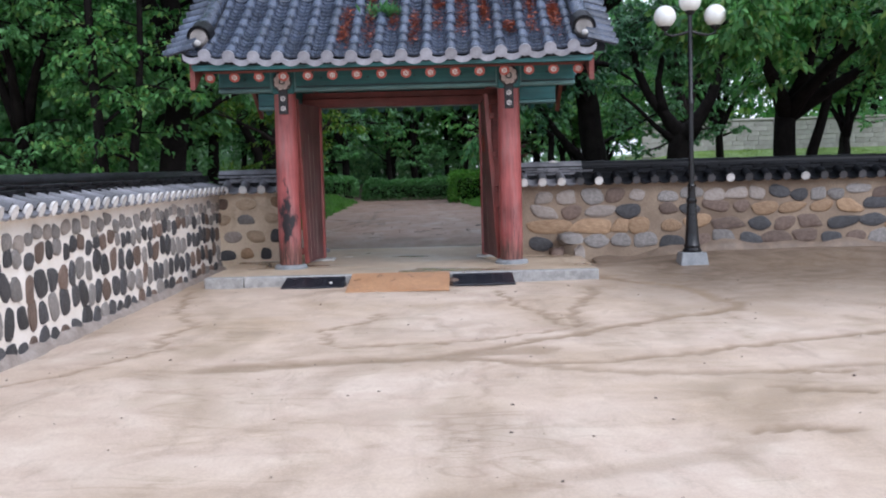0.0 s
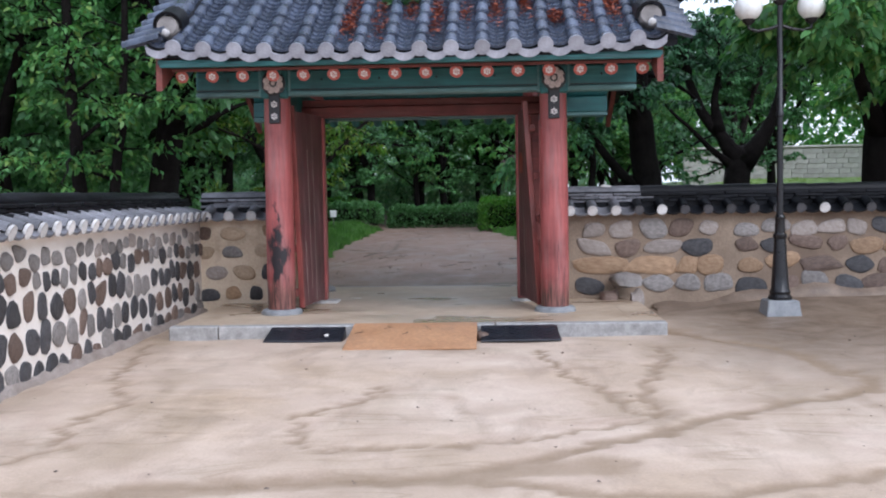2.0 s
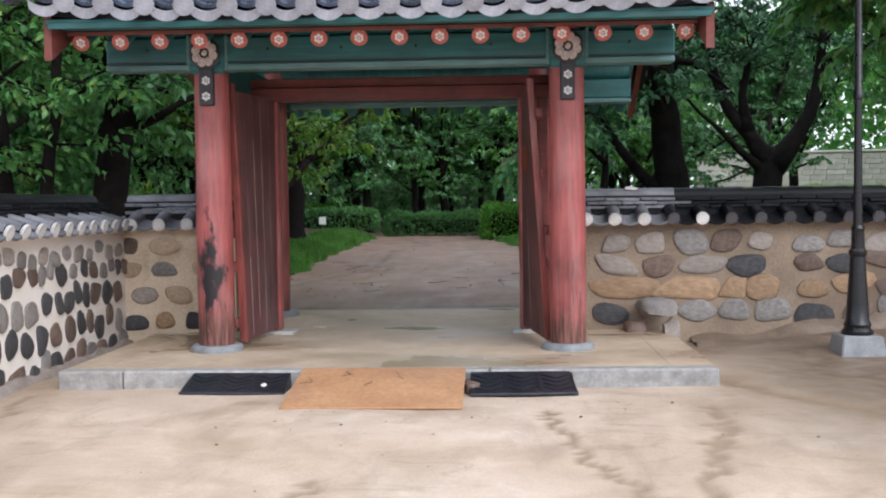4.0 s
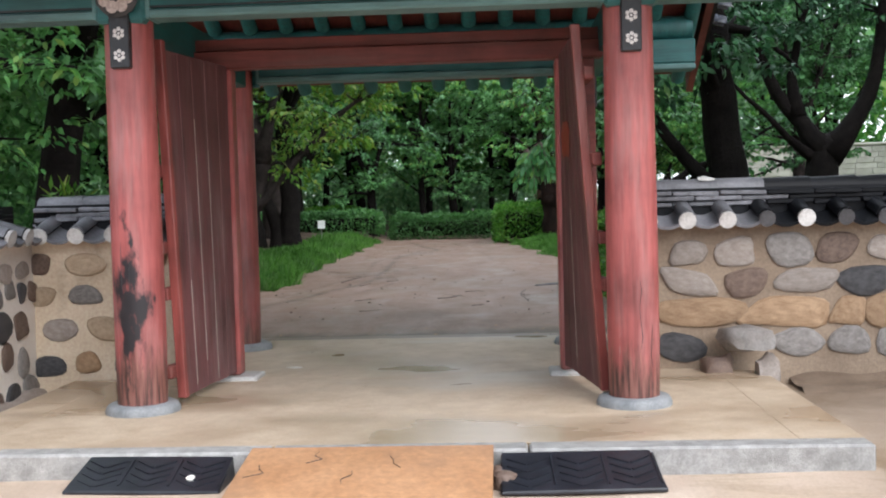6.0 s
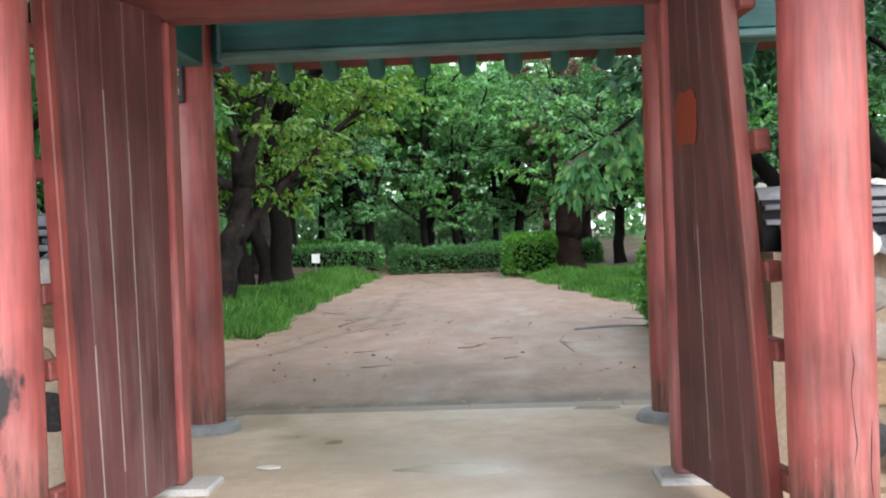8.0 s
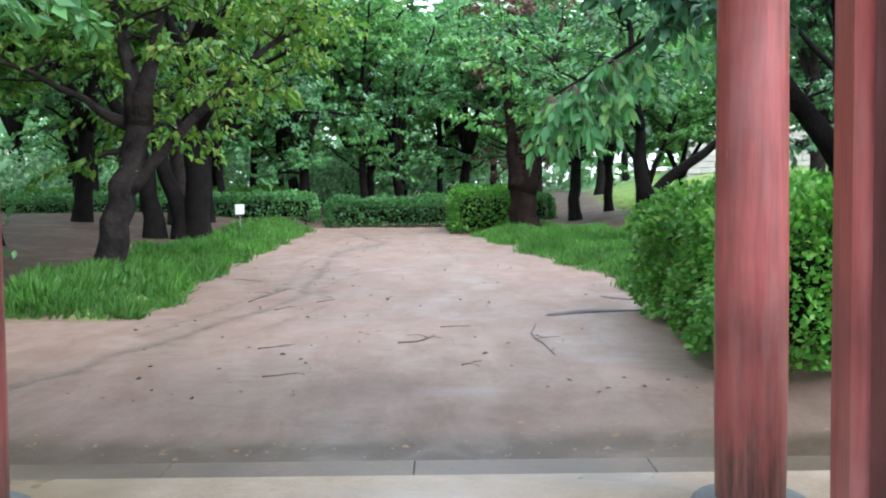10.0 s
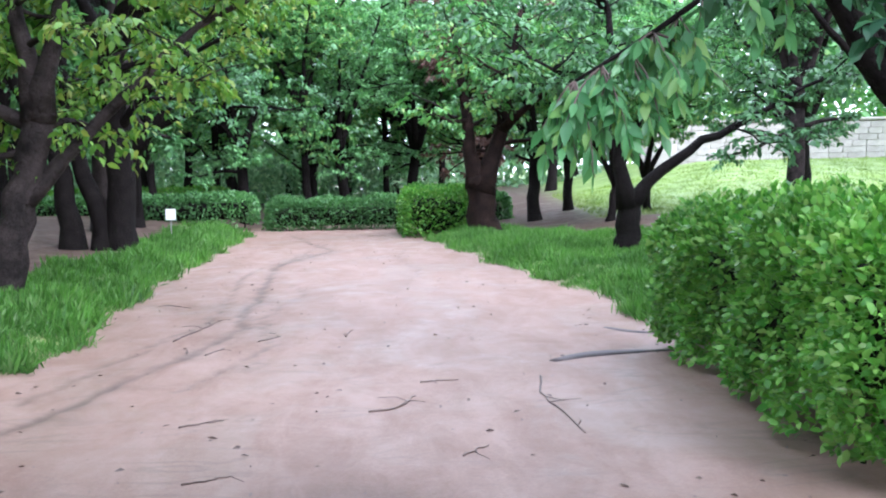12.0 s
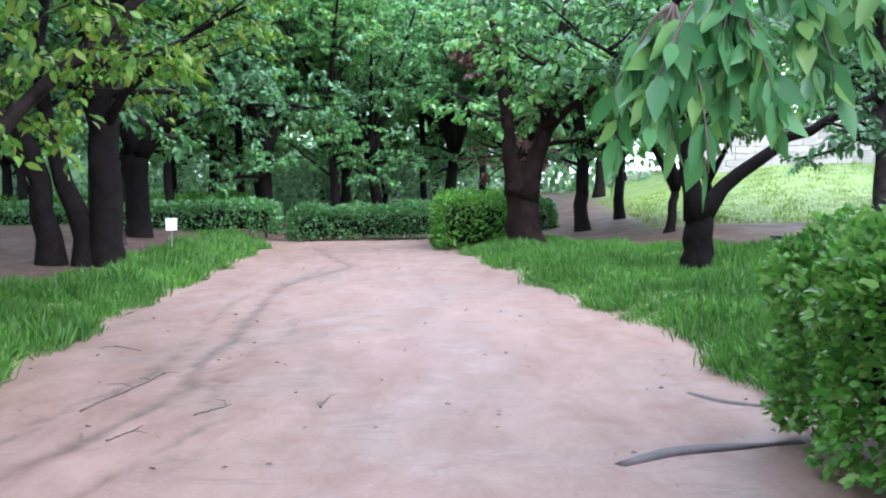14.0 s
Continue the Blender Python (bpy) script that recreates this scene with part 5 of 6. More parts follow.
def rock(name, label, x, y, z, sx, sy, sz, material, seed):
    bm = bmesh.new()
    bmesh.ops.create_icosphere(bm, subdivisions=2, radius=1)
    r = random.Random(seed)
    off = Vector((r.uniform(0, 50), r.uniform(0, 50), 0))
    for v in bm.verts:
        c = v.co.copy()
        for i in range(3):
            c[i] = math.copysign(abs(c[i]) ** 0.7, c[i])
        v.co = c * (0.8 + 0.4 * noise.noise(c * 1.4 + off))
        v.co = Vector((v.co.x * sx, v.co.y * sy, v.co.z * sz))
    ob = tagged(part(name, bm, material, None, "", 50), label, "rock")
    ob.location = (x, y, z)
    return ob


build_lamp()
build_ramps()
rock("boulder", "mottled grey granite boulder at the wall's foot", 2.40, 1.10, 0.36, 0.22, 0.18, 0.11, M_STONE_GREY, 2)
rock("boulder", "upright rough granite stump beside the platform", 2.52, 1.00, 0.11, 0.10, 0.11, 0.19, M_STONE_PALE, 5)
rock("boulder", "brownish stone wedged under a boulder", 2.22, 1.16, 0.13, 0.14, 0.12, 0.14, M_STONE_BROWN, 9)


def flat_scrap(label, x, y, z, w, d, seed, material=M_PAPER, turn=0.0, tilt=0.0):
    r = random.Random(seed)
    bm = bmesh.new()
    ring = [bm.verts.new((w / 2 * math.cos(a) * r.uniform(0.7, 1.1), d / 2 * math.sin(a) * r.uniform(0.7, 1.1), 0.006 * r.random())) for a in [2 * math.pi * i / 8 for i in range(8)]]
    face = bm.faces.new(ring)
    ext = bmesh.ops.extrude_face_region(bm, geom=[face])
    for v in [g for g in ext["geom"] if isinstance(g, bmesh.types.BMVert)]:
        v.co.z += 0.006
    ob = tagged(part("litter_scrap", bm, material), label, "litter")
    ob.matrix_basis = pose(x, y, z, tilt, 0, turn)


flat_scrap("sodden white paper scrap on the gate floor", -0.87, 1.62, 0.125, 0.14, 0.09, 3)
flat_scrap("pale broken tile lying on the wall's cap", 2.22, 1.52, 1.475, 0.17, 0.10, 4, M_LIME, 10, 20)
flat_scrap("small white scrap on the rubber ramp", -0.80, -1.40, 0.055, 0.05, 0.04, 5, M_PAPER, 0, 22)


# ---- trees, hedges and grass ----
def branch_line(rng, start, way, length, steps, bend=0.25, lift=0.0):
    pts, p, d = [Vector(start)], Vector(start), Vector(way).normalized()
    for _ in range(steps):
        d = (d + Vector((rng.uniform(-bend, bend), rng.uniform(-bend, bend), rng.uniform(-bend, bend) + lift))).normalized()
        p = p + d * (length / steps)
        pts.append(p.copy())
    return pts


def grow(name, label, limbs, seed, bark, leaf, leaf_len=0.13, per_twig=16, twigs=5, boughs=5, crown_from=0.35, droop=0.5, bough_len=(1.0, 2.0), min_z=1.4, thing_m=None, leaf_w=0.24):
    """A tree: limbs are (points, first radius, last radius); boughs, twigs and leaves follow from them."""
    rng, nr = random.Random(seed), np.random.default_rng(seed)
    tree = thing(name, label, "tree", "", thing_m)
    v, f = [], []
    bases, ways = [], []
    for points, r0, r1 in limbs:
        n = max(4, 3 * (len(points) - 1))
        line = smooth_line(points, n)
        line[1:-1] += nr.normal(0, 0.02, line[1:-1].shape)
        radii = [r0 + (r1 - r0) * (i / n) ** 0.8 for i in range(n + 1)]
        if points[0][2] <= 0.05:
            line = np.vstack([line[:1] - (0, 0, 0.15), line])
            radii = [r0 * 1.45] + radii
            radii[1] *= 1.18
        else:
            radii[0] *= 1.55
            radii[1] *= 1.2
        tip = line[-1] - line[-2]
        tip = tip / np.linalg.norm(tip)
        crowned = np.vstack([line, line[-1] + tip * r1 * 0.45, line[-1] + tip * r1 * 0.8, line[-1] + tip * r1])
        tube(v, f, [tuple(p) for p in crowned], radii + [r1 * 0.85, r1 * 0.5, r1 * 0.12], 10)
        total = len(line)
        for _ in range(boughs):
            t = rng.uniform(crown_from, 1.0)
            i = min(int(t * (total - 1)), total - 2)
            p = line[i] + (line[i + 1] - line[i]) * rng.random()
            if p[2] < min_z:
                continue
            a = rng.uniform(0, 2 * math.pi)
            d = Vector((math.cos(a), math.sin(a), rng.uniform(-0.05, 0.7)))
            L = rng.uniform(*bough_len) * (1.15 - 0.4 * t)
            bl = branch_line(rng, p, d, L, 5, 0.28)
            rr = max(0.018, radii[i] * 0.38)
            tube(v, f, bl, [rr * (1 - 0.15 * k) for k in range(6)], 5)
            for _ in range(twigs):
                q = bl[rng.randint(2, 5)]
                a = rng.uniform(0, 2 * math.pi)
                tw = branch_line(rng, q, (math.cos(a), math.sin(a), rng.uniform(-0.3, 0.35)), rng.uniform(0.45, 0.95), 4, 0.25, -0.12 * droop)
                tube(v, f, tw, [0.010, 0.008, 0.006, 0.005, 0.003], 3)
                for _ in range(per_twig):
                    s = rng.uniform(0.15, 1.0) * 4
                    k = min(int(s), 3)
                    b = tw[k].lerp(tw[k + 1], s - k)
                    g = tw[k + 1] - tw[k]
                    bases.append(tuple(b + Vector((rng.gauss(0, 0.04), rng.gauss(0, 0.04), rng.gauss(0, 0.03)))))
                    ways.append((g.x * 3 + rng.gauss(0, 0.6), g.y * 3 + rng.gauss(0, 0.6), -droop + rng.gauss(0, 0.25)))
    mesh_part("trunk", mesh_of("trunk", v, f), bark, tree, "", 180)
    if bases:
        me = leaves_mesh("crown", np.array(bases), np.array(ways), leaf_len * nr.uniform(0.7, 1.25, len(bases)), leaf_w, nr, 0.25, 1.0, leaf_w < 0.25)
        mesh_part("crown", me, leaf, tree)
    return tree


def wild_limbs(rng, height, r, fork, spread, lean=(0, 0), n=4):
    """Limbs of an unremarkable tree: a trunk up to the fork and n limbs from it."""
    top = Vector((lean[0] * fork, lean[1] * fork, fork))
    limbs = [([(0, 0, 0), (top.x * 0.4 + rng.uniform(-0.08, 0.08), top.y * 0.4, fork * 0.5), tuple(top)], r, r * 0.78)]
    for k in range(n):
        a = 2 * math.pi * (k + rng.uniform(-0.3, 0.3)) / n
        s = spread * rng.uniform(0.6, 1.1)
        h = height - fork
        limbs.append(([tuple(top), (top.x + s * 0.3 * math.cos(a), top.y + s * 0.3 * math.sin(a), fork + h * 0.3), (top.x + s * 0.7 * math.cos(a), top.y + s * 0.7 * math.sin(a), fork + h * 0.62), (top.x + s * math.cos(a), top.y + s * math.sin(a), fork + h * rng.uniform(0.8, 1.05))], r * 0.62, r * 0.12))
    return limbs


def on(x, y, turn=0.0, scale=1.0):
    return pose(x, y, gh(x, y), 0, 0, turn) @ Matrix.Diagonal((scale, scale, scale, 1))


# the leaning tree beside the path
grow("tree", "leaning wet tree with a forked trunk beside the path", [
    ([(0, 0, 0), (0.10, 0, 0.5), (0.28, 0.05, 1.05), (0.42, 0.1, 1.75)], 0.20, 0.15),
    ([(0.42, 0.1, 1.75), (0.30, 0.1, 2.4), (0.12, 0.2, 3.2), (-0.2, 0.4, 4.6)], 0.12, 0.04),
    ([(0.42, 0.1, 1.75), (0.55, 0.0, 2.5), (0.85, 0.2, 3.5), (1.1, 0.5, 5.0)], 0.11, 0.03),
    ([(0.25, 0.0, 0.95), (0.75, 0.25, 1.5), (1.25, 0.5, 2.1), (1.9, 0.9, 2.8), (2.6, 1.1, 3.2)], 0.085, 0.025),
    ([(0.35, 0.1, 1.7), (-0.5, 0.0, 2.2), (-1.4, -0.1, 2.6)], 0.06, 0.02)],
    21, M_BARK_PALE, M_LEAF_YELLOW, 0.12, 24, 6, 9, 0.3, 0.7, (0.7, 1.5), 1.35, on(-3.75, 11.6))
# a straight trunk and a curved pair farther along the left bank
grow("tree", "straight dark-barked tree on the grassy bank", [
    ([(0, 0, 0), (0.02, 0, 1.2), (-0.05, 0, 2.4), (-0.1, 0, 3.6)], 0.27, 0.2),
    ([(-0.1, 0, 3.4), (0.6, 0.2, 4.4), (1.4, 0.3, 5.6)], 0.13, 0.04), ([(-0.1, 0, 3.3), (-0.6, -0.3, 4.5), (-1.2, -0.4, 6.0)], 0.13, 0.04),
    ([(0.0, 0, 2.0), (0.7, -0.5, 2.7), (1.6, -1.0, 3.3), (2.4, -1.6, 3.5)], 0.08, 0.02),
    # two limbs added high over the path, out of view, to shade it
    ([(-0.1, 0, 3.4), (1.5, -0.5, 5.2), (3.5, -1.0, 6.3), (5.5, -1.5, 6.8)], 0.12, 0.03), ([(-0.1, 0, 3.4), (1.2, -2.0, 5.4), (2.6, -4.2, 6.5)], 0.11, 0.03)],
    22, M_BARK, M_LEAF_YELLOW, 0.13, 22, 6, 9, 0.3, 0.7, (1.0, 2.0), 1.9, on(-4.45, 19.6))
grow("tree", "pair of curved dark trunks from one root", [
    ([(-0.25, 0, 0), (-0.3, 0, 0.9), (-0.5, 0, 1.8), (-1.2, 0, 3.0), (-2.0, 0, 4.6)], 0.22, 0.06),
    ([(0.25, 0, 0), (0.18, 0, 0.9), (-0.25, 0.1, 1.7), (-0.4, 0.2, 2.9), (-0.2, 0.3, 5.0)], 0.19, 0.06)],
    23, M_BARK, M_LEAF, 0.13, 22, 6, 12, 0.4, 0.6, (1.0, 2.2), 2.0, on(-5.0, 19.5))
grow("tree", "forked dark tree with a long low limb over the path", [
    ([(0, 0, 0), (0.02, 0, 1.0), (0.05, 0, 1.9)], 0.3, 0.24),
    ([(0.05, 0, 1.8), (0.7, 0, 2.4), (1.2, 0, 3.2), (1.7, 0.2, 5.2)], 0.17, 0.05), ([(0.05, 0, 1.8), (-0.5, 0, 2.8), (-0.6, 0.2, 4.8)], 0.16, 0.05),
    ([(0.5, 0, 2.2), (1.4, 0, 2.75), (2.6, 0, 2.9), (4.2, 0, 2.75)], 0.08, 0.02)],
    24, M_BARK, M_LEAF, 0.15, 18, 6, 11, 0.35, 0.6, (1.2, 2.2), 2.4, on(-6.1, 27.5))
# right of the path: the tree against the hedge and the low-forked one on the lawn
grow("tree", "thick forked tree with red-brown bark against the hedge", [
    ([(0, 0, 0), (-0.05, 0, 0.6), (-0.12, 0, 1.1)], 0.36, 0.28),
    ([(-0.12, 0, 1.0), (-0.32, 0, 1.7), (-0.3, 0, 2.6), (-0.6, 0.2, 4.4)], 0.19, 0.05), ([(-0.05, 0, 0.9), (0.3, 0, 1.8), (0.52, 0, 2.7), (0.9, 0.2, 4.8)], 0.22, 0.05),
    ([(0.4, 0, 2.2), (1.3, -1.0, 3.0), (1.9, -2.4, 3.4)], 0.09, 0.02)],
    25, M_BARK_RED, M_LEAF_LIGHT, 0.15, 20, 6, 11, 0.3, 0.6, (1.1, 2.1), 1.9, on(2.2, 24.4))
grow("tree", "low-forked dark tree with a long side limb on the lawn", [
    ([(0, 0, 0), (-0.02, 0, 0.35), (0.0, 0, 0.72)], 0.20, 0.17),
    ([(0.0, 0, 0.65), (-0.12, 0, 1.2), (-0.1, 0, 2.0), (-0.3, 0.2, 3.8)], 0.12, 0.04),
    ([(0.0, 0, 0.65), (0.35, 0, 1.1), (0.85, 0.1, 1.45), (1.6, 0.1, 1.75), (2.3, 0.2, 2.15), (3.2, 0.3, 2.6)], 0.11, 0.02),
    # the last limb is added high over the path for its shade
    ([(-0.1, 0, 1.9), (-0.9, -0.5, 2.5), (-1.6, -1.0, 2.75)], 0.06, 0.015), ([(-0.3, 0.2, 3.6), (-1.4, -1.2, 5.2), (-2.8, -2.6, 6.4)], 0.05, 0.02)],
    26, M_BARK, M_LEAF, 0.14, 22, 6, 9, 0.4, 0.6, (0.8, 1.6), 1.7, on(3.6, 16.6))
# behind the right wall
grow("tree", "large dark tree forking wide behind the wall", [
    ([(0, 0, 0), (0.05, 0, 0.9), (0.18, 0, 1.7)], 0.36, 0.29),
    ([(0.18, 0, 1.6), (-0.35, 0, 2.3), (-0.9, 0.1, 3.0), (-1.15, 0.2, 4.6)], 0.19, 0.06), ([(0.18, 0, 1.6), (0.75, 0, 2.2), (1.1, 0, 3.0), (1.3, 0.2, 5.2)], 0.21, 0.06),
    ([(-0.35, 0, 2.3), (-0.45, 0, 3.2), (-0.1, 0, 4.6)], 0.12, 0.04), ([(0.0, 0, 1.5), (-0.8, -0.4, 2.1), (-1.7, -0.8, 2.9)], 0.09, 0.03)],
    27, M_BARK, M_LEAF_DEEP, 0.13, 30, 6, 12, 0.6, 0.6, (1.0, 2.0), 3.0, on(6.45, 13.6))
grow("tree", "dark upright tree with a leaning trunk behind the wall", [
    ([(0, 0, 0), (-0.1, 0, 1.2), (-0.3, 0, 2.6), (-0.4, 0, 4.0)], 0.30, 0.17),
    ([(-0.05, 0, 0.8), (-0.7, -0.2, 1.5), (-1.3, -0.4, 2.3)], 0.12, 0.05), ([(-0.4, 0, 3.6), (0.5, 0.2, 4.8), (1.0, 0.3, 6.0)], 0.12, 0.04), ([(-0.4, 0, 3.6), (-1.3, 0.2, 4.6), (-2.0, 0.3, 5.6)], 0.12, 0.04),
    # added limbs, too high to be seen, that shade the wall and courtyard
    ([(-0.4, 0, 3.9), (0.9, -2.0, 5.3), (2.3, -4.2, 6.0), (3.4, -6.2, 6.2)], 0.13, 0.04), ([(-0.4, 0, 3.9), (1.8, -1.2, 5.4), (4.2, -3.0, 6.1), (6.6, -4.6, 6.3)], 0.13, 0.04), ([(0.9, -2.0, 5.3), (0.2, -4.2, 6.4), (0.4, -6.4, 6.8)], 0.10, 0.03),
    # three more, added high above the path to keep skylight off it
    ([(-0.4, 0, 3.9), (-2.2, -0.2, 5.4), (-4.2, 0, 6.2), (-6.2, 0.5, 6.6)], 0.12, 0.03), ([(-0.4, 0, 3.9), (-1.6, 2.4, 5.6), (-3.2, 4.8, 6.5)], 0.11, 0.03), ([(-0.4, 0, 3.9), (-2.0, -1.2, 5.8), (-3.8, -2.2, 6.6)], 0.11, 0.03)],
    28, M_BARK, M_LEAF_DEEP, 0.14, 34, 6, 15, 0.35, 0.6, (1.0, 2.0), 2.2, on(3.65, 7.1))
grow("tree", "broad fresh-green tree whose drooping branches overhang the wall", [
    ([(0, 0, 0), (0.0, 0, 1.2), (0.05, 0, 2.2)], 0.24, 0.19), ([(0.3, 0.1, 0), (0.45, 0, 1.2), (0.8, 0, 2.4), (1.2, 0, 4.0)], 0.14, 0.05),
    ([(0.05, 0, 2.0), (-0.8, -1.5, 3.1), (-1.6, -3.2, 3.5), (-2.2, -4.6, 3.1)], 0.12, 0.03), ([(0.05, 0, 2.0), (0.6, -1.6, 3.1), (1.4, -3.4, 3.4), (2.2, -4.8, 2.9)], 0.12, 0.03),
    ([(0.05, 0, 2.0), (1.5, -0.8, 3.0), (3.2, -1.8, 3.4), (5.0, -2.8, 3.2)], 0.12, 0.03), ([(0.05, 0, 2.0), (-0.7, -0.8, 3.4), (-1.3, -2.0, 4.4), (-1.7, -3.2, 4.9)], 0.12, 0.03),
    ([(0.05, 0, 2.0), (0.4, -1.0, 3.8), (1.0, -2.6, 4.8), (1.6, -4.4, 5.2)], 0.12, 0.03), ([(0.05, 0, 2.0), (1.4, 0.4, 3.6), (3.0, -0.6, 4.8), (4.4, -2.0, 5.4)], 0.12, 0.03)],
    29, M_BARK, M_LEAF_LIGHT, 0.17, 34, 7, 13, 0.35, 0.75, (0.7, 1.5), 2.35, on(6.7, 5.1))
# left of the gate
grow("tree", "tall thin-trunked tree behind the long wall", [
    ([(0, 0, 0), (-0.1, 0, 1.5), (-0.25, 0, 3.0), (-0.2, 0, 5.0)], 0.14, 0.07), ([(0.35, 0.2, 0), (0.4, 0.1, 1.6), (0.65, 0, 2.6), (0.7, 0, 4.6)], 0.12, 0.05)],
    30, M_BARK, M_LEAF_LIGHT, 0.14, 22, 6, 16, 0.3, 0.6, (1.2, 2.4), 1.5, on(-5.6, 5.2))

KINDS = []
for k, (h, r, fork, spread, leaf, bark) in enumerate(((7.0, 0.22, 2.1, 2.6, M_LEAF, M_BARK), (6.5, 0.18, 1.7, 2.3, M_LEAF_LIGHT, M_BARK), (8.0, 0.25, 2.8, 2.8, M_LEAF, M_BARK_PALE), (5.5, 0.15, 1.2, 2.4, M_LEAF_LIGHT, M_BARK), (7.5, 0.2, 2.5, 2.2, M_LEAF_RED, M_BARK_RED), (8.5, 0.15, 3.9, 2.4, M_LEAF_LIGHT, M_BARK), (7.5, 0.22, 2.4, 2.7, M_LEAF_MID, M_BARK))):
    rr = random.Random(40 + k)
    KINDS.append((wild_limbs(rr, h, r, fork, spread, (rr.uniform(-0.15, 0.15), rr.uniform(-0.1, 0.1)), 5), leaf, bark))


def spread_trees():
    first = {}
    spots = [  # x, y, kind, turn, scale
        # the first three are added: tall crowns meant to shade the path
        (-5.0, 6.8, 2, 40, 1.35), (-7.2, 16.2, 2, 190, 1.5), (-5.9, 24.5, 2, 10, 1.3), (-7.6, 7.0, 0, 200, 0.9), (-10.5, 8.5, 1, 90, 1.0), (-8.6, 11.5, 2, 10, 1.0), (-6.6, 13.5, 3, 150, 1.0), (-12.5, 13.0, 0, 300, 1.1), (-9.6, 17.0, 2, 70, 1.0), (-14.5, 19.0, 1, 20, 1.2),
        (-7.8, 23.0, 0, 260, 1.0), (-12, 26, 3, 0, 1.1), (-4.2, 34.5, 2, 130, 0.95), (-8.5, 35, 0, 40, 1.0), (-12.5, 37, 1, 310, 1.0), (-16.5, 33, 2, 90, 1.1), (-1.2, 38, 0, 200, 0.95), (1.0, 41, 2, 30, 1.0), (-2.8, 44, 1, 100, 1.1),
        (3.6, 37, 4, 250, 1.0), (5.2, 31, 1, 20, 0.8), (6.6, 27.5, 3, 60, 0.75), (4.9, 24.0, 3, 180, 0.7), (3.9, 28.5, 0, 330, 0.85), (-6, 45, 2, 160, 1.1), (-10, 47, 0, 80, 1.2), (-15, 45, 2, 220, 1.2), (-20, 40, 1, 140, 1.2),
        (0.5, 52, 0, 10, 1.2), (-4.5, 55, 2, 280, 1.2), (4.5, 50, 1, 190, 1.1), (-12, 58, 0, 60, 1.3), (-21, 54, 2, 240, 1.3), (8.6, 23.2, 2, 110, 0.8), (11.5, 30, 0, 150, 0.9), (14.5, 24.0, 1, 30, 1.0), (13.0, 12.5, 0, 120, 1.0),
        (17.0, 16, 2, 210, 1.0), (11.2, 8.2, 1, 75, 0.95), (15.5, 7.5, 3, 10, 1.1), (19.5, 38.5, 0, 300, 1.0), (25, 41, 2, 90, 1.1), (8.0, 52, 2, 45, 1.2), (16, 56, 0, 170, 1.3), (27, 55, 2, 15, 1.3), (36, 48, 1, 220, 1.3), (-26, 30, 0, 50, 1.3),
        (-22, 16, 2, 330, 1.2), (-18, 8, 1, 200, 1.1), (-28, 44, 2, 120, 1.4), (2.5, 62, 2, 0, 1.4), (-8, 66, 0, 140, 1.4), (12, 68, 1, 250, 1.4), (-18, 68, 2, 40, 1.4), (24, 30, 1, 60, 1.0), (28, 20, 0, 180, 1.1), (-2.2, 34.5, 5, 10, 0.9), (-5.6, 38, 5, 100, 1.0), (-7.2, 41, 5, 190, 1.0), (0.2, 45.5, 5, 280, 1.0), (-1.4, 49, 5, 50, 1.0), (2.4, 46, 5, 130, 1.0), (-10.2, 40.5, 5, 220, 1.0), (-13.5, 42, 5, 300, 1.0),
        (-3.4, 50, 5, 20, 1.1), (-9, 52, 5, 160, 1.1), (-16.5, 48, 5, 80, 1.1), (3.2, 41.5, 5, 240, 0.95), (-6.8, 33.8, 5, 330, 0.9), (-11, 34.2, 5, 60, 0.9)]
    rng = random.Random(9)
    for x, y, k, turn, s in spots:
        # beyond y 33, kind 6 puts the mist into the crowns' paler leaf colour
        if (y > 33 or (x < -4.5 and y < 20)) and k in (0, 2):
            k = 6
        if k not in first:
            limbs, leaf, bark = KINDS[k]
            far_label = ("dark-trunked park tree with a dense green crown", "bright green park tree with low boughs", "tall grey-barked park tree", "small low-forked green tree", "tree with reddish brown foliage", "slim dark-trunked tree with a high light crown", "distant dark-trunked tree with a soft blue-green crown")[k]
            first[k] = grow("tree", far_label, limbs, 60 + k, bark, leaf, 0.16, 30, 6, 18, 0.3, 0.55, (1.1, 2.3), 1.7, on(x, y, turn, s), 0.26)
            tagged(first[k], group="park trees")
        else:
            b = first[k]
            ob = copy_thing(b, pose(0, 0, 0))
            ob.matrix_basis = on(x, y, turn, s * rng.uniform(0.95, 1.05))


spread_trees()


def foliage_band(name, label, boxes, leaf_len, material, seed):
    """A thicket or far wood: leaf clumps through boxes of (x0, x1, y0, y1, z0, z1, count)."""
    nr = np.random.default_rng(seed)
    P, W = [], []
    for x0, x1, y0, y1, z0, z1, count in boxes:
        m = count // 24
        c = np.stack([nr.uniform(x0, x1, m), nr.uniform(y0, y1, m), z0 + (z1 - z0) * nr.random(m) ** 0.9], 1)
        size = (leaf_len * 2.2)
        p = np.repeat(c, 24, 0) + nr.normal(0, size, (m * 24, 3)) * (1, 1, 0.7)
        P.append(p)
        W.append(nr.normal(0, 0.7, (m * 24, 3)) + (0, 0, -0.5))
    P, W = np.concatenate(P), np.concatenate(W)
    P[:, 2] = np.maximum(P[:, 2], ground_height(P[:, 0], P[:, 1]))
    me = leaves_mesh(name, P, W, leaf_len * nr.uniform(0.6, 1.4, len(P)), 0.30, nr)
    tagged(mesh_part(name, me, material), label, "woods", "", "stuff")


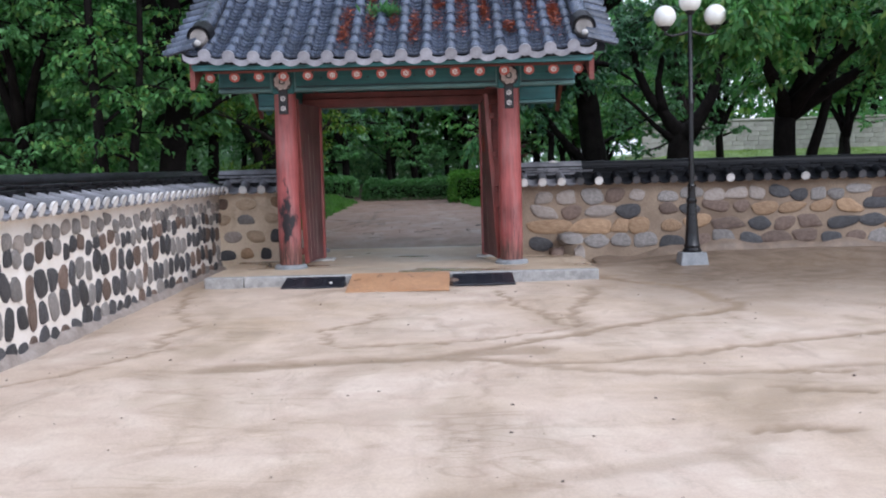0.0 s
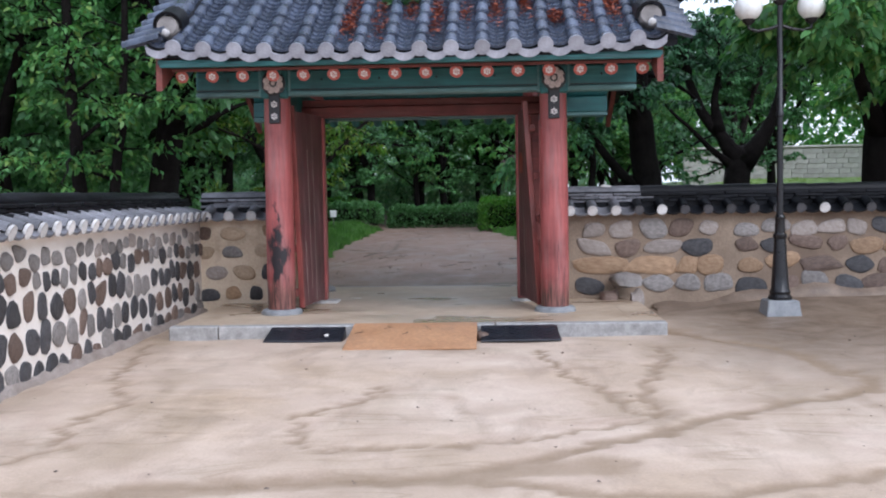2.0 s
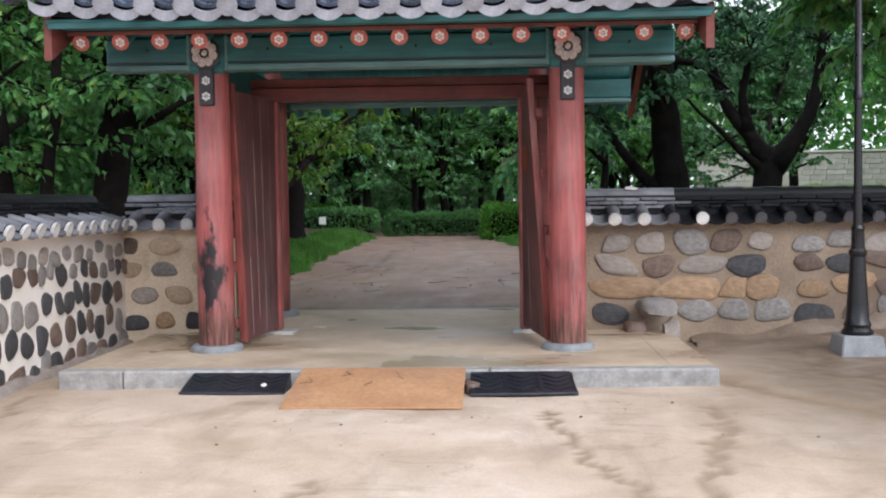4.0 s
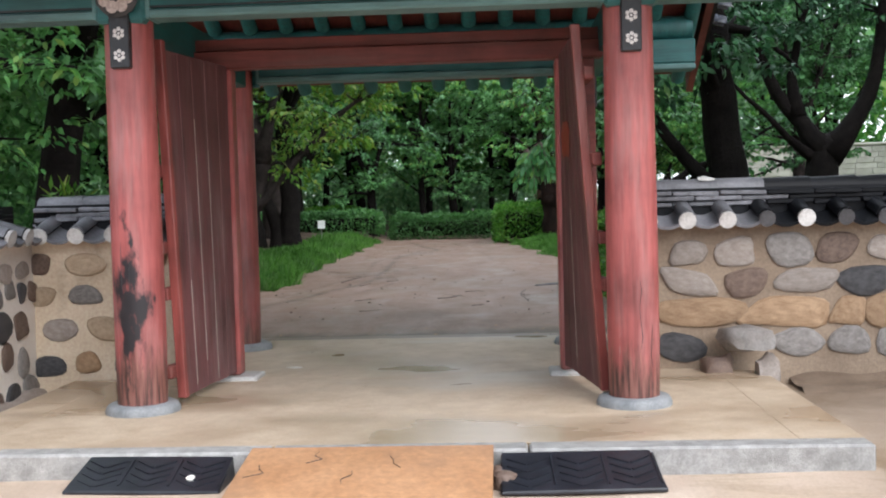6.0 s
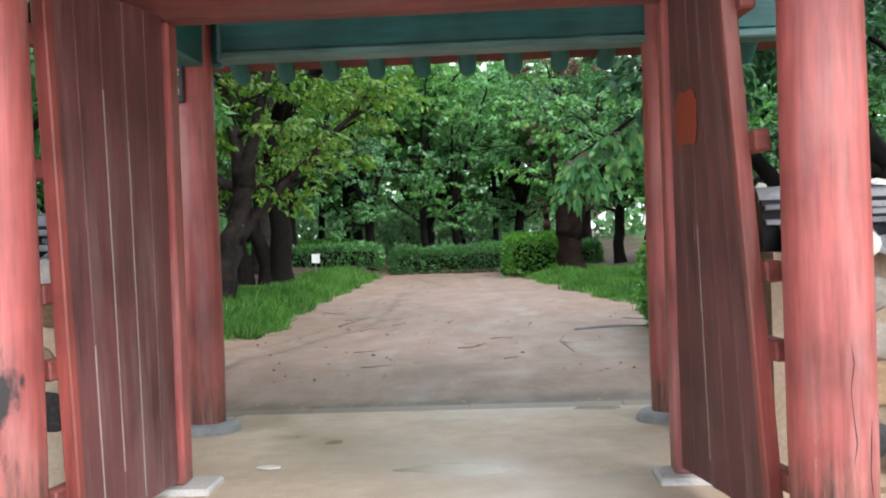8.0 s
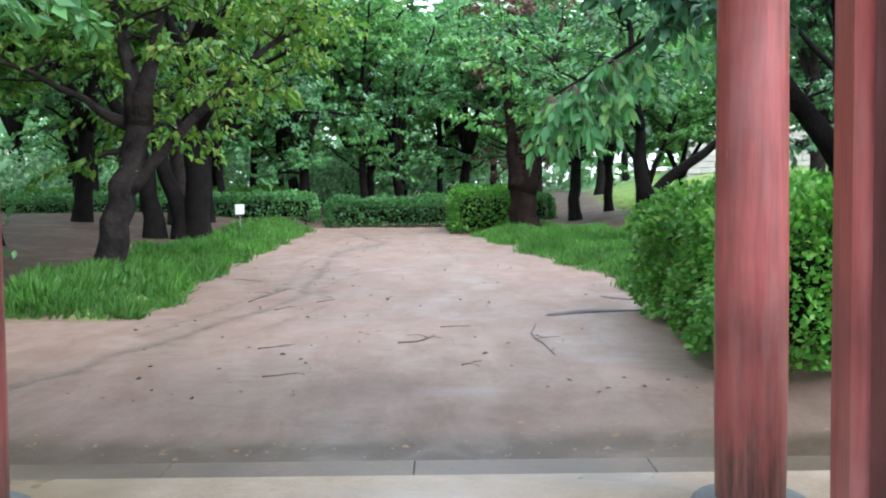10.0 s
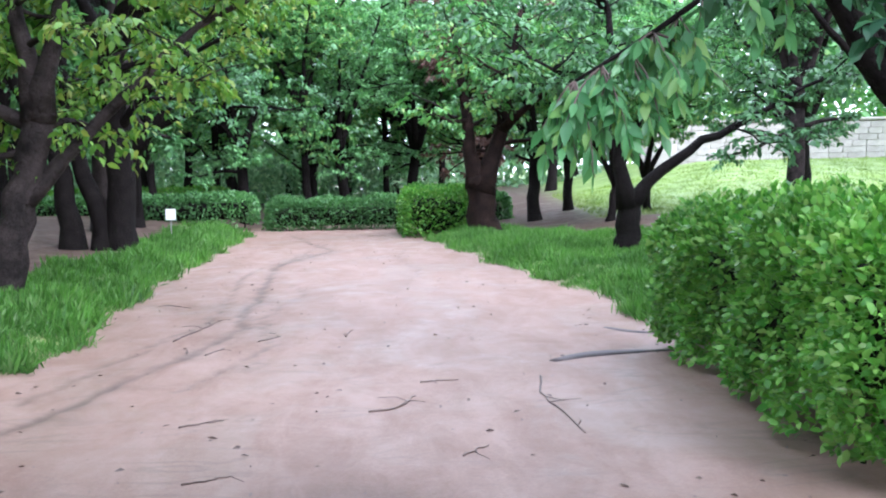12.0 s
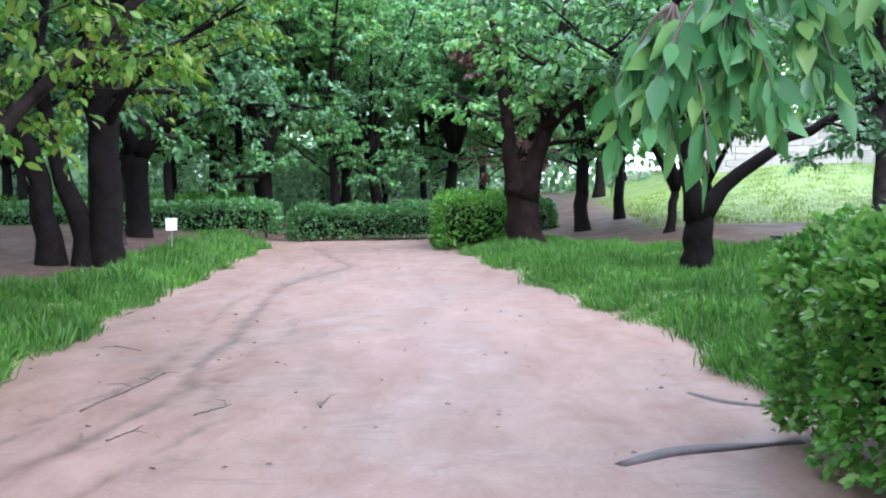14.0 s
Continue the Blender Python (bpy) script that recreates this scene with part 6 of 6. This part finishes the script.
foliage_band("undergrowth", "dark leafy undergrowth behind the long wall", [(-13, -5.4, 7.5, 12.0, 0.3, 4.2, 26000), (-24, -9, 5, 14, 0.3, 6.0, 24000)], 0.16, M_LEAF_MID, 91)
foliage_band("far_woods", "dense green woods closing the distance", [(10, 80, 66, 84, 3, 14, 24000), (-60, -34, 0, 62, 0.5, 12, 20000), (45, 70, 0, 66, 2, 12, 14000)], 0.75, M_LEAF_LIGHT, 92)
foliage_band("far_woods", "green woods beyond the path's end, haze put into their pale colour", [(-75, 10, 62, 82, 0.5, 8.5, 26000)], 0.7, M_LEAF_HAZED, 94)
foliage_band("far_shrubs", "shrubs between the far trunks, haze put into their pale green", [(-26, 3.5, 46, 58, 0.4, 2.6, 16000), (-30, -14, 24, 44, 0.4, 2.2, 9000)], 0.3, M_LEAF_HAZED, 93)


def build_hanging_branch():
    """The branch of large leaves that hangs over the path's right side."""
    br = thing("hanging_branch", "drooping branch with large glossy green leaves", "branch", "", pose(0, 0, 0))
    rng, nr = random.Random(77), np.random.default_rng(77)
    v, f = [], []
    main = [(3.45, 7.15, 3.2), (2.8, 7.0, 3.1), (2.1, 6.85, 2.66), (1.5, 6.75, 2.24), (1.05, 6.7, 1.98)]
    tube(v, f, [tuple(p) for p in smooth_line(main, 16)], list(np.linspace(0.04, 0.009, 17)), 6)
    mesh_part("bough", mesh_of("bough", v, f), M_BARK, br, "dark bough", 180)
    bases, ways = [], []
    for k in range(46):
        t = rng.uniform(0.3, 1.0)
        line = smooth_line(main, 16)
        p = Vector(line[int(t * 16)])
        if k < 24:
            p = Vector(line[rng.randint(12, 16)])
        tw = branch_line(rng, p, (rng.uniform(-0.7, 0.5), rng.uniform(-0.5, 0.5), rng.uniform(-0.9, -0.1)), rng.uniform(0.3, 0.56), 6, 0.18, -0.2)
        v, f = [], []
        tube(v, f, tw, [0.008, 0.007, 0.006, 0.005, 0.004, 0.003, 0.002], 4)
        mesh_part("twig", mesh_of("twig", v, f), M_TWIG, br, "", 180)
        for _ in range(15):
            s = rng.uniform(0.1, 1.0) * 6
            i = min(int(s), 5)
            bases.append(tuple(tw[i].lerp(tw[i + 1], s - i)))
            g = (tw[i + 1] - tw[i]).normalized()
            ways.append((g.x * 0.5 + rng.gauss(0, 0.35), g.y * 0.5 + rng.gauss(0, 0.35), -0.9 + rng.gauss(0, 0.25)))
    n = len(bases)
    L = nr.uniform(0.10, 0.17, n)
    B, W = np.array(bases), np.array(ways)
    W /= np.linalg.norm(W, axis=1, keepdims=True)
    up = nr.normal(0, 1, (n, 3)) + (0, -0.8, 0.3)
    S = np.cross(W, up)
    S /= np.linalg.norm(S, axis=1, keepdims=True)
    N = np.cross(S, W)
    verts, faces = [], []
    prof = [(0.0, 0.0), (0.16, 0.14), (0.36, 0.215), (0.58, 0.18), (0.80, 0.085), (1.0, 0.0)]
    for i in range(n):
        b = len(verts)
        for t, w in prof:
            c = B[i] + W[i] * L[i] * t + N[i] * L[i] * (0.10 * t * t - 0.05 * t)
            for sd in (-1, 0, 1):
                verts.append(tuple(c + S[i] * sd * w * L[i] + N[i] * (0.25 * w * L[i] if sd else 0)))
        for k in range(5):
            a = b + k * 3
            faces += [(a, a + 1, a + 4, a + 3), (a + 1, a + 2, a + 5, a + 4)]
    mesh_part("leaves", mesh_of("leaves", verts, faces), M_LEAF_BIG, br, "large pointed green leaves", 180, "stuff")


build_hanging_branch()


def hedge(name, label, x0, x1, y0, y1, z0, h, count, leaf_len, leaf, seed, group="", bulge=0.12, turn=0.0):
    """A clipped shrub: stems, a solid dark core and a thick coat of leaves with an uneven outline."""
    nr = np.random.default_rng(seed)
    ob = thing(name, label, "hedge", group, pose((x0 + x1) / 2, (y0 + y1) / 2, z0, 0, 0, turn))
    hx, hy = (x1 - x0) / 2, (y1 - y0) / 2
    # points on a rounded box, spread by its faces' areas
    areas = np.array([2 * hx * 2 * hy, 2 * hx * h, 2 * hx * h, 2 * hy * h, 2 * hy * h])
    face = nr.choice(5, count, p=areas / areas.sum())
    u, w = nr.uniform(-1, 1, count), nr.uniform(-1, 1, count)
    P, D = np.zeros((count, 3)), np.zeros((count, 3))
    for k in range(5):
        s = face == k
        if k == 0:
            P[s] = np.stack([u[s] * hx, w[s] * hy, np.full(s.sum(), h)], 1)
            D[s] = (0, 0, 1)
        elif k < 3:
            sg = 1 if k == 1 else -1
            P[s] = np.stack([u[s] * hx, np.full(s.sum(), sg * hy), (w[s] * 0.5 + 0.5) * h], 1)
            D[s] = (0, sg, 0)
        else:
            sg = 1 if k == 3 else -1
            P[s] = np.stack([np.full(s.sum(), sg * hx), u[s] * hy, (w[s] * 0.5 + 0.5) * h], 1)
            D[s] = (sg, 0, 0)
    rc = min(0.28, hx * 0.7, hy * 0.7, h * 0.45)
    inner = np.stack([np.clip(P[:, 0], -hx + rc, hx - rc), np.clip(P[:, 1], -hy + rc, hy - rc), np.clip(P[:, 2], rc * 0.4, h - rc)], 1)
    out = P - inner
    ln = np.maximum(np.linalg.norm(out, axis=1, keepdims=True), 1e-6)
    P = inner + out / ln * rc
    D = out / ln
    lump = np.array([noise.noise(Vector(p) * 1.7 + Vector((seed, 0, 0))) + 0.5 * noise.noise(Vector(p) * 5.0) for p in P])
    depth = np.abs(nr.normal(0, 0.08, count))
    P = P + D * (bulge * lump - depth + 0.02)[:, None]
    P[:, 2] = np.maximum(P[:, 2], 0.02)
    W = D * 0.7 + nr.normal(0, 0.55, (count, 3)) + (0, 0, 0.15)
    me = leaves_mesh("foliage", P, W, leaf_len * nr.uniform(0.6, 1.3, count), 0.30, nr, 0.2, 1.6, leaf_len < 0.08)
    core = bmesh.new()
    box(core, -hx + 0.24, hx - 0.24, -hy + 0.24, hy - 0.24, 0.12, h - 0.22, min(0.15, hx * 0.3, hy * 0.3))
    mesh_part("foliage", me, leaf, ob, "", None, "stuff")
    part("twiggy_core", core, M_BARK, ob, "solid dark block inside the hedge's leaves")
    v, f = [], []
    rng = random.Random(seed)
    for k in range(max(4, int(2 * (hx + hy) * 2.2))):
        px, py = rng.uniform(-hx + 0.15, hx - 0.15), rng.uniform(-hy + 0.12, hy - 0.12)
        tube(v, f, [(px, py, -0.15), (px + rng.uniform(-0.05, 0.05), py, 0.2), (px + rng.uniform(-0.1, 0.1), py + rng.uniform(-0.08, 0.08), 0.5)], [0.016, 0.013, 0.008], 4)
    mesh_part("stems", mesh_of("stems", v, f), M_BARK, ob, "thin dark stems", None, "stuff")
    return ob


hedge("hedge", "lush bright green hedge at the path's edge", 1.98, 4.9, 5.1, 8.8, 0.22, 0.98, 56000, 0.056, M_HEDGE, 31, "", 0.24)
hedge("hedge", "low clipped hedge across the path's end", -3.2, 1.0, 30.4, 31.5, 0.08, 0.82, 9000, 0.10, M_HEDGE_DARK, 32, "clipped hedges")
hedge("hedge", "taller block of clipped hedge beside the tree", 0.50, 2.15, 25.6, 29.5, 0.10, 1.08, 11000, 0.10, M_HEDGE, 33, "clipped hedges")
hedge("hedge", "long clipped hedge behind the grassy bank", -16.5, -3.55, 31.0, 32.2, 0.28, 0.80, 17000, 0.11, M_HEDGE_DARK, 34, "clipped hedges")
hedge("hedge", "pale green clipped hedge farther back", -17, -5, 36.5, 37.6, 0.28, 0.95, 9000, 0.13, M_HEDGE, 35, "clipped hedges")
hedge("hedge", "dark hedge running on behind the wood", 2.2, 3.6, 31.0, 32.2, 0.14, 0.8, 3500, 0.11, M_HEDGE_DARK, 36, "clipped hedges")


def grass(name, label, inside, box_xy, count, length, seed, material=M_GRASS, power=1.0):
    """Blades on the ground wherever inside(x, y) says so."""
    nr = np.random.default_rng(seed)
    x = nr.uniform(box_xy[0], box_xy[1], count)
    y = box_xy[2] + (box_xy[3] - box_xy[2]) * nr.random(count) ** power
    keep = inside(x, y, nr)
    x, y = x[keep], y[keep]
    base = np.stack([x, y, ground_height(x, y) - 0.01], 1)
    way = nr.normal(0, 0.42, (len(x), 3)) + (0, 0, 1.0)
    tall = length * nr.uniform(0.5, 1.3, len(x)) * (0.8 + 0.35 * np.sin(x * 2.3 + y * 1.1) * np.sin(y * 1.9 - x) + 0.4 * np.sin(x * 7.1 + 2 * np.sin(y * 3)) * np.sin(y * 5.7 + x))
    me = leaves_mesh(name, base, way, np.maximum(tall, 0.04), 0.07, nr, 0.3, 2.0)
    tagged(mesh_part(name, me, material), label, "grass", "", "stuff")


def left_bank(x, y, nr):
    d = path_left(y) - x + nr.normal(0, 0.05, len(x)) + 0.08 * np.sin(y * 2.1) + 0.06 * np.sin(y * 5.3 + 1)
    return (d > 0.05) & (d < 1.45 + 0.25 * np.sin(y * 1.3)) & (y > 8.15 + 0.1 * np.sin(x * 3)) & (y < 30)


def right_bank(x, y, nr):
    d = x - path_right(y) + nr.normal(0, 0.06, len(x)) + 0.09 * np.sin(y * 1.9) + 0.06 * np.sin(y * 4.7 + 2)
    return (d > 0.05) & (y > 8.9) & (y < 25.5) & (x < 6.2 - 0.28 * np.maximum(y - 14.0, 0))


grass("lawn_grass", "lush wet green grass along the left bank", left_bank, (-8.5, -2.2, 8.0, 30.5), 210000, 0.17, 51, M_GRASS, 1.7)
grass("lawn_grass", "lush wet green grass on the right bank", right_bank, (0.5, 6.5, 9.5, 26.0), 170000, 0.14, 52, M_GRASS, 1.4)
grass("hill_grass", "sparse pale grass on the far slope", lambda x, y, nr: (x - 0.10 * (y - 28) > 5.2), (5, 22, 25, 45), 45000, 0.11, 53, leafy("pale_meadow_grass", (0.12, 0.2, 0.04), (0.25, 0.34, 0.10)))


# ---- far stone wall on the hill ----
def build_far_wall():
    wall = tagged(new("wall_east"), "long pale stone block wall on the grassy hill", "wall", "", "structure")
    wall.matrix_basis = pose(11.5, 48.5, 1.75, 0, 0, -6)
    part("wall_core", boxed(0, 42, 0.06, 0.6, -1.2, 1.85), M_FARWALL, wall)
    blocks = [raw_mesh("block", boxed(0, w, 0, 0.1, 0, 0.26, 0.015), M_FARWALL) for w in (0.6, 0.8, 1.0)]
    rng = random.Random(6)
    far = []
    for r in range(7):
        x = rng.uniform(-0.3, 0)
        while x < 41:
            k = rng.randrange(3)
            ob = placed("block", blocks[k], wall, pose(max(x, 0), rng.uniform(-0.012, 0.012), r * 0.272 - 0.1))
            if x > 26:
                far.append(ob)
            x += (0.6, 0.8, 1.0)[k] + 0.02
    joined("blocks", far, M_FARWALL, wall)
    part("coping", boxed(-0.1, 42, -0.06, 0.68, 1.86, 1.98, 0.03), M_FARWALL, wall)


build_far_wall()


# ---- path things ----
def build_sign():
    x, y = -4.2, 22.6
    sign = thing("sign_plate", "small white sign plate on a thin metal stake in the grass", "sign", "", pose(x, y, gh(x, y), 0, 0, 8))
    part("stake", lathe([(0.012, -0.1), (0.012, 0.55)], 8), M_METAL, sign)
    part("plate", boxed(-0.10, 0.10, -0.022, -0.01, 0.42, 0.64, 0.004), M_SIGN, sign, "blank white plate")


build_sign()


def twig(label, pts, r, side_twigs=2, seed=0):
    rng = random.Random(seed)
    v, f = [], []
    line = smooth_line([(a, b, 0) for a, b in pts], 10)
    line[:, :2] += np.random.default_rng(seed).normal(0, 0.008, (11, 2))
    p3 = [(a, b, gh(a, b) + r * 0.8) for a, b, _ in line]
    tube(v, f, p3, list(np.linspace(r, r * 0.4, 11)), 6)
    for _ in range(side_twigs):
        k = rng.randint(3, 9)
        a = rng.uniform(0, 6.3)
        L = rng.uniform(0.08, 0.22)
        q = p3[k]
        tube(v, f, [q, (q[0] + L * 0.5 * math.cos(a), q[1] + L * 0.5 * math.sin(a), q[2] + 0.015), (q[0] + L * math.cos(a + 0.3), q[1] + L * math.sin(a + 0.3), q[2] + 0.01)], [r * 0.5, r * 0.4, r * 0.2], 4)
    ob = mesh_part("twig", mesh_of("twig", v, f), M_TWIG, None, "", 180)
    tagged(ob, label, "twig", "fallen twigs")


def build_debris():
    for k, pts in enumerate([[(-1.74, 9.75), (-1.6, 10.3), (-1.54, 11.1)], [(-0.11, 6.9), (0.06, 7.0), (0.17, 7.33)], [(0.98, 7.75), (0.92, 7.1), (1.02, 6.28)], [(-1.34, 8.97), (-1.25, 9.3)], [(-1.0, 9.49), (-0.85, 9.8)],
                             [(-0.33, 9.64), (-0.28, 10.0)], [(-0.9, 5.6), (-0.7, 5.7)], [(0.35, 5.9), (0.5, 6.1)], [(-1.1, 6.6), (-0.9, 6.75)], [(1.75, 4.75), (1.85, 5.0)], [(0.2, 7.7), (0.45, 7.75)], [(-2.3, 12.4), (-2.0, 12.1)]]):
        twig("wet brown twig lying on the sandy path", pts, 0.0065 if k < 3 else 0.005, 3 if k < 3 else 1, 80 + k)
    # half-buried roots at the hedge's foot
    for k, (pts, r) in enumerate((([(1.15, 8.25), (1.4, 8.45), (1.75, 8.5), (2.1, 8.62)], 0.075), ([(1.86, 9.9), (2.0, 9.55), (2.2, 9.4), (2.5, 9.35)], 0.04))):
        v, f = [], []
        line = smooth_line([(a, b, 0) for a, b in pts], 12)
        rad = [r * (0.35 + 0.65 * math.sin(math.pi * min(i / 12 + 0.12, 0.95))) for i in range(13)]
        tube(v, f, [(a, b, gh(a, b) - rad[i] * 0.62) for i, (a, b, _) in enumerate(line)], rad, 8)
        tagged(mesh_part("exposed_root", mesh_of("exposed_root", v, f), M_ROOT, None, "", 180), "smooth dark exposed root crossing the path's edge", "root", "exposed roots")
    nr = np.random.default_rng(12)
    n = 420
    x, y = nr.uniform(-2.6, 2.2, n), 5 + 22 * nr.random(n) ** 1.3
    base = np.stack([x, y, ground_height(x, y) + 0.004], 1)
    way = np.stack([nr.normal(size=n), nr.normal(size=n), nr.uniform(0, 0.12, n)], 1)
    tagged(mesh_part("fallen_leaves", leaves_mesh("fallen_leaves", base, way, nr.uniform(0.02, 0.055, n), 0.22, nr), M_TWIG), "small dark fallen leaves scattered over the path", "leaf litter", "", "stuff")
    n = 260
    x, y = nr.uniform(-2.5, 5, n), nr.uniform(-12, -1.3, n)
    base = np.stack([x, y, ground_height(x, y) + 0.003], 1)
    way = np.stack([nr.normal(size=n), nr.normal(size=n), nr.uniform(0, 0.1, n)], 1)
    tagged(mesh_part("fallen_leaves", leaves_mesh("fallen_leaves", base, way, nr.uniform(0.012, 0.035, n), 0.3, nr), M_TWIG), "tiny dark crumbs on the courtyard sand", "leaf litter", "", "stuff")


build_debris()
for k, (x, y, s) in enumerate(((6.3, 18.2, 0.3), (7.2, 18.6, 0.22), (8.4, 18.9, 0.35), (5.5, 19.2, 0.18), (9.6, 19.0, 0.3), (7.9, 19.8, 0.2), (10.8, 19.5, 0.26))):
    rock("rock", "low wet dark rock in the leaf litter", x, y, gh(x, y) + 0.02, s * 1.3, s * 0.8, s * 0.45, M_STONE_DARK, 100 + k)


def tuft(label, x, y, z, n, length, material, seed, spread=0.1):
    nr = np.random.default_rng(seed)
    base = np.stack([nr.normal(x, spread, n), nr.normal(y, spread * 0.6, n), z + np.abs(nr.normal(0, 0.03, n))], 1)
    way = nr.normal(0, 0.6, (n, 3)) + (0, 0, 0.7)
    me = leaves_mesh("weed", base, way, length * nr.uniform(0.5, 1.2, n), 0.12, nr)
    tagged(mesh_part("weed", me, material), label, "weed", "", "stuff")


tuft("green weeds rooted between the roof tiles", -0.15, 0.1, roof_z(0.1) + 0.04, 70, 0.2, M_LEAF, 201, 0.12)
tuft("yellow-green seedling on the wall's cap", -2.62, 1.62, 1.46, 40, 0.13, M_LEAF_YELLOW, 202, 0.06)


def build_gutter_gravel():
    """Pebbles and mud crumbs washed into the gutter behind the gate."""
    nr, rng = np.random.default_rng(61), random.Random(61)
    verts, faces = [], []
    for _ in range(260):
        x, y, r = nr.uniform(-2.4, 2.6), nr.normal(4.15, 0.25), abs(nr.normal(0.0, 0.006)) + 0.004
        b = len(verts)
        z = gh(x, y)
        for a in range(5):
            q = 2 * math.pi * a / 5
            verts.append((x + r * 1.5 * math.cos(q) * rng.uniform(0.7, 1.2), y + r * math.sin(q) * rng.uniform(0.7, 1.2), z - 0.003))
        verts.append((x, y, z + r * 0.6))
        faces += [(b + a, b + (a + 1) % 5, b + 5) for a in range(5)]
    tagged(mesh_part("gravel", mesh_of("gravel", verts, faces), M_STONE_TAN, None, "", 180), "wet pebbles and mud crumbs in the gutter", "gravel", "", "stuff")


build_gutter_gravel()
